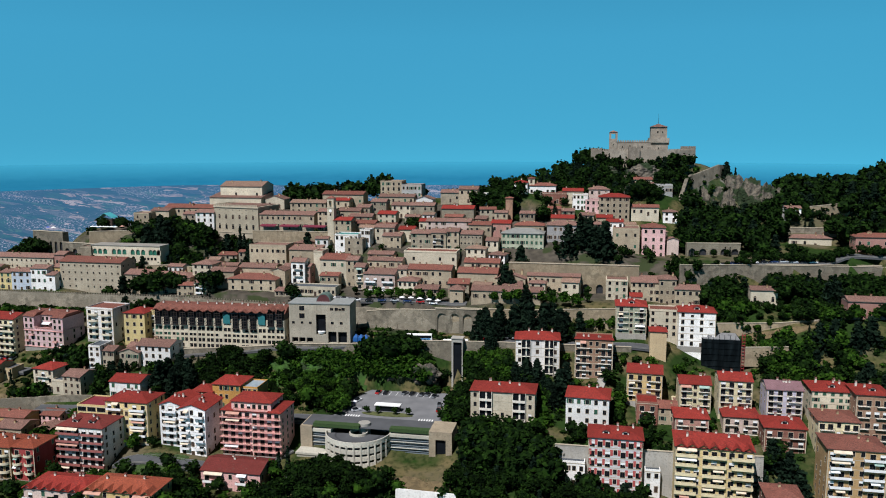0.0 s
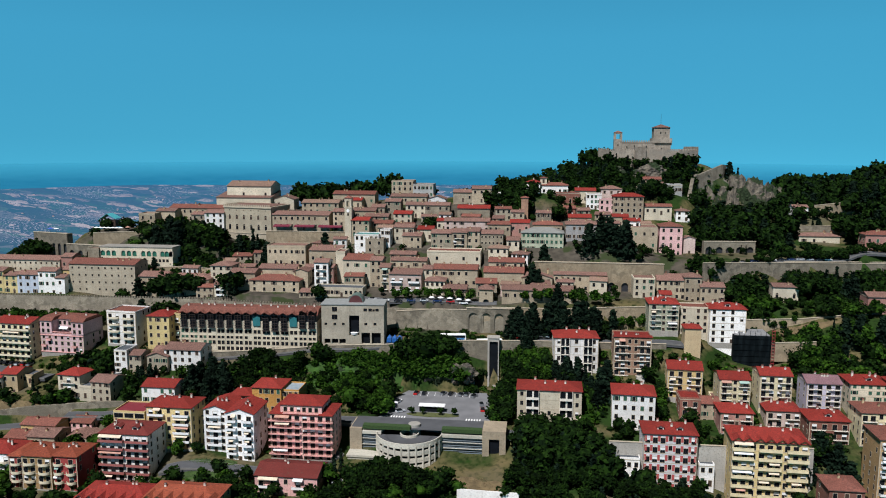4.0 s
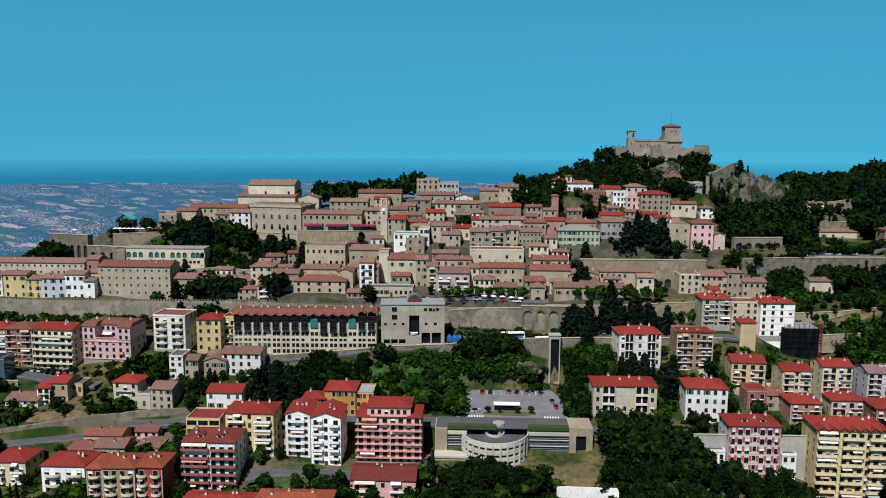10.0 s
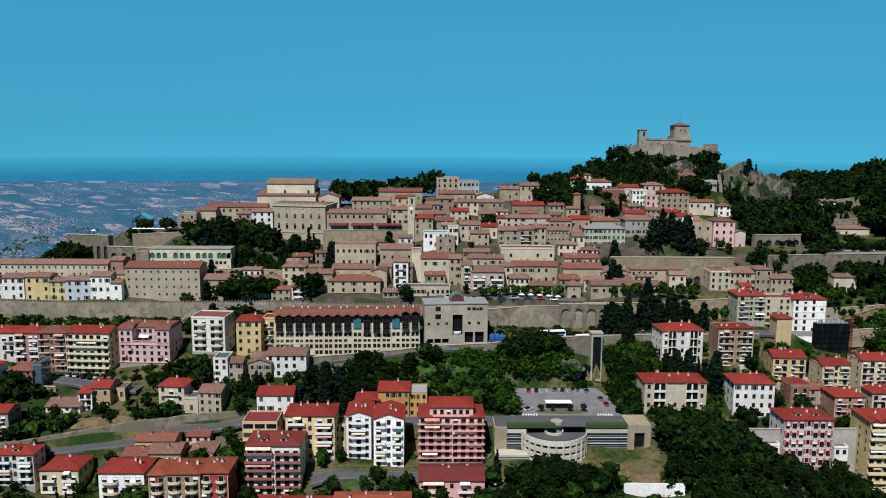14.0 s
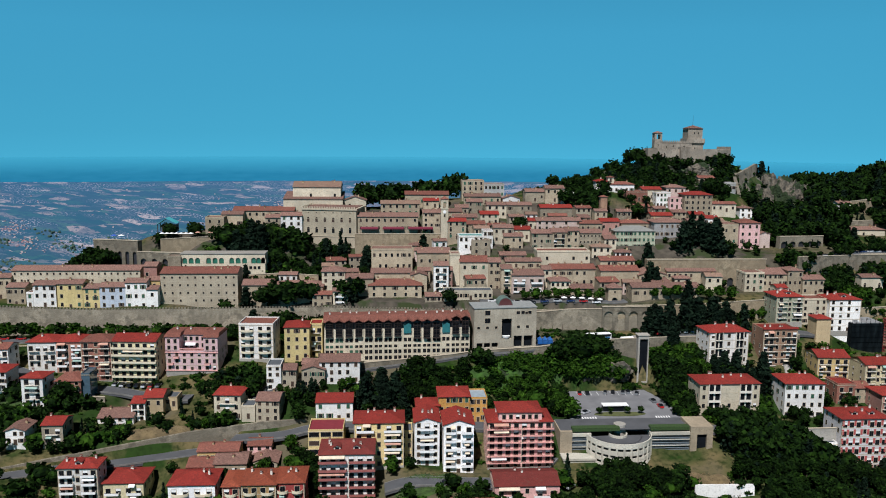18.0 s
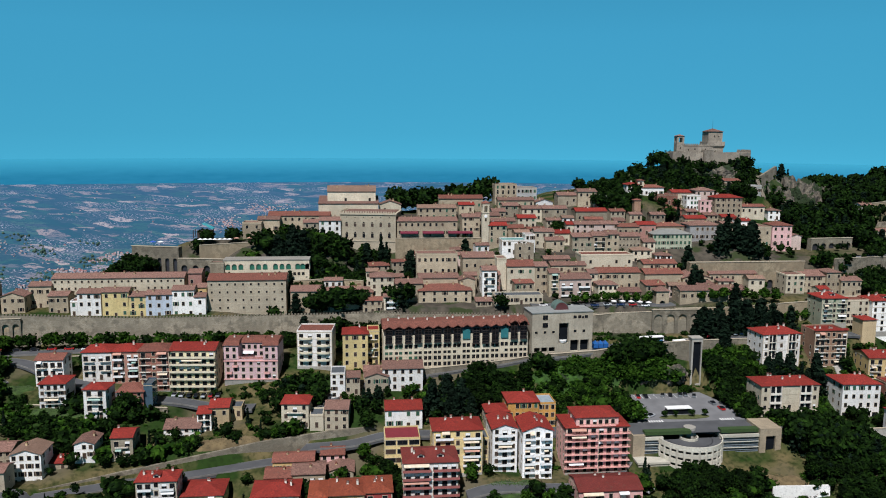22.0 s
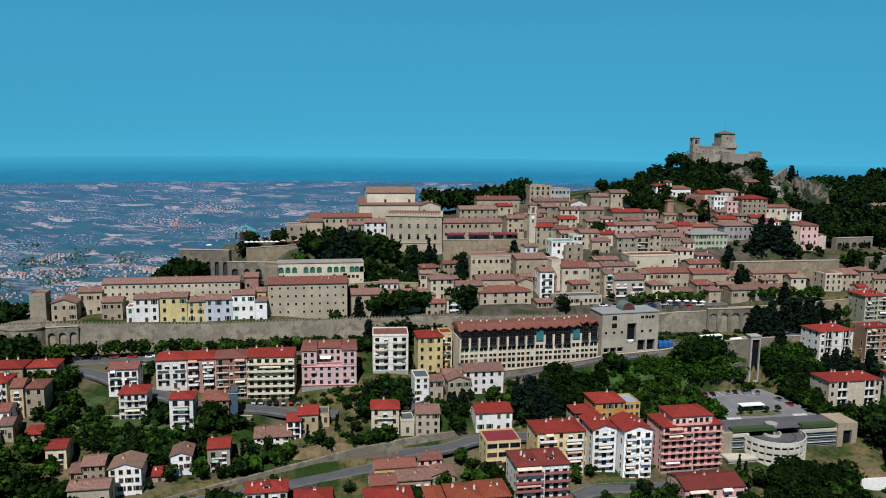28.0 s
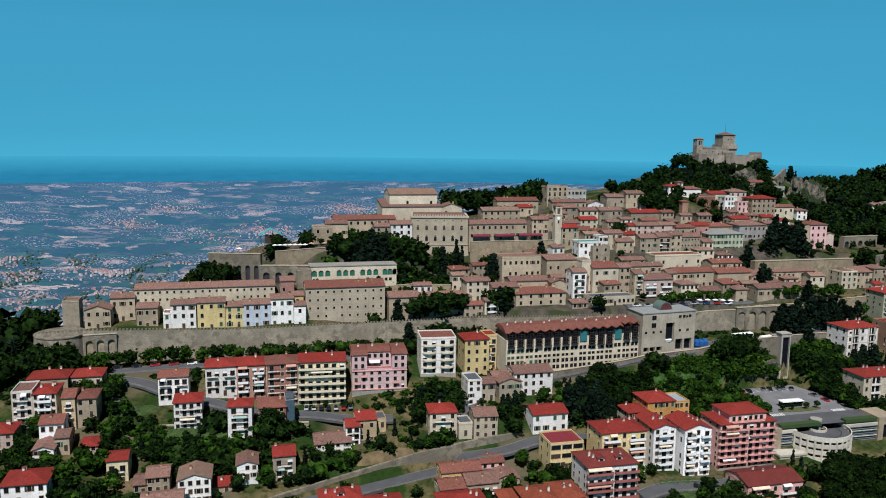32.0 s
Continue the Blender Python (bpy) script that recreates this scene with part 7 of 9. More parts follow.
def fill_old_town():
    """Small stone houses packed between the larger ones of the old town."""
    fr = random.Random(14)
    labels = {"sand": "small sand-coloured stone house with a tiled roof", "sandgrey": "small grey-beige rendered house with a tiled roof", "stone": "small rough stone house with a tiled roof",
              "cream": "small cream plastered house with a tiled roof", "pinkish": "small pinkish plastered house with a tiled roof", "white": "small white plastered house with a tiled roof"}
    made = 0
    for _ in range(6000):
        if made >= 84:
            break
        x, y = fr.uniform(-240, 52), fr.uniform(382, 476)
        if x > 42 or (x > -54 and 399 < y < 440) or (x > -12 and 376 < y < 400) or y > 430 + (x + 240) * 0.17 or (x < -150 and y > 424) or (x < -215 and y > 402):
            continue
        w, d, h = fr.uniform(6.5, 11), fr.uniform(6, 8), fr.uniform(5.6, 9.0)
        rot = fr.uniform(-9, 9)
        if not all(clear(x + u * w, y + v * d, -0.3) for u in (0, 0.5, 1) for v in (0, 0.5, 1)):
            continue
        z = float(min(ground_many([x, x + w / 2, x + w], [y, y, y])))
        wall = fr.choice(("sand", "sand", "sandgrey", "stone", "cream", "pinkish", "white"))
        house(labels[wall], x, y, z - 0.4, w, d, h, fr.choice(("gable", "gable", "hip", "shed")), fr.choice(("old", "old", "redold", "pale")), wall, 2, 3 if w > 8.5 else 2, "noside", rot)
        made += 1


fill_old_town()
ground_sheet()
sea()


def town_wall():
    """The outer wall along the edge of the old town, with merlons."""
    base = thing("wall_town", pose(0, 0, 0), "long weathered stone town wall with merlons", "wall", kind="structure")
    xs = np.arange(-404, -48, 3.0)
    k, c = Kit(), Kit()
    for a, b in zip(xs, xs[1:]):
        ya, yb = divide(a) - 0.4, divide(b) - 0.4
        gl = min(ground(a, ya - 3), ground(b, yb - 3)) - 3
        za, zb = top_of_wall(a), top_of_wall(b)
        k.solid([(a, ya - 2.2, gl), (b, yb - 2.2, gl), (b, yb + 1, gl), (a, ya + 1, gl)], [(a, ya - 0.6, za), (b, yb - 0.6, zb), (b, yb + 0.6, zb), (a, ya + 0.6, za)])
        if a < -130:
            for u in (0.05, 0.55):
                x0, y0, z0 = a + (b - a) * u, ya + (yb - ya) * u, za + (zb - za) * u
                c.box((x0, y0 - 0.55, z0 - 0.05), (x0 + 0.85, y0 - 0.1, z0 + 0.9))
    part("masonry", k.mesh("masonry", [WALLSTONE], weld=True), None, base)
    tagged(part("merlons", c, WALLSTONE, base), kind="stuff")


def top_of_wall(x):
    return float(np.interp(x, (-405, -385, -322, -213, -139, -60), (133, 133, 129.5, 130, 129.2, 130.4)))


town_wall()


# ---------------------------------------------------------------- trees
def crown_mesh(seed, rx, rz, n, card, mat, shape):
    """Clumps of small leaf faces spread through an uneven crown, with a dark core."""
    r = random.Random(seed)
    k = Kit()
    lobes = [(r.uniform(-0.5, 0.5), r.uniform(-0.5, 0.5), r.uniform(-0.35, 0.6), r.uniform(0.45, 0.7)) for _ in range(7)]
    for _ in range(n):
        if shape == "round":
            lx, ly, lz, lr = r.choice(lobes)
            v = Vector((r.gauss(0, 1), r.gauss(0, 1), r.gauss(0, 1))).normalized() * lr * r.uniform(0.75, 1.05)
            p = Vector(((lx + v.x) * rx, (ly + v.y) * rx, (lz + v.z) * rz))
        elif shape == "spire":
            t = r.random() ** 1.4
            q = (1 - t) * r.uniform(0.6, 1.0) * rx
            a = r.uniform(0, 2 * math.pi)
            p = Vector((q * math.cos(a), q * math.sin(a), (t * 2 - 1) * rz))
        else:
            tier = r.randrange(6)
            t = tier / 6
            q = (1 - t * 0.92) * math.sqrt(r.random()) * rx
            a = r.uniform(0, 2 * math.pi) 
            p = Vector((q * math.cos(a), q * math.sin(a), (t * 2 - 1) * rz + r.uniform(-0.12, 0.12) * rz - q / rx * 0.25 * rz))
        for _ in range(2):
            s = card * r.uniform(0.5, 1.1)
            u = Vector((r.gauss(0, 1), r.gauss(0, 1), r.gauss(0, 0.7))).normalized()
            w = u.cross(Vector((r.gauss(0, 1), r.gauss(0, 1), r.gauss(0, 1)))).normalized()
            c = p + Vector((r.uniform(-0.4, 0.4), r.uniform(-0.4, 0.4), r.uniform(-0.3, 0.3))) * card
            k.face([c + u * s, c + w * s * 0.8, c - u * s * 0.9, c - w * s * 0.7])
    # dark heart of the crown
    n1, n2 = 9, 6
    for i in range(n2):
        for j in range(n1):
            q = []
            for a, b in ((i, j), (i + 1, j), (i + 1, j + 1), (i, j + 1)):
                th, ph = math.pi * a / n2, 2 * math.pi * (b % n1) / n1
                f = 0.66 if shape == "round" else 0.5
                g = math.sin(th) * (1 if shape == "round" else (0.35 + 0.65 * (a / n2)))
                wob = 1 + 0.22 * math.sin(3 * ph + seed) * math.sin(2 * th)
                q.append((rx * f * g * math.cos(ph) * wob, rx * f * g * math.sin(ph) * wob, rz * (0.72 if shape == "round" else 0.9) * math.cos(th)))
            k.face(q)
    return k.mesh("crown", [mat])


def trunk_mesh(h, r):
    k = Kit()
    k.tube((0, 0, -1.0), r * 1.3, r * 0.75, h + 1.0, 7)
    for a in (0.4, 2.4, 4.4):
        c, s = math.cos(a), math.sin(a)
        k.solid([(r * 0.5 * c - 0.1, r * 0.5 * s - 0.1, h * 0.8), (r * 0.5 * c + 0.1, r * 0.5 * s - 0.1, h * 0.8), (r * 0.5 * c + 0.1, r * 0.5 * s + 0.1, h * 0.8)],
                [(1.3 * c - 0.05, 1.3 * s - 0.05, h + 1.4), (1.3 * c + 0.05, 1.3 * s - 0.05, h + 1.4), (1.3 * c, 1.3 * s + 0.05, h + 1.4)])
    return k.mesh("trunk", [BARK])


TREES = {"broad": [], "bright": [], "spire": [], "cedar": [], "bush": [], "shrub": []}
LIGHT = {k: [] for k in TREES}
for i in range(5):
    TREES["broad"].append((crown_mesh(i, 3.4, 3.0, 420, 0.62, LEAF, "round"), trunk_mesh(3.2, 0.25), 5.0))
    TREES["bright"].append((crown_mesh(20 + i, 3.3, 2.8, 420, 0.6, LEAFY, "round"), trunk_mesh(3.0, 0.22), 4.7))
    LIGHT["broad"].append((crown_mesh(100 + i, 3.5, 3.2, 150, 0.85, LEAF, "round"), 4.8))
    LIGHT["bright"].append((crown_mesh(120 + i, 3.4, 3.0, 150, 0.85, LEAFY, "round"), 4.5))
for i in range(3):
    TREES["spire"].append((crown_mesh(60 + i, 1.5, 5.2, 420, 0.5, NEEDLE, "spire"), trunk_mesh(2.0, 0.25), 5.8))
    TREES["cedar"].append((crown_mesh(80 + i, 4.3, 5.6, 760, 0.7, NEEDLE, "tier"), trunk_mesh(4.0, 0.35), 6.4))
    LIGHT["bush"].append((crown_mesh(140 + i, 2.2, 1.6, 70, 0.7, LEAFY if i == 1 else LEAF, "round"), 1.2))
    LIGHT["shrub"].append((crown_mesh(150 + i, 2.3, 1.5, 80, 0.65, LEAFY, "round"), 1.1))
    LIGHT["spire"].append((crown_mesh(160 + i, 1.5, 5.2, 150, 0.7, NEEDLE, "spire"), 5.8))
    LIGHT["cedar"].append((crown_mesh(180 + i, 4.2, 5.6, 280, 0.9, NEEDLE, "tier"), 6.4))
KIND_OF = {"broad": "leafy broad-crowned tree on the hillside", "bright": "bright green leafy young tree", "spire": "slender dark green cypress tree",
           "cedar": "dark spreading cedar with tiered boughs"}
HIGH = {"broad": 8.2, "bright": 7.7, "bush": 3.0, "shrub": 2.9, "spire": 11.0, "cedar": 11.6}
trng = random.Random(11)
WOODS, COUNT = [], [0]
STREETS = (((-352, -335, -318, -301, -282, -268, -252, -232, -211, -196, -160), (262, 266, 271.8, 278, 283, 286.7, 290.5, 294, 296, 296, 296)), ((-160, -100, -49, 34, 62), (296, 294.5, 291, 289, 290)),
           ((-236, -218, -190, -150, -128, -110, -92, -42, 30), (316, 329, 334.6, 337.4, 339.4, 343.5, 348.5, 352, 352)), ((-388, -350, -320, -270), (356, 358, 362, 362)),
           ((-376, -340, -318, -262), (346, 334, 323, 318)), ((-180, -150, -128, -116), (262, 263, 266, 280)),
           ((-345, -322, -290, -257, -228), (269.5, 275, 285, 293.5, 299)))
# x0, x1, y0, y1 and the tallest growth there
OPEN_GROUND = ((-8, 30, 277, 291, 3.5), (-70, -42, 238, 257.5, 3), (-71, -54, 326, 343.2, 3), (46, 84, 404, 437, 5), (96, 134, 430, 459, 3), (132, 160, 430, 440, 6), (112, 152, 470, 494, 6), (40, 74, 322, 357, 3.4), (70, 92, 374, 395, 5), (10, 47, 372, 392, 4), (28, 92, 296, 322, 3))


def tree(kind, x, y, h, z=None):
    """A tree of its own near the foot of the hill; the crowded rest goes into the woods."""
    if y < 352 and any(abs(y - np.interp(x, xs, ys)) < 3.6 and xs[0] < x < xs[-1] for xs, ys in STREETS):
        return
    for x0, x1, y0, y1, most in OPEN_GROUND:
        if x0 < x < x1 and y0 < y < y1 and h > most:
            if most < 5:
                return
            h = most * trng.uniform(0.7, 1.0)
    s = h / HIGH[kind]
    z = ground(x, y) if z is None else z
    m = pose(x, y, z, 0, 0, trng.uniform(0, 360)) @ Matrix.Diagonal((s * trng.uniform(0.9, 1.2), s * trng.uniform(0.9, 1.2), s, 1))
    if kind in ("bush", "shrub") or y > 372 or COUNT[0] >= 300:
        crown, zc = trng.choice(LIGHT[kind])
        WOODS.append((crown, m @ pose(0, 0, zc)))
        return
    COUNT[0] += 1
    crown, trunk, zc = trng.choice(TREES[kind])
    t = thing("tree", m, KIND_OF[kind], "tree", "trees of the hillside")
    part("trunk", trunk, None, t)
    part("crown", crown, None, t, "", pose(0, 0, zc))


def plant_woods():
    """All crowns past counting, joined by kind of leaf."""
    for mat, name, label in ((LEAF, "woods", "dense dark green broadleaf woods on the hill"), (LEAFY, "undergrowth", "bright green shrubs and undergrowth on the slopes"), (NEEDLE, "conifers", "dark conifers among the upper woods")):
        vs, fs, k = [], [], 0
        for crown, m in WOODS:
            if crown.materials[0] != mat:
                continue
            key = ("arr", crown.name)
            if key not in SHARED:
                v = np.empty(len(crown.vertices) * 3)
                crown.vertices.foreach_get("co", v)
                f = np.empty(len(crown.loops), dtype=np.int32)
                crown.loops.foreach_get("vertex_index", f)
                SHARED[key] = (v.reshape(-1, 3), f)
            v, f = SHARED[key]
            mm = np.array(m)
            vs.append(v @ mm[:3, :3].T + mm[:3, 3])
            fs.append(f + k)
            k += len(v)
        if not vs:
            continue
        v, f = np.concatenate(vs), np.concatenate(fs)
        me = bpy.data.meshes.new(name)
        me.vertices.add(len(v))
        me.vertices.foreach_set("co", v.ravel())
        me.loops.add(len(f))
        me.loops.foreach_set("vertex_index", f)
        me.polygons.add(len(f) // 4)
        me.polygons.foreach_set("loop_start", np.arange(0, len(f), 4, dtype=np.int32))
        me.materials.append(mat)
        me.update(calc_edges=True)
        tagged(new(name, me), label, "woods", kind="stuff")


def grove(x0, y0, x1, y1, n, h0, h1, kinds, gap=0.5):
    """n trees strewn over a strip of ground, clear of the buildings."""
    kinds = kinds.split()
    pts = []
    for _ in range(n * 6):
        if len(pts) == n:
            break
        x, y = trng.uniform(min(x0, x1), max(x0, x1)), trng.uniform(min(y0, y1), max(y0, y1))
        if clear(x, y, gap):
            pts.append((x, y))
    if pts:
        zs = ground_many([p[0] for p in pts], [p[1] for p in pts])
        for (x, y), z in zip(pts, zs):
            tree(trng.choice(kinds), x, y, trng.uniform(h0, h1), float(z))




# slopes below the upper road
grove(-171, 311, -146, 327, 26, 6, 9, "broad")
grove(-146, 311, -108, 326, 26, 3, 5, "bright broad")
grove(-141, 330, -97, 339, 50, 2, 3.4, "shrub")
grove(-191, 303, -168, 316, 8, 11, 15, "cedar")
grove(-174, 322, -150, 333, 10, 5, 7, "broad")
grove(-57, 300, -46, 328, 12, 6, 9, "broad")
grove(-46, 322, -34, 334, 5, 5, 7, "broad")
grove(-33, 316, -12, 331, 12, 8, 12, "cedar spire")
grove(-68, 303, -54, 322, 12, 6, 8, "bright broad")
grove(-110, 301, -99, 311, 7, 5, 7, "bright broad")
# park at the foot
grove(-50, 262, -14, 277, 42, 7, 8.4, "broad")
grove(-104, 252, -84, 264, 14, 7, 9, "broad")
grove(-44, 245, -18, 267, 26, 5, 8, "broad")
grove(-15, 254, 20, 269, 30, 5, 8, "broad")
grove(-112, 233, -79, 258, 36, 6, 9, "broad")
grove(-153, 229, -141, 252, 9, 6, 8, "broad")
grove(-209, 261, -201, 279, 6, 6, 9, "broad")
# cedars by the retaining wall
grove(-52, 343, -11, 367, 18, 11, 15, "cedar")
grove(-35, 356, 3, 365, 14, 6, 8, "broad")

grove(-184, 366, -143, 370, 14, 6, 8, "broad")
# right-hand woods
grove(56, 326, 114, 368, 80, 6, 10, "broad bright")
grove(95, 336, 122, 363, 10, 11, 15, "cedar")
grove(32, 390, 61, 405, 14, 7, 10, "broad")
grove(62, 393, 118, 414, 50, 8, 12, "broad")
grove(99, 393, 117, 411, 5, 13, 16, "spire cedar")
grove(72, 422, 142, 431, 30, 4, 6, "broad")
grove(119, 395, 150, 418, 26, 7, 11, "broad")
grove(48, 429, 116, 469, 95, 7, 10, "broad broad spire")
grove(119, 432, 205, 533, 190, 8, 12, "broad broad broad cedar")
grove(140, 501, 222, 539, 80, 8, 13, "broad broad spire")
# castle hill
grove(-7, 499, 72, 523, 100, 5, 9, "broad broad spire")
grove(-41, 497, -2, 529, 50, 6, 10, "broad")
grove(-73, 465, -42, 501, 50, 8, 11, "broad")
grove(47, 512, 61, 533, 16, 5, 8, "spire broad")
grove(-1, 523, 48, 533, 40, 5, 8, "broad")
grove(84, 531, 90, 538, 3, 7, 9, "spire")
# ridge of the old town
grove(-197, 485, -156, 497, 22, 11, 16, "broad broad spire")
grove(-157, 493, -133, 501, 8, 13, 17, "broad")
grove(-127, 497, -103, 506, 8, 6, 8, "broad")
grove(-92, 493, -77, 501, 6, 7, 9, "broad")
grove(-105, 442, -92, 448, 5, 7, 9, "broad")
grove(-34, 459, -22, 465, 7, 7, 11, "spire broad")
grove(-10, 422, 7, 431, 5, 15, 19, "cedar")
grove(-38, 405, -32, 412, 2, 13, 15, "cedar")
grove(42, 403, 50, 410, 5, 9, 11, "broad")
grove(2, 425, 40, 433, 6, 5, 7, "broad")
# palace gardens
grove(-266, 419, -244, 431, 7, 12, 17, "cedar")
grove(-221, 414, -211, 420, 2, 11, 13, "spire")
grove(-191, 405, -183, 414, 2, 13, 16, "cedar")
grove(-228, 407, -201, 420, 26, 5, 8, "broad")
grove(-244, 401, -226, 436, 34, 5, 8, "broad broad bush")
grove(-262, 408, -240, 438, 16, 5, 8, "broad")
grove(-232, 424, -200, 443, 22, 4, 7, "broad bush", -1.0)
grove(-262, 398, -218, 403, 14, 4, 6, "broad", 0.0)
grove(-354, 410, -323, 427, 26, 7, 10, "broad")
grove(-310, 435, -302, 442, 3, 8, 10, "broad")
grove(-289, 435, -283, 439, 2, 8, 10, "broad")
grove(-240, 367, -210, 375, 14, 10, 13, "broad")
grove(-202, 367, -191, 375, 4, 11, 13, "broad")
grove(-248, 370, -244, 375, 2, 12, 14, "cedar")
grove(-162, 373, -155, 378, 3, 6, 8, "broad")
# thick wood beside the garage, trees round the car park and above the lift
grove(-49, 267, -10, 286, 46, 10, 13.5, "broad broad broad cedar")
grove(-101, 334.5, -74, 337, 9, 4, 6, "broad bright")
grove(-90, 340, -66, 345, 12, 7, 10, "broad")
grove(-56, 331, -49, 341, 6, 7, 9, "broad")
# avenue under the town wall
grove(-390, 352, -379, 361, 3, 8, 10, "bright")
grove(-271, 356, -208, 365, 16, 5, 8, "broad")
grove(-416, 348, -390, 368, 22, 9, 13, "broad")
# lower left
grove(-252, 316, -231, 326, 18, 8, 11, "broad cedar")
grove(-252, 286, -232, 301, 22, 4, 7, "broad bush")
grove(-273, 286, -248, 303, 22, 3, 6, "bush bright")
grove(-304, 273, -270, 299, 20, 4, 7, "broad bush")
grove(-368, 305, -344, 322, 46, 1.8, 3, "bush")
grove(-355, 290, -322, 307, 50, 2, 5, "bush broad")
grove(-398, 279, -363, 341, 40, 5, 8, "broad bright")
grove(-340, 275, -305, 320, 34, 3, 7, "broad bush")
grove(-314, 307, -310, 320, 4, 8, 10, "broad")
grove(-379, 252, -340, 279, 30, 4, 7, "broad bush")
grove(-254, 252, -200, 279, 16, 4, 7, "broad bush")
# ---------------------------------------------------------------- rocks
def rock_material():
    """Fissured limestone with scrub in its cracks."""
    m, n, l, b = nodes_of("bare limestone")
    p = world_pos(n)
    c = mix_rgb(n, l, noise_fac(n, l, p, 0.35, 0.35, 0.65, 6, (1, 1, 0.5)), (0.035, 0.032, 0.026), (0.17, 0.142, 0.105))
    c = mix_rgb(n, l, noise_fac(n, l, p, 0.12, 0.48, 0.53), c, (0.016, 0.030, 0.008))
    l.new(c, b.inputs["Base Color"])
    b.inputs["Roughness"].default_value = 1.0
    add_bump(n, l, b, noise_fac(n, l, p, 0.8, 0.3, 0.7, 6), 0.8, 0.5)
    return m


ROCK = rock_material()


def rock(x, y, z, sx, sy, sz, seed, label="rugged grey limestone crag on the slope"):
    bm = bmesh.new()
    bmesh.ops.create_icosphere(bm, subdivisions=4, radius=1.0)
    for v in bm.verts:
        p = v.co * 1.6 + Vector((seed * 7.1, 0, 0))
        f = 1 + 0.35 * noise.noise(p) + 0.22 * noise.noise(p * 2.7) + 0.12 * noise.noise(p * 5.1)
        v.co = Vector((v.co.x * sx, v.co.y * sy, v.co.z * sz)) * f
    me = bpy.data.meshes.new("rock")
    bm.to_mesh(me)
    bm.free()
    me.materials.append(ROCK)
    ob = tagged(new("rock", me), label, "rock", "crags of the hill")
    ob.location = (x, y, z)


for i, r in enumerate(((61, 523, 164, 6, 4, 14), (69, 526, 166, 6, 4, 13), (78, 530, 167, 7, 4, 15), (88, 533, 171, 7, 5, 17), (97, 532, 170, 8, 5, 16),
                       (106, 533, 168, 7, 5, 15), (115, 536, 168, 8, 6, 13), (124, 538, 168, 8, 5, 12), (66, 519, 160, 5, 4, 11), (84, 524, 164, 5, 4, 13), (74, 522, 160, 4, 4, 14), (101, 525, 162, 5, 4, 11), (55, 513, 164, 4, 5, 10),
                       (24, 494, 180, 6, 4, 5), (14, 492, 178, 5, 4, 4), (30, 514, 190, 9, 5, 6), (8, 520, 190, 8, 5, 5), (52, 530, 190, 9, 5, 6), (20, 506, 184, 5, 3, 5),
                       (-79, 336.5, 106, 6, 3, 5.5), (-86, 336, 105, 5, 3, 4.5), (-72, 337.5, 107, 5, 3, 4.5), (-128, 330, 107, 4, 3, 4), (-150, 330, 106, 6, 3, 4))):
    rock(*r, i)
for i in range(14):
    rx = -322 + i * 7.5
    rock(rx, float(divide(rx)) - 3.2, 116.8 + (i * 7 % 5) * 0.35, 4.6, 1.8, 3.2 + (i * 5 % 4) * 0.5, 40 + i, "low pale rock outcrop under the town wall")


# ---------------------------------------------------------------- roads and cars
KERB = plain("weathered kerb stone", (0.17, 0.165, 0.155), 0.9, 0, 0.4, 0.5)


def road(name, label, pts, width, mat, lines=True):
    """A strip laid on the ground along a smoothed line."""
    fine = []
    for a, b in zip(pts, pts[1:]):
        n = max(2, int(math.dist(a, b) / 3))
        fine += [(a[0] + (b[0] - a[0]) * i / n, a[1] + (b[1] - a[1]) * i / n) for i in range(n)]
    fine.append(pts[-1])
    for _ in range(4):
        fine = [fine[0]] + [((p[0] + 2 * q[0] + r[0]) / 4, (p[1] + 2 * q[1] + r[1]) / 4) for p, q, r in zip(fine, fine[1:], fine[2:])] + [fine[-1]]
    xs, ys = np.array([p[0] for p in fine]), np.array([p[1] for p in fine])
    tx, ty = np.gradient(xs), np.gradient(ys)
    ln = np.hypot(tx, ty)
    nx, ny = -ty / ln, tx / ln
    cz = np.maximum.reduce([ground_many(xs + nx * s, ys + ny * s) for s in (-width / 2, 0, width / 2)]) + 0.35
    k = Kit()
    e = width / 2
    for i in range(len(fine) - 1):
        lo = [(xs[j] + nx[j] * s, ys[j] + ny[j] * s, cz[j] - 1.5) for j, s in ((i, -e), (i + 1, -e), (i + 1, e), (i, e))]
        hi = [(x, y, z + 1.5) for x, y, z in lo]
        k.solid([lo[0], lo[3], lo[2], lo[1]][::-1], [hi[0], hi[3], hi[2], hi[1]][::-1])
    b = thing(name, pose(0, 0, 0), label, "road", kind="structure")
    part("carriageway", k, mat, b)
    c = Kit()
    for i in range(len(fine) - 1):
        for s in (-e, e):
            lo = [(xs[j] + nx[j] * (s + u), ys[j] + ny[j] * (s + u), cz[j] - 0.6) for j, u in ((i, -0.1), (i + 1, -0.1), (i + 1, 0.1), (i, 0.1))]
            c.solid(lo, [(x, y, z + 0.74) for x, y, z in lo])
    part("kerb", c, KERB, b)


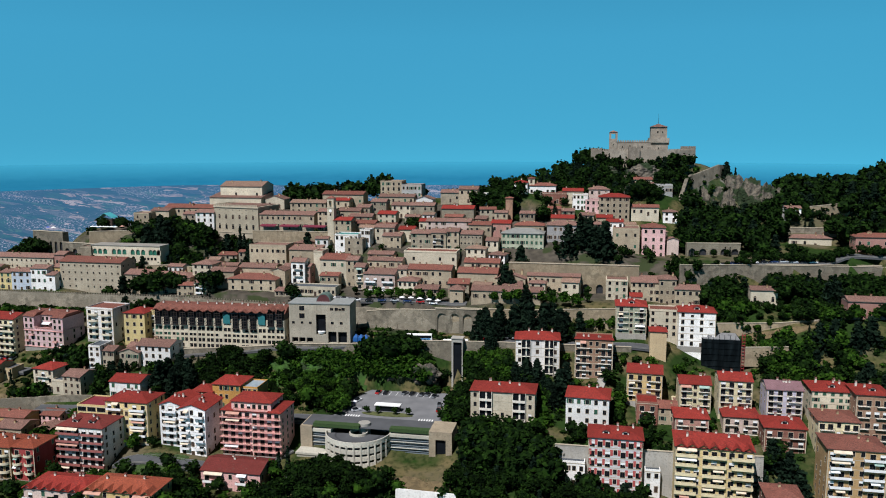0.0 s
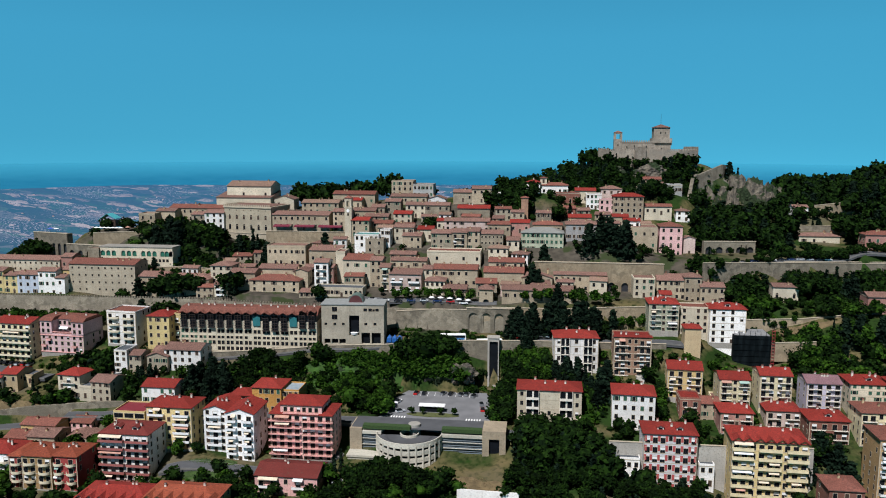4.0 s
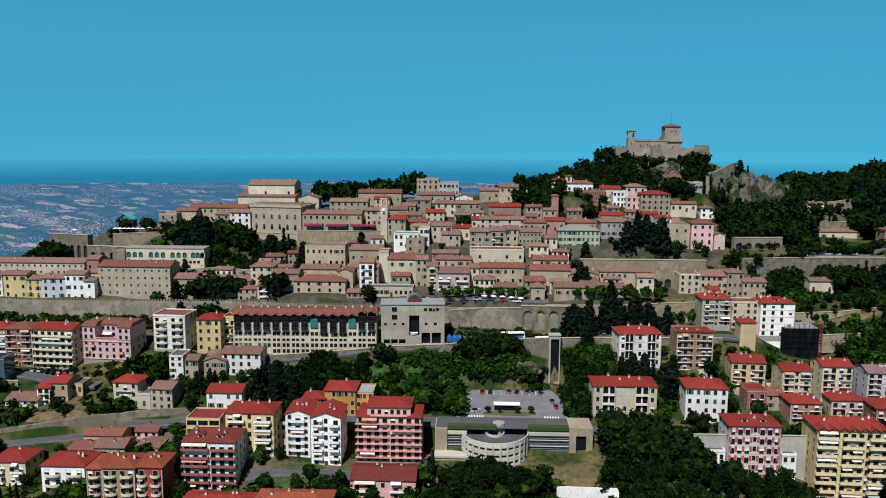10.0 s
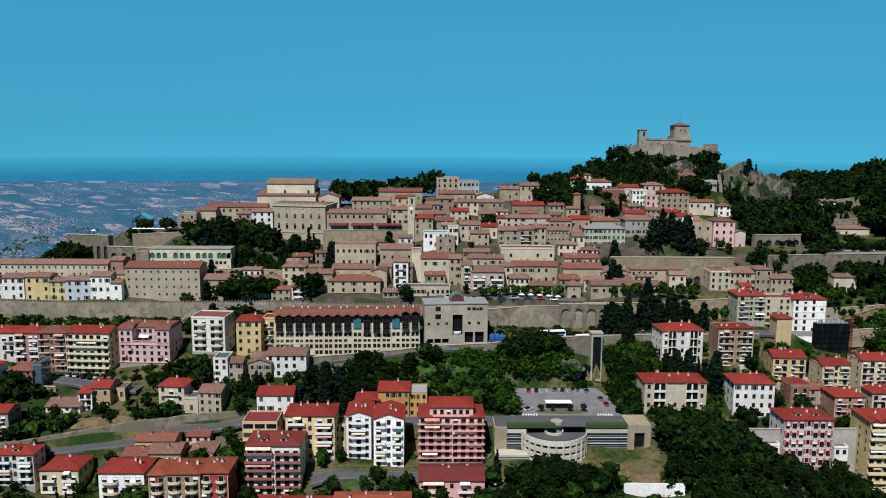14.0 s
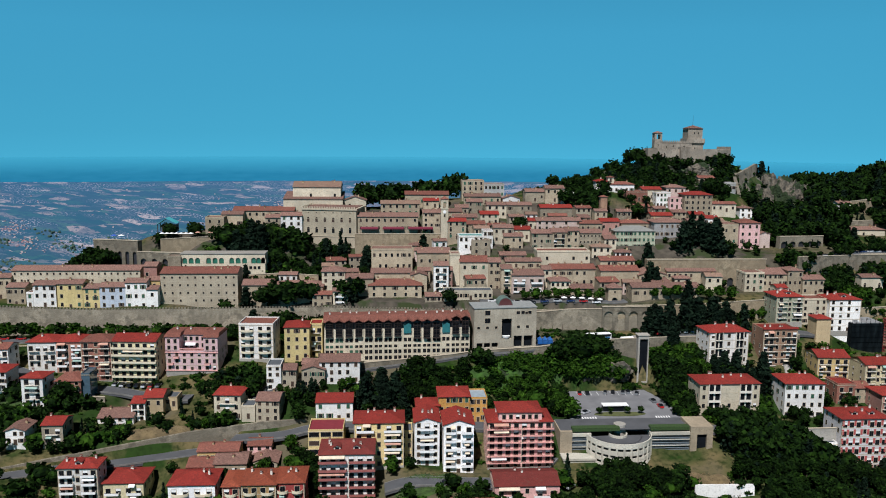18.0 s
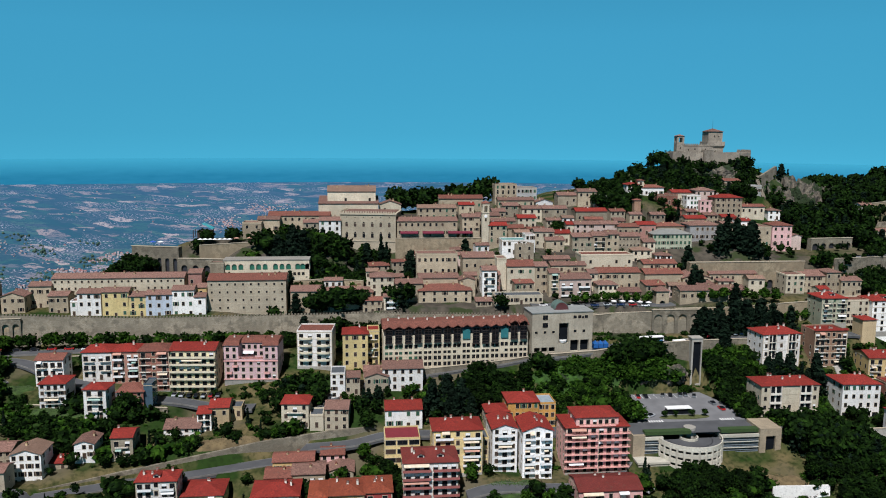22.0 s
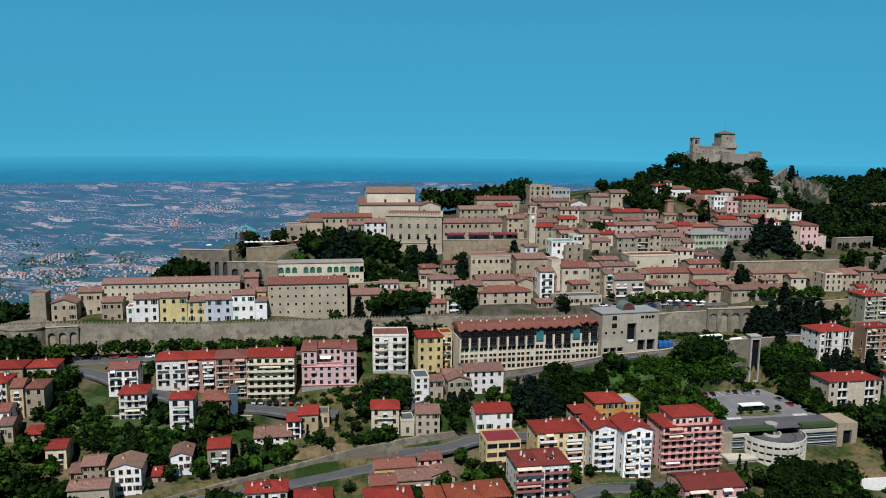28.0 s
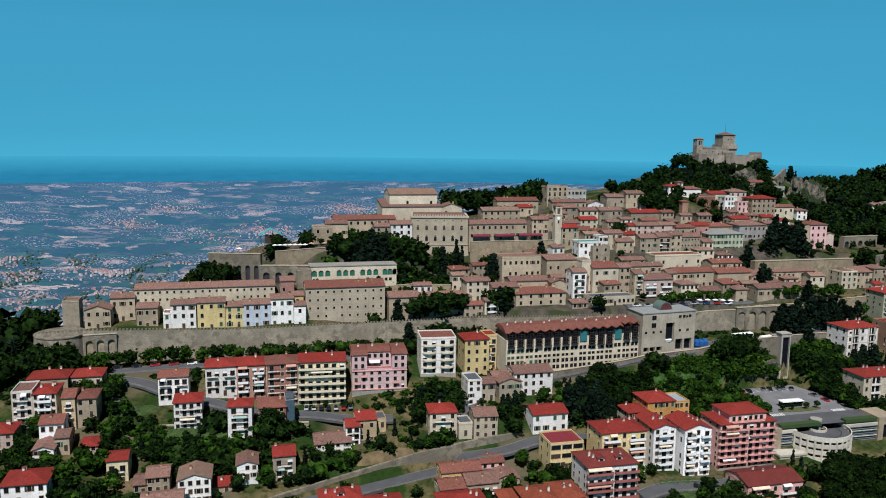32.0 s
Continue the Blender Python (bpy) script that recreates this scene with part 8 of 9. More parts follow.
road("road_lower", "grey asphalt street along the foot of the hill", [(-352, 262), (-335, 266), (-318, 271.8), (-301, 278), (-282, 283), (-268, 286.7), (-252, 290.5), (-232, 294), (-211, 296), (-196, 296), (-178, 296), (-160, 296)], 6.4, ASPHALT)
road("road_market", "grey asphalt street past the parking garage", [(-160, 296), (-122, 296), (-100, 294.5), (-49, 291), (-9, 289), (34, 289), (60, 290)], 7.5, ASPHALT)
road("road_museum", "asphalt street in front of the long building", [(-236, 316), (-218, 329), (-190, 334.6), (-150, 337.4), (-128, 339.4), (-110, 343.5), (-92, 348.5), (-70, 351.5), (-42, 352.5), (10, 352), (30, 352)], 6.5, ASPHALT)
road("road_upper", "asphalt road on the upper terrace", [(44, 408), (80, 417), (122, 427), (190, 435)], 7, ASPHALT)
road("road_wall", "asphalt avenue under the town wall", [(-388, 356), (-350, 358), (-320, 362), (-270, 362)], 6, ASPHALT)
road("road_bend", "asphalt hairpin bend below the bastion", [(-262, 318), (-290, 322), (-318, 323), (-340, 334), (-362, 345), (-376, 350), (-384, 346), (-380, 337), (-366, 330)], 6.5, ASPHALT)
road("road_terrace", "dark asphalt street along the tree-lined terrace", [(-134, 371.5), (-110, 372), (-84, 372), (-60, 373)], 5.5, ASPHALT)
road("road_stairs", "steep paved lane between apartment blocks", [(2, 306), (4, 330), (10, 346)], 3.5, CONC)
road("road_court", "paved court in front of the white apartment blocks", [(-180, 262), (-150, 263), (-128, 266), (-116, 280)], 7, ASPHALT)


def car_mesh(color, length, h):
    k = Kit()
    w = 0.88
    k.solid([(-length / 2, -w, 0.25), (length / 2, -w, 0.25), (length / 2, w, 0.25), (-length / 2, w, 0.25)],
            [(-length / 2 + 0.1, -w * 0.95, 0.85), (length / 2 - 0.1, -w * 0.95, 0.85), (length / 2 - 0.1, w * 0.95, 0.85), (-length / 2 + 0.1, w * 0.95, 0.85)])
    return k.mesh("body", [color])


def cabin_mesh(length, color):
    k = Kit()
    w = 0.8
    k.solid([(-length * 0.38, -w, 0.84), (length * 0.22, -w, 0.84), (length * 0.22, w, 0.84), (-length * 0.38, w, 0.84)],
            [(-length * 0.30, -w * 0.85, 1.42), (length * 0.08, -w * 0.85, 1.42), (length * 0.08, w * 0.85, 1.42), (-length * 0.30, w * 0.85, 1.42)])
    return k.mesh("cabin", [GLASS])


def wheel_mesh():
    k = Kit()
    n = 12
    k.solid([(0.32 * math.cos(2 * math.pi * i / n), -0.1, 0.32 * math.sin(2 * math.pi * i / n)) for i in range(n)], [(0.32 * math.cos(2 * math.pi * i / n), 0.1, 0.32 * math.sin(2 * math.pi * i / n)) for i in range(n)])
    return k.mesh("wheel", [DARK])


def rim_mesh():
    k = Kit()
    n = 10
    k.solid([(0.19 * math.cos(2 * math.pi * i / n), -0.12, 0.19 * math.sin(2 * math.pi * i / n)) for i in range(n)], [(0.19 * math.cos(2 * math.pi * i / n), 0.12, 0.19 * math.sin(2 * math.pi * i / n)) for i in range(n)])
    return k.mesh("rim", [plain("silver rim", (0.5, 0.5, 0.52), 0.35, 0.8, 0.05)])


CAR_PAINT = {c: plain(c + " car paint", v, 0.25, 0.1, 0.05) for c, v in
             (("white", (0.8, 0.8, 0.8)), ("silver", (0.45, 0.46, 0.48)), ("black", (0.015, 0.015, 0.018)), ("dark blue", (0.02, 0.04, 0.12)), ("red", (0.4, 0.02, 0.02)), ("grey", (0.16, 0.17, 0.18)))}
crng = random.Random(5)


def car(x, y, rot, z=None, paint=None):
    paint = paint or crng.choice(list(CAR_PAINT))
    z = ground(x, y) + 0.4 if z is None else z
    t = thing("car", pose(x, y, z, 0, 0, rot), paint + " parked car on the asphalt", "car", "parked cars")
    part("body", shared(("carb", paint), lambda: car_mesh(CAR_PAINT[paint], 4.2, 1.4)), None, t)
    part("cabin", shared(("carc",), lambda: cabin_mesh(4.2, None)), None, t)
    for u in (-1.3, 1.3):
        for v in (-0.82, 0.82):
            wheel = part("wheel", shared(("wheel",), wheel_mesh), None, t, "", pose(u, v, 0.32))
            part("rim", shared(("rim",), rim_mesh), None, wheel, "silver wheel rim")


def bus(x, y, rot, z, stripe):
    t = thing("bus", pose(x, y, z, 0, 0, rot), "long white coach with dark windows", "bus", "parked coaches")
    k = Kit()
    k.solid([(-6, -1.25, 0.35), (6, -1.25, 0.35), (6, 1.25, 0.35), (-6, 1.25, 0.35)], [(-6, -1.25, 3.1), (5.8, -1.25, 3.1), (5.8, 1.25, 3.1), (-6, 1.25, 3.1)])
    k.solid([(-5.9, -1.2, 3.1), (5.7, -1.2, 3.1), (5.7, 1.2, 3.1), (-5.9, 1.2, 3.1)], [(-5.7, -0.95, 3.3), (5.5, -0.95, 3.3), (5.5, 0.95, 3.3), (-5.7, 0.95, 3.3)])
    part("body", k, stripe, t)
    for s in (-1.27, 1.27):
        k = Kit()
        block(k, -5.7, s - 0.02, 1.6, 5.6, s + 0.02, 2.75)
        part("window_band", k, GLASS, t)
    k = Kit()
    block(k, -5.8, -1.28, 0.7, 5.2, -1.24, 1.5)
    part("stripe", k, plain("blue coach stripe", (0.04, 0.2, 0.42), 0.3), t, "blue stripe along the side")
    k = Kit()
    block(k, 5.85, -1.1, 1.2, 6.03, 1.1, 2.9)
    part("windscreen", k, GLASS, t)
    for u in (-3.6, 4.0):
        for v in (-1.15, 1.15):
            part("wheel", shared(("bwheel",), lambda: wheel_mesh()), None, t, "", pose(u, v, 0.45) @ Matrix.Diagonal((1.4, 1.4, 1.4, 1)))


def car_park():
    zc = 99.35
    b = thing("road_car_park", pose(0, 0, 0), "worn grey asphalt car park with white markings", "car park", kind="structure")
    k = Kit()
    pts = [(-104, 293), (-57, 293), (-57, 318), (-62, 334), (-97, 334), (-104, 318)]
    k.solid([(x, y, zc - 4) for x, y in pts], [(x, y, zc) for x, y in pts])
    part("asphalt", k, plain("worn car park asphalt", (0.17, 0.17, 0.175), 0.95, 0, 0.35, 0.15), b)
    for i in range(10):
        k = Kit()
        block(k, -94 + i * 3.1, 327, zc, -93.85 + i * 3.1, 332, zc + 0.02)
        part("marking", k, WHITE, b)
    for x0 in (-99, -68):
        for i in range(6):
            k = Kit()
            block(k, x0 + i * 1.1, 297.5, zc, x0 + i * 1.1 + 0.55, 300.5, zc + 0.02)
            part("marking", k, WHITE, b)
    k = Kit()
    n = 20
    ring = [(-82 + 11 * math.cos(2 * math.pi * i / n), 303 + 2.4 * math.sin(2 * math.pi * i / n)) for i in range(n)]
    k.solid([(x, y, zc) for x, y in ring], [(x, y, zc + 0.25) for x, y in ring])
    part("island", k, plain("dry verge grass", (0.09, 0.10, 0.03), 0.95, 0, 0.5, 1.0), b)
    for x in (-91, -86, -79, -73):
        tree("broad", x, 303, 3.2, zc + 0.2)
    sh = thing("bus_shelter", pose(-88.5, 306.5, zc), "dark glazed bus shelter with a flat white roof", "bus shelter")
    k = Kit()
    block(k, 0.3, 0.2, 0, 10.7, 2.6, 2.5)
    part("glazing", k, GLASS, sh)
    k = Kit()
    block(k, 0, -0.6, 2.5, 11, 3.0, 2.85)
    part("roof", k, WHITE, sh, "flat white roof")
    for x, y, r in ((-93, 329, 80), (-89.5, 329, 85), (-81, 330, 70), (-77.5, 330, 75), (-73, 329.5, 75), (-67, 328, 65), (-63, 318, 100), (-62, 311, 95), (-99, 317, 70), (-100, 311, 75), (-96, 305, 35), (-70.5, 330, 80)):
        car(x, y, r, zc + 0.01)
    p = thing("glass_canopy", pose(-109.5, 344.5, 118.4), "blue glazed canopy with pyramid roofs", "canopy")
    gl = plain("blue glazing", (0.02, 0.10, 0.30), 0.2)
    for i in range(3):
        k = Kit()
        block(k, i * 2.4, 0, 0, i * 2.4 + 2.2, 3.5, 2.0)
        k.solid([(i * 2.4, 0, 2), (i * 2.4 + 2.2, 0, 2), (i * 2.4 + 2.2, 3.5, 2), (i * 2.4, 3.5, 2)], [(i * 2.4 + 1.1, 1.5, 3.4), (i * 2.4 + 1.15, 1.5, 3.4), (i * 2.4 + 1.15, 1.6, 3.4), (i * 2.4 + 1.1, 1.6, 3.4)])
        part("glazed_bay", k, gl, p)


car_park()
bus(-79, 351.5, 8, ground(-79, 351.5) + 0.4, WHITE)
bus(-62, 353.0, 12, ground(-62, 353) + 0.4, WHITE)
for i in range(9):
    car(-128 + i * 6.5, 369.6, 2)
for i in range(9):
    car(-48 + i * 3.4, 357 + 0.5 * (i % 2), 70)
for i in range(12):
    car(-8 + i * 4.4, 286.2, 80 if i % 3 else 5)
for i in range(7):
    car(-296 + i * 3.0, 327.2, 85)
for i in range(14):
    car(46 + i * 5, 409.5 + i * 1.15, 14)
for i in range(8):
    car(-372 + i * 7.5, 360.5, 8)
for x, y, r in ((-270, 281, 14), (-305, 273, 14), (-150, 261, 10), (-158, 262, 60), (-125, 272, 60), (-40, 290, 0), (-20, 288.5, 0), (-372, 346, -30), (-112, 262, 40)):
    car(x, y, r)


# ---------------------------------------------------------------- squares, awnings, small town things
def parasol(x, y, z, c):
    t = thing("parasol", pose(x, y, z), "open cloth parasol of a terrace cafe", "parasol", "cafe parasols")
    k = Kit()
    k.tube((0, 0, 0), 0.05, 0.05, 2.4, 6)
    part("pole", k, DARK, t)
    k = Kit()
    k.tube((0, 0, 2.2), 1.6, 0.05, 0.6, 8)
    part("canopy", k, c, t)


def long_awning(name, label, x, y, z, w, d, mat):
    t = thing(name, pose(x, y, z), label, "awning")
    k = Kit()
    k.solid([(0, 0, 2.6), (w, 0, 2.6), (w, d, 3.1), (0, d, 3.1)], [(0, 0, 2.7), (w, 0, 2.7), (w, d, 3.2), (0, d, 3.2)])
    block(k, 0, -0.05, 2.1, w, 0.05, 2.7)
    part("cloth", k, mat, t)
    n = max(2, int(w / 5))
    for i in range(n + 1):
        k = Kit()
        k.tube((w * i / n, 0.1, -1), 0.06, 0.06, 3.7, 6)
        part("post", k, DARK, t)


MAROONC = plain("maroon awning cloth", (0.16, 0.015, 0.035), 0.9)
for x, w in ((-195, 10), (-182.5, 12), (-168, 14)):
    long_awning("cafe_awning", "long maroon cloth awning on the square", x, 435.2, 159.0, w, 3.5, MAROONC)
for x in (-285, -278, -271):
    parasol(x, 434.5, 157.3, AWNR)
for i in range(7):
    parasol(-304 + i * 2.6, 432.6, 157.0, WHITE)
parasol(-326, 421.0, 157.4, plain("blue parasol cloth", (0.03, 0.09, 0.45), 0.9))
parasol(-322, 420.6, 157.4, WHITE)
for i in range(5):
    parasol(-92 + i * 4.5, 370.5, ground(-92 + i * 4.5, 370.5), WHITE)


def pavilion():
    t = thing("pavilion", pose(-311, 448, 158.2) @ Matrix.Diagonal((0.75, 0.75, 0.75, 1)), "dark timber pavilion with a turquoise sheet roof", "pavilion")
    
    k = Kit()
    for i in range(4):
        for v in (0, 7.4):
            block(k, i * 4.5, v, -0.4, i * 4.5 + 0.5, v + 0.5, 5.6)
    block(k, 3, 0.6, -0.4, 14, 7, 5.0)
    part("frame", k, BROWN, t)
    k = Kit()
    k.solid([(-0.6, -0.8, 5.2), (7, -0.8, 10.2), (7, 8.6, 10.2), (-0.6, 8.6, 5.2)], [(-0.6, -0.8, 5.5), (7, -0.8, 10.5), (7, 8.6, 10.5), (-0.6, 8.6, 5.5)])
    k.solid([(7, -0.8, 10.2), (14.6, -0.8, 6.2), (14.6, 8.6, 6.2), (7, 8.6, 10.2)], [(7, -0.8, 10.5), (14.6, -0.8, 6.5), (14.6, 8.6, 6.5), (7, 8.6, 10.5)])
    part("roof", k, plain("turquoise sheet", (0.07, 0.38, 0.42), 0.5), t, "turquoise sheet roof")


pavilion()


def round_bastion():
    t = thing("wall_round_bastion", pose(-396, 373, 0), "round tapered stone bastion at the corner of the wall", "wall", kind="structure")
    k = Kit()
    k.tube((0, 0, 108), 12.2, 10.2, 23.4, 28)
    part("masonry", k, WALLSTONE, t)
    k = Kit()
    k.tube((0, 0, 131.4), 10.5, 10.5, 0.4, 28)
    part("coping", k, WALLSTONE, t)


round_bastion()
arcade_wall("wall_blind_arches", "stone wall face with three blind arches", -386, 367.2, 118, 13, 13.5, 3, 2.9, 9.6, WALLSTONE, SANDWALL, rot=5)


def undergrowth():
    """Low scrub over the open slopes, clear of houses, roads and yards."""
    ug = random.Random(21)
    pts = []
    while len(pts) < 2600:
        x, y = ug.uniform(-450, 130), ug.uniform(215, 372)
        if noise.noise(Vector((x / 22, y / 22, 9))) < -0.22 or not clear(x, y, 0.5) or y > divide(x) - 4:
            continue
        if on_street(x, y, 6.5):
            continue
        pts.append((x, y))
    zs = ground_many([p[0] for p in pts], [p[1] for p in pts])
    for (x, y), z in zip(pts, zs):
        s = ug.uniform(0.3, 0.85)
        crown, zc = ug.choice(LIGHT["bush"])
        WOODS.append((crown, pose(x, y, float(z) - 0.2, 0, 0, ug.uniform(0, 360)) @ Matrix.Diagonal((s * 1.3, s * 1.3, s, 1)) @ pose(0, 0, zc * 0.7)))


# open grass: centre, half-length, half-depth, turn, dry or green
MEADOWS = ((-163, 262, 15, 7, 12, "green"), (-60, 263.5, 11, 6, -14, "dry"), (-124, 329, 24, 8, 9, "lush"), (-45, 337, 10, 7, 0, "lush"), (-92, 336.5, 13, 3.5, 5, "lush"), (-266, 295.5, 18, 3.6, 6, "dry"), (-361, 290, 8, 4.5, 20, "dry"), (-361, 328, 9, 3, 5, "green"),
           (-340, 312, 22, 4, -3, "green"), (85, 374, 16, 2.2, 8, "dry"))


def in_meadow(x, y):
    for mx, my, a, b, turn, kind in MEADOWS:
        if kind == "lush":
            continue
        c, q = math.cos(radians(turn)), math.sin(radians(turn))
        if (((x - mx) * c + (y - my) * q) / a) ** 2 + ((-(x - mx) * q + (y - my) * c) / b) ** 2 < 1:
            return True
    return False


def meadows():
    """Mown and sun-dried grass lying on the open slopes, with tufts."""
    mg = random.Random(77)
    mats = {"green": plain("rough green grass", (0.04, 0.078, 0.014), 1.0, 0, 0.7, 0.5), "lush": plain("lush hillside grass", (0.034, 0.088, 0.010), 1.0, 0, 0.75, 0.35), "dry": plain("sun-dried grass", (0.15, 0.108, 0.052), 1.0, 0, 0.55, 0.4)}
    for mx, my, a, b, turn, kind in MEADOWS:
        c, q = math.cos(radians(turn)), math.sin(radians(turn))
        n, rings = 40, 7
        uv = [(0.0, 0.0)]
        for r in range(1, rings + 1):
            for i in range(n):
                t = 2 * math.pi * i / n
                f = r / rings * (1 + (0.45 * noise.noise(Vector((math.cos(t) * 2 + mx, math.sin(t) * 2, my))) + 0.2 * noise.noise(Vector((math.cos(t) * 6 + mx, math.sin(t) * 6, my)))) * r / rings)
                uv.append((f * a * math.cos(t), f * b * math.sin(t)))
        xs, ys = [mx + u * c - v * q for u, v in uv], [my + u * q + v * c for u, v in uv]
        zs = ground_many(xs, ys)
        k = Kit()
        k.v = [(x, y, float(z) + (0.42 if i <= n * (rings - 1) else -0.4)) for i, (x, y, z) in enumerate(zip(xs, ys, zs))]
        k.f = [(0, 1 + i, 1 + (i + 1) % n) for i in range(n)]
        for r in range(rings - 1):
            p, o = 1 + r * n, 1 + (r + 1) * n
            k.f += [(p + i, o + i, o + (i + 1) % n, p + (i + 1) % n) for i in range(n)]
        k.mi = [0] * len(k.f)
        for _ in range(int(a * b * 5)):
            t, f = mg.uniform(0, 2 * math.pi), math.sqrt(mg.random()) * 0.92
            u, v = f * a * math.cos(t), f * b * math.sin(t)
            x, y = mx + u * c - v * q, my + u * q + v * c
            z = ground(x, y) + 0.4
            h, e = mg.uniform(0.15, 0.5), mg.uniform(0.1, 0.35)
            k.face([(x - e, y, z), (x + e, y + mg.uniform(-0.2, 0.2), z), (x + e * 0.3, y + 0.1, z + h)])
        tagged(new("grass", k.mesh("grass", [mats[kind]], True)), "patch of %s grass on the open slope" % {"dry": "sun-dried yellow", "green": "rough green", "lush": "lush green"}[kind], "grass", kind="stuff")


def on_street(x, y, gap):
    if in_meadow(x, y):
        return True
    return any(abs(y - np.interp(x, xs, ys)) < gap and xs[0] - 2 < x < xs[-1] + 2 for xs, ys in STREETS)


def fill_woods():
    """Trees over all open ground: thick on the steep slopes, looser among the houses."""
    fw = random.Random(31)
    zones = (  # x0, x1, y0, y1, spacing, heights, kinds
        (-236, -166, 308, 340, 4.4, 4.0, 8.0, "broad broad bright cedar"),
        (-166, -34, 308, 346, 3.0, 1.6, 3.6, "shrub shrub shrub bush"),
        (-106, -55, 333.6, 346, 3.0, 2.0, 4.2, "shrub shrub bush"),
        (52, 215, 318, 392, 4.6, 5.0, 9.0, "broad broad bright"),
        (46, 230, 436, 530, 6.2, 8.0, 15.0, "broad broad broad cedar cedar spire"),
        (-52, 58, 486, 524, 5.5, 5.0, 12.0, "broad broad spire cedar"),
        (-34, 40, 476, 500, 4.6, 5.0, 8.0, "broad"),
        (-70, 55, 300, 350, 6.5, 4.0, 7.5, "broad bright"),
        (-60, 70, 215, 300, 6.0, 5.0, 9.0, "broad broad broad cedar"),
        (-250, -60, 215, 310, 8.0, 4.0, 8.0, "broad broad bright"),
        (-450, -235, 225, 350, 10.5, 4.0, 8.0, "broad broad bush spire"),
        (-300, 46, 380, 470, 13.0, 3.5, 6.0, "broad bush broad"),
        (-262, -236, 404, 440, 4.6, 6.0, 9.0, "broad cedar"),
        (62, 136, 516, 536, 5.0, 2.0, 3.6, "bush"),
        (-66, 8, 498, 540, 7.0, 7.0, 12.0, "broad broad cedar"),
        (120, 310, 526, 575, 7.0, 8.0, 17.0, "broad broad cedar"),
        (228, 310, 440, 530, 6.0, 7.0, 12.0, "broad broad cedar"),
        (-57, -18, 298, 347, 3.6, 2.5, 5.0, "bush shrub shrub"),
    )
    taken = set()
    for x0, x1, y0, y1, gap, h0, h1, kinds in zones:
        kinds = kinds.split()
        pts = []
        for _ in range(int((x1 - x0) * (y1 - y0) / gap ** 2 * 3)):
            x, y = fw.uniform(x0, x1), fw.uniform(y0, y1)
            cell = (int(x // gap), int(y // gap), gap)
            if cell in taken or not clear(x, y, 1.0) or on_street(x, y, 5.0):
                continue
            if y < 372 and y > divide(x) - 5:
                continue
            if y > 455 and -7 < x - np.interp(y, (455, 470, 494, 521), (43, 46, 52, 59)) < 5 and y < 525:
                continue
            if -70 < x < -54 and 328 < y < 345:
                continue
            if -326 < x < -286 and 430 < y < 462:
                continue
            if 58 < x < 114 and 507 < y < 531 and h1 > 4:
                continue
            if 44 < x < 72 and 335 < y < 358:
                continue
            if 55 < x < 150 and (365 < y - (x - 60) * 0.08 < 373 or 354 < y - (x - 60) * 0.12 < 359):
                continue
            if -106 < x < -54 and 290 < y < 333.5:
                continue
            taken.add(cell)
            pts.append((x, y))
        zs = ground_many([q[0] for q in pts], [q[1] for q in pts])
        for (x, y), z in zip(pts, zs):
            h = fw.uniform(h0, h1)
            if x < 20 and 318 < y < 350:
                h = min(h, np.interp(x, (-230, -212, -167, -139, -112, -104, -70, -66, -30), (109, 111, 113, 115, 117, 123, 122, 118, 119)) - z)
                if h < 2.2:
                    continue
            if x > 55 and 330 < y < 400:
                h = min(h, (117.5 if y < 358 else 126 if y < 373 else 148.5) - z)
                if h < 2:
                    continue
            tree(fw.choice(kinds), x, y, h, float(z))


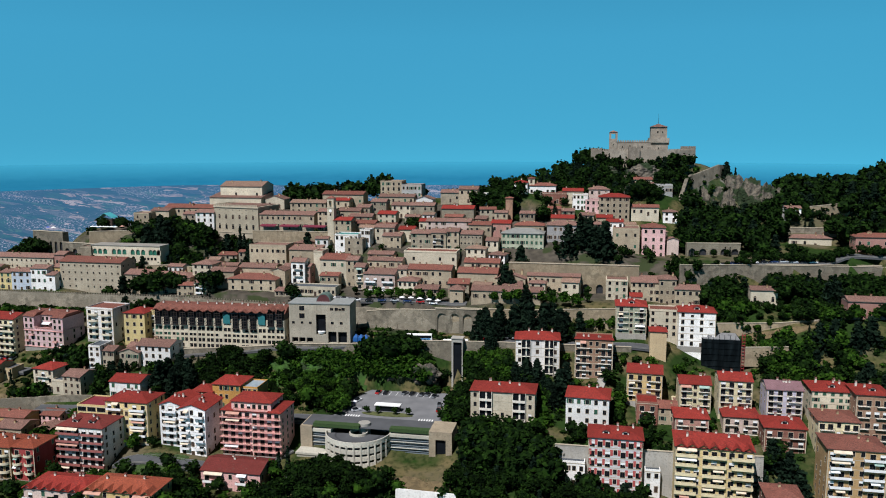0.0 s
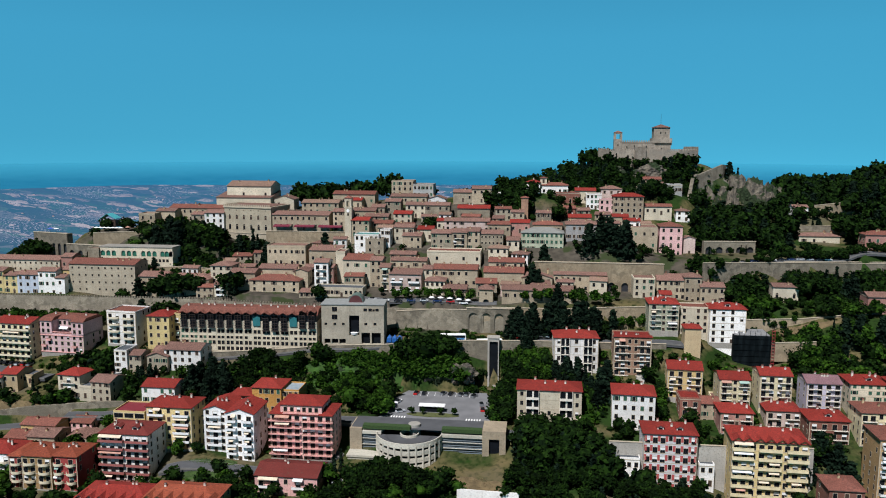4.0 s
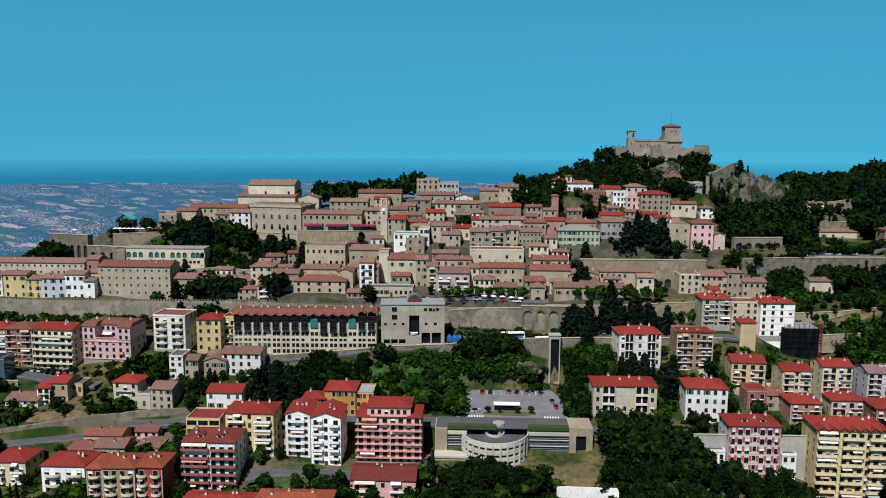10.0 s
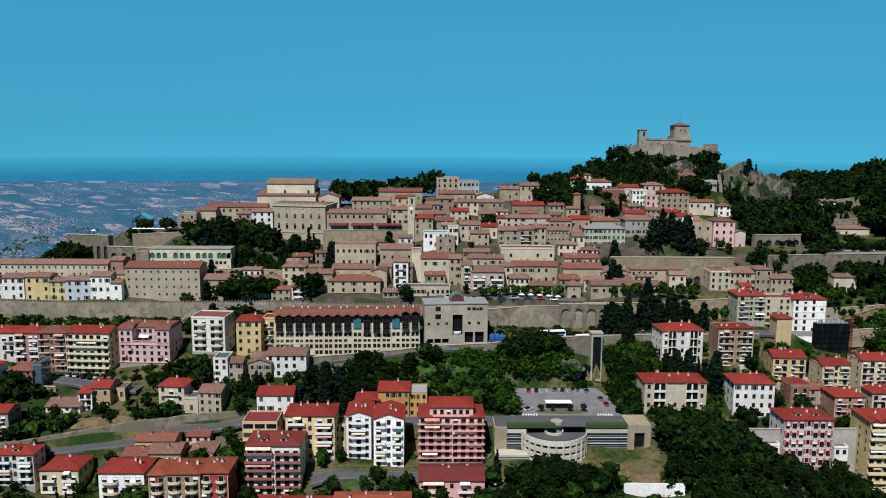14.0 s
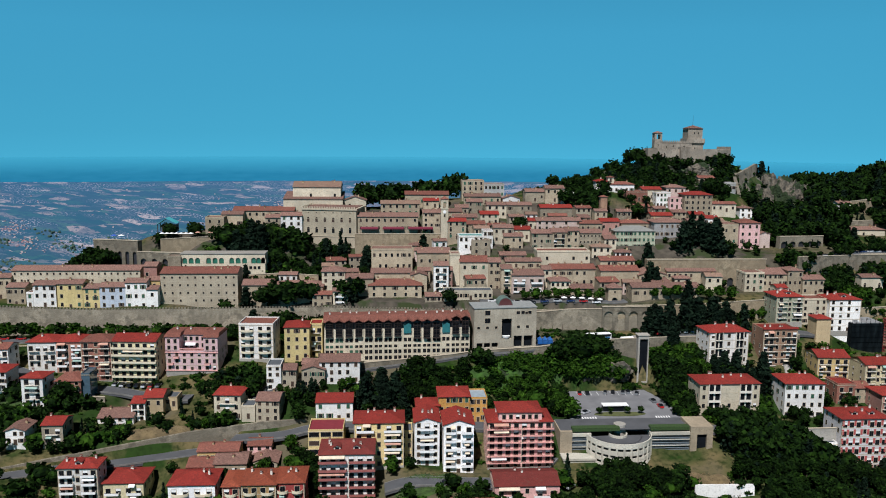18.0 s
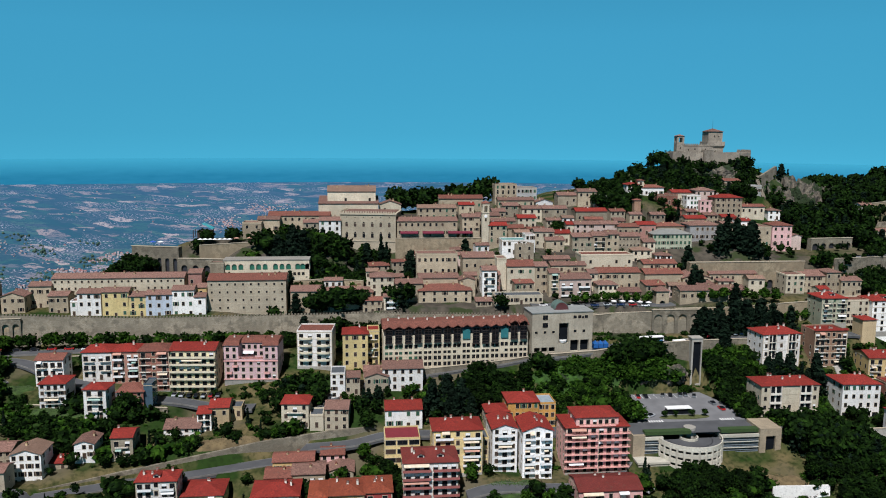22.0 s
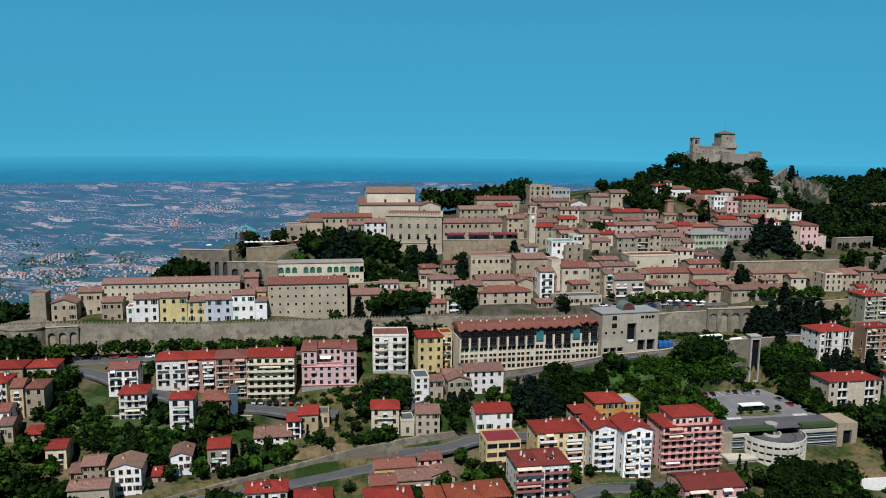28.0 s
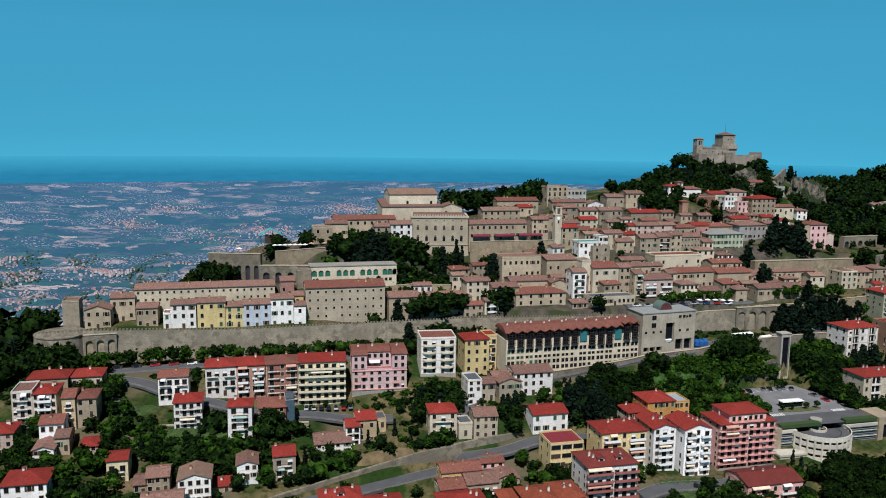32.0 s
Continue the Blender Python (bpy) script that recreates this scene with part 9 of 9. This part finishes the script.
def marked_trees():
    """Single trees that stand out: cedars, the avenue, the row behind the wall."""
    for kind, x, y, h in (
            ("cedar", -249, 377.5, 13), ("broad", -240, 377.5, 13), ("broad", -234, 378.5, 14), ("broad", -228, 377.5, 14), ("broad", -222, 378, 13), ("broad", -217, 377.5, 11),
            ("cedar", -198, 377, 13), ("broad", -194, 378, 12), ("broad", -201, 378, 11), ("broad", -112, 342, 6),
            ("cedar", -48, 357, 15), ("cedar", -42, 359, 17), ("cedar", -35, 358, 17), ("cedar", -28, 359, 18), ("cedar", -21, 359, 18), ("cedar", -14, 360, 15), ("cedar", -5, 359, 14), ("cedar", -31, 362, 17), ("cedar", -18, 363, 17),
            ("cedar", -13, 423, 17), ("spire", -7, 427, 19), ("cedar", 1, 424, 15), ("spire", 6, 427, 15), ("cedar", -43, 388, 16), ("cedar", -40, 387, 13),
            ("cedar", -262, 424, 17), ("cedar", -254, 426, 20), ("cedar", -248, 424, 19), ("broad", -268, 428, 13), ("broad", -272, 430, 12), ("spire", -206, 432, 15), ("spire", -203, 431, 12), ("cedar", -160, 422, 13), ("cedar", -214, 431, 13), ("broad", -236, 412, 8),
            ("cedar", 26, 486, 10), ("spire", 16, 519, 13), ("cedar", 44, 522, 13), ("cedar", 50, 527, 12), ("broad", 36, 521, 9), ("broad", 28, 519, 9), ("broad", 6, 519, 8), ("cedar", 84, 536, 12), ("cedar", 60, 512, 10), ("cedar", 40, 526, 11), ("broad", 46, 529, 10), ("cedar", 53, 533, 12), ("broad", 58, 538, 10), ("broad", 63, 541, 9), ("broad", 31, 523, 8), ("broad", 12, 521, 7), ("broad", -4, 521, 7),
            ("broad", -93, 347.5, 7), ("broad", -70.5, 348.5, 7.5),
            ("cedar", -188.7, 308.5, 15), ("cedar", -176, 312, 16), ("cedar", -182, 315, 14), ("broad", -162, 325, 9), ("broad", -171, 324, 9), ("broad", -135.5, 329, 9), ("broad", -139.5, 331, 8), ("bright", -117.3, 304.5, 11), ("broad", -90, 338.5, 13),
            ("broad", -95.5, 341, 11), ("broad", -83, 341, 9), ("bright", -108, 303, 7), ("bright", -50, 338, 6), ("broad", -55, 322, 9), ("cedar", -27, 329, 13), ("cedar", -22, 327, 14), ("cedar", -12, 322, 14), ("cedar", -9.5, 327, 13),
            ("bright", -103, 299.5, 6.5), ("bright", -102, 305, 7.5), ("bright", -102.5, 311, 7), ("broad", -103, 317, 7), ("broad", -103, 324, 7), ("broad", -57.5, 300.5, 6), ("bright", -56.5, 306, 6.5), ("broad", -57.5, 311.5, 7), ("broad", -57, 317, 7), ("broad", -57.5, 323, 6.5), ("broad", -52, 300, 7), ("broad", -51, 308, 8), ("broad", -71.5, 261.5, 8), ("broad", -73.5, 257.5, 9), ("bright", -106.5, 314, 7), ("bright", -107, 308, 6.5), ("broad", -105.5, 321, 7), ("bright", -107.5, 297.5, 5), ("broad", -54.5, 303, 6), ("broad", -54, 310, 7), ("broad", -55, 316, 7), ("bright", -56, 298, 5), ("broad", -68, 250, 8), ("broad", -76, 252, 8), ("broad", -82, 256, 8), ("broad", -58, 250, 7), ("spire", -113, 262, 11), ("spire", -112, 268, 9), ("broad", -96, 262, 9), ("broad", -88, 259, 8), ("cedar", 66, 289, 13), ("cedar", 71, 285, 12), ("cedar", 61, 286, 11), ("cedar", 74, 280, 12)):
        tree(kind, x, y, h)
    for x, y, top in ((-418, 381, 137), (-411, 386, 139), (-425, 377, 134), (-433, 381, 135), (-406, 391, 138), (-422, 389, 140), (-415, 375, 131), (-440, 375, 130), (-429, 371, 126)):
        z = ground(x, y)
        tree("cedar" if y < 380 else "broad", x, y, max(9.0, top - z), z)
    for i in range(34):
        x = -107 + i * 2.1
        if -68 < x < -53:
            continue
        y = float(np.interp(x, (-110, -92, -66, -40), (340, 344, 346.5, 347.5))) - trng.uniform(2.2, 4.5)
        z = ground(x, y)
        top = 124.5 - trng.uniform(0, 3.5)
        if top - z > 3 and -101 < x < -87:
            tree(trng.choice(("broad", "broad", "bright")), x, y, min(top - z, 12), z)
    for i in range(110):
        tree("shrub", trng.uniform(-106, -67), trng.uniform(334.2, 341), trng.uniform(2.8, 4.6))
    for i in range(20):
        tree("bush", -105 + i * 2.1, 335.2 + trng.uniform(-0.4, 0.8), trng.uniform(2.5, 4))
    for i in range(30):
        x = 47 + i * 5.4
        y = float(divide(x)) - trng.uniform(4.5, 8)
        z = ground(x, y)
        tree(trng.choice(("broad", "broad", "cedar")), x, y, max(5.0, trng.uniform(141, 147) - z), z)
    for i in range(26):
        tree("bright" if i % 3 else "broad", -383 + i * 5.6 + trng.uniform(-1, 1), 362.8 + trng.uniform(-0.6, 0.6), trng.uniform(6.5, 8.5))
    for i in range(9):
        tree("broad", -184 + i * 5.2, 366.5 + trng.uniform(-0.4, 0.4), trng.uniform(6, 7.5))
    for i in range(8):
        tree("bright", -111 + i * 5.4, 374.5 + trng.uniform(-0.5, 0.5), trng.uniform(5.5, 6.5))
    for i in range(13):
        tree("bright", -46 + i * 5.6, 371.5 + trng.uniform(-0.8, 0.8), trng.uniform(5.5, 7.5))
    for i in range(8):
        tree("spire" if i == 5 else "broad", 62 + i * 7, 367.5 + i * 0.6, trng.uniform(4.5, 6))
    for i in range(30):
        x = 84 + i * 4.4
        tree("broad", x, divide(x) + 6 + trng.uniform(-0.6, 0.6), trng.uniform(4.5, 6))


meadows()
marked_trees()
fill_woods()
undergrowth()
plant_woods()


# ---------------------------------------------------------------- the far country
def far_things():
    """Villages and woods of the plain, too many to count."""
    fr = random.Random(3)
    hs, ro, wo = Kit(), Kit(), Kit()
    centres = [(fr.uniform(-1900, 500), fr.uniform(700, 4000)) for _ in range(46)] + [(-820, 1500), (-760, 1750), (-1050, 1650), (-640, 1450), (-560, 1900)]
    pts = []
    for cx, cy in centres:
        for _ in range(fr.randrange(40, 130)):
            pts.append((cx + fr.gauss(0, 60), cy + fr.gauss(0, 40)))
    pts += [(fr.uniform(-2600, 1500), fr.uniform(700, 4300)) for _ in range(350)]
    pts = [p for p in pts if 850 < math.hypot(p[0] + 165, p[1]) < 4400]
    near = [(fr.uniform(-1500, -300), fr.uniform(2750, 3420)) for _ in range(5200)]
    pts += [q for q in near if noise.noise(Vector((q[0] / 130, q[1] / 60, 2))) > 0.12][:1300]
    zs = ground_many([p[0] for p in pts], [p[1] for p in pts])
    for (x, y), z in zip(pts, zs):
        d = math.hypot(x + 165, y)
        z += noise.noise(Vector((x / 90, y / 90, 0))) * roll(d)
        w, h, e = fr.uniform(4, 8), fr.uniform(2, 4), fr.uniform(4, 8)
        if 2700 < d < 3500:
            w, h, e = w * 1.25, h * 1.2, e * 1.2
        elif d >= 3500:
            h *= 0.6
        hs.box((x, y, z - 5), (x + w, y + e, z + h))
        ro.solid([(x - 0.4, y - 0.4, z + h), (x + w + 0.4, y - 0.4, z + h), (x + w + 0.4, y + e + 0.4, z + h), (x - 0.4, y + e + 0.4, z + h)],
                 [(x + 1, y + e / 2, z + h + 1.6), (x + w - 1, y + e / 2, z + h + 1.6), (x + w - 1, y + e / 2 + 0.1, z + h + 1.6), (x + 1, y + e / 2 + 0.1, z + h + 1.6)])
    def island_paint(name, a, b):
        m, n, l, bs = nodes_of(name)
        g = n.new("ShaderNodeNewGeometry")
        l.new(mix_rgb(n, l, g.outputs["Random Per Island"], a, b), bs.inputs["Base Color"])
        bs.inputs["Roughness"].default_value = 0.9
        return m
    tagged(new("far_villages", hs.mesh("far_villages", [island_paint("far walls", (0.30, 0.30, 0.33), (0.55, 0.50, 0.50))])), "scattered pale houses of the hazy plain", "village", kind="stuff")
    tagged(new("far_roofs", ro.mesh("far_roofs", [island_paint("far roofs", (0.24, 0.07, 0.06), (0.36, 0.26, 0.26))])), "small tiled roofs of the hazy plain", "roofs", kind="stuff")
    pts = [(fr.uniform(-1900, 300), fr.uniform(2650, 3500)) for _ in range(5200)]
    pts = [p for p in pts if math.hypot(p[0] + 165, p[1]) > 640 and noise.noise(Vector((p[0] / 160, p[1] / 160, 5))) > 0.02]
    zs = ground_many([p[0] for p in pts], [p[1] for p in pts])
    for (x, y), z in zip(pts, zs):
        d = math.hypot(x + 165, y)
        z += noise.noise(Vector((x / 90, y / 90, 0))) * roll(d)
        r = fr.uniform(2.5, 6)
        wo.tube((x, y, z - 2), r, r * 1.1, 3 + r * 0.5, 6)
        wo.tube((x + fr.uniform(-1, 1), y, z + 1 + r * 0.5), r * 1.1, r * 0.4, r * 0.8, 6)
    tagged(new("far_woods", wo.mesh("far_woods", [island_paint("far leaves", (0.022, 0.055, 0.040), (0.045, 0.085, 0.055))])), "dark woods and hedgerows of the plain", "woods", kind="stuff")


far_things()
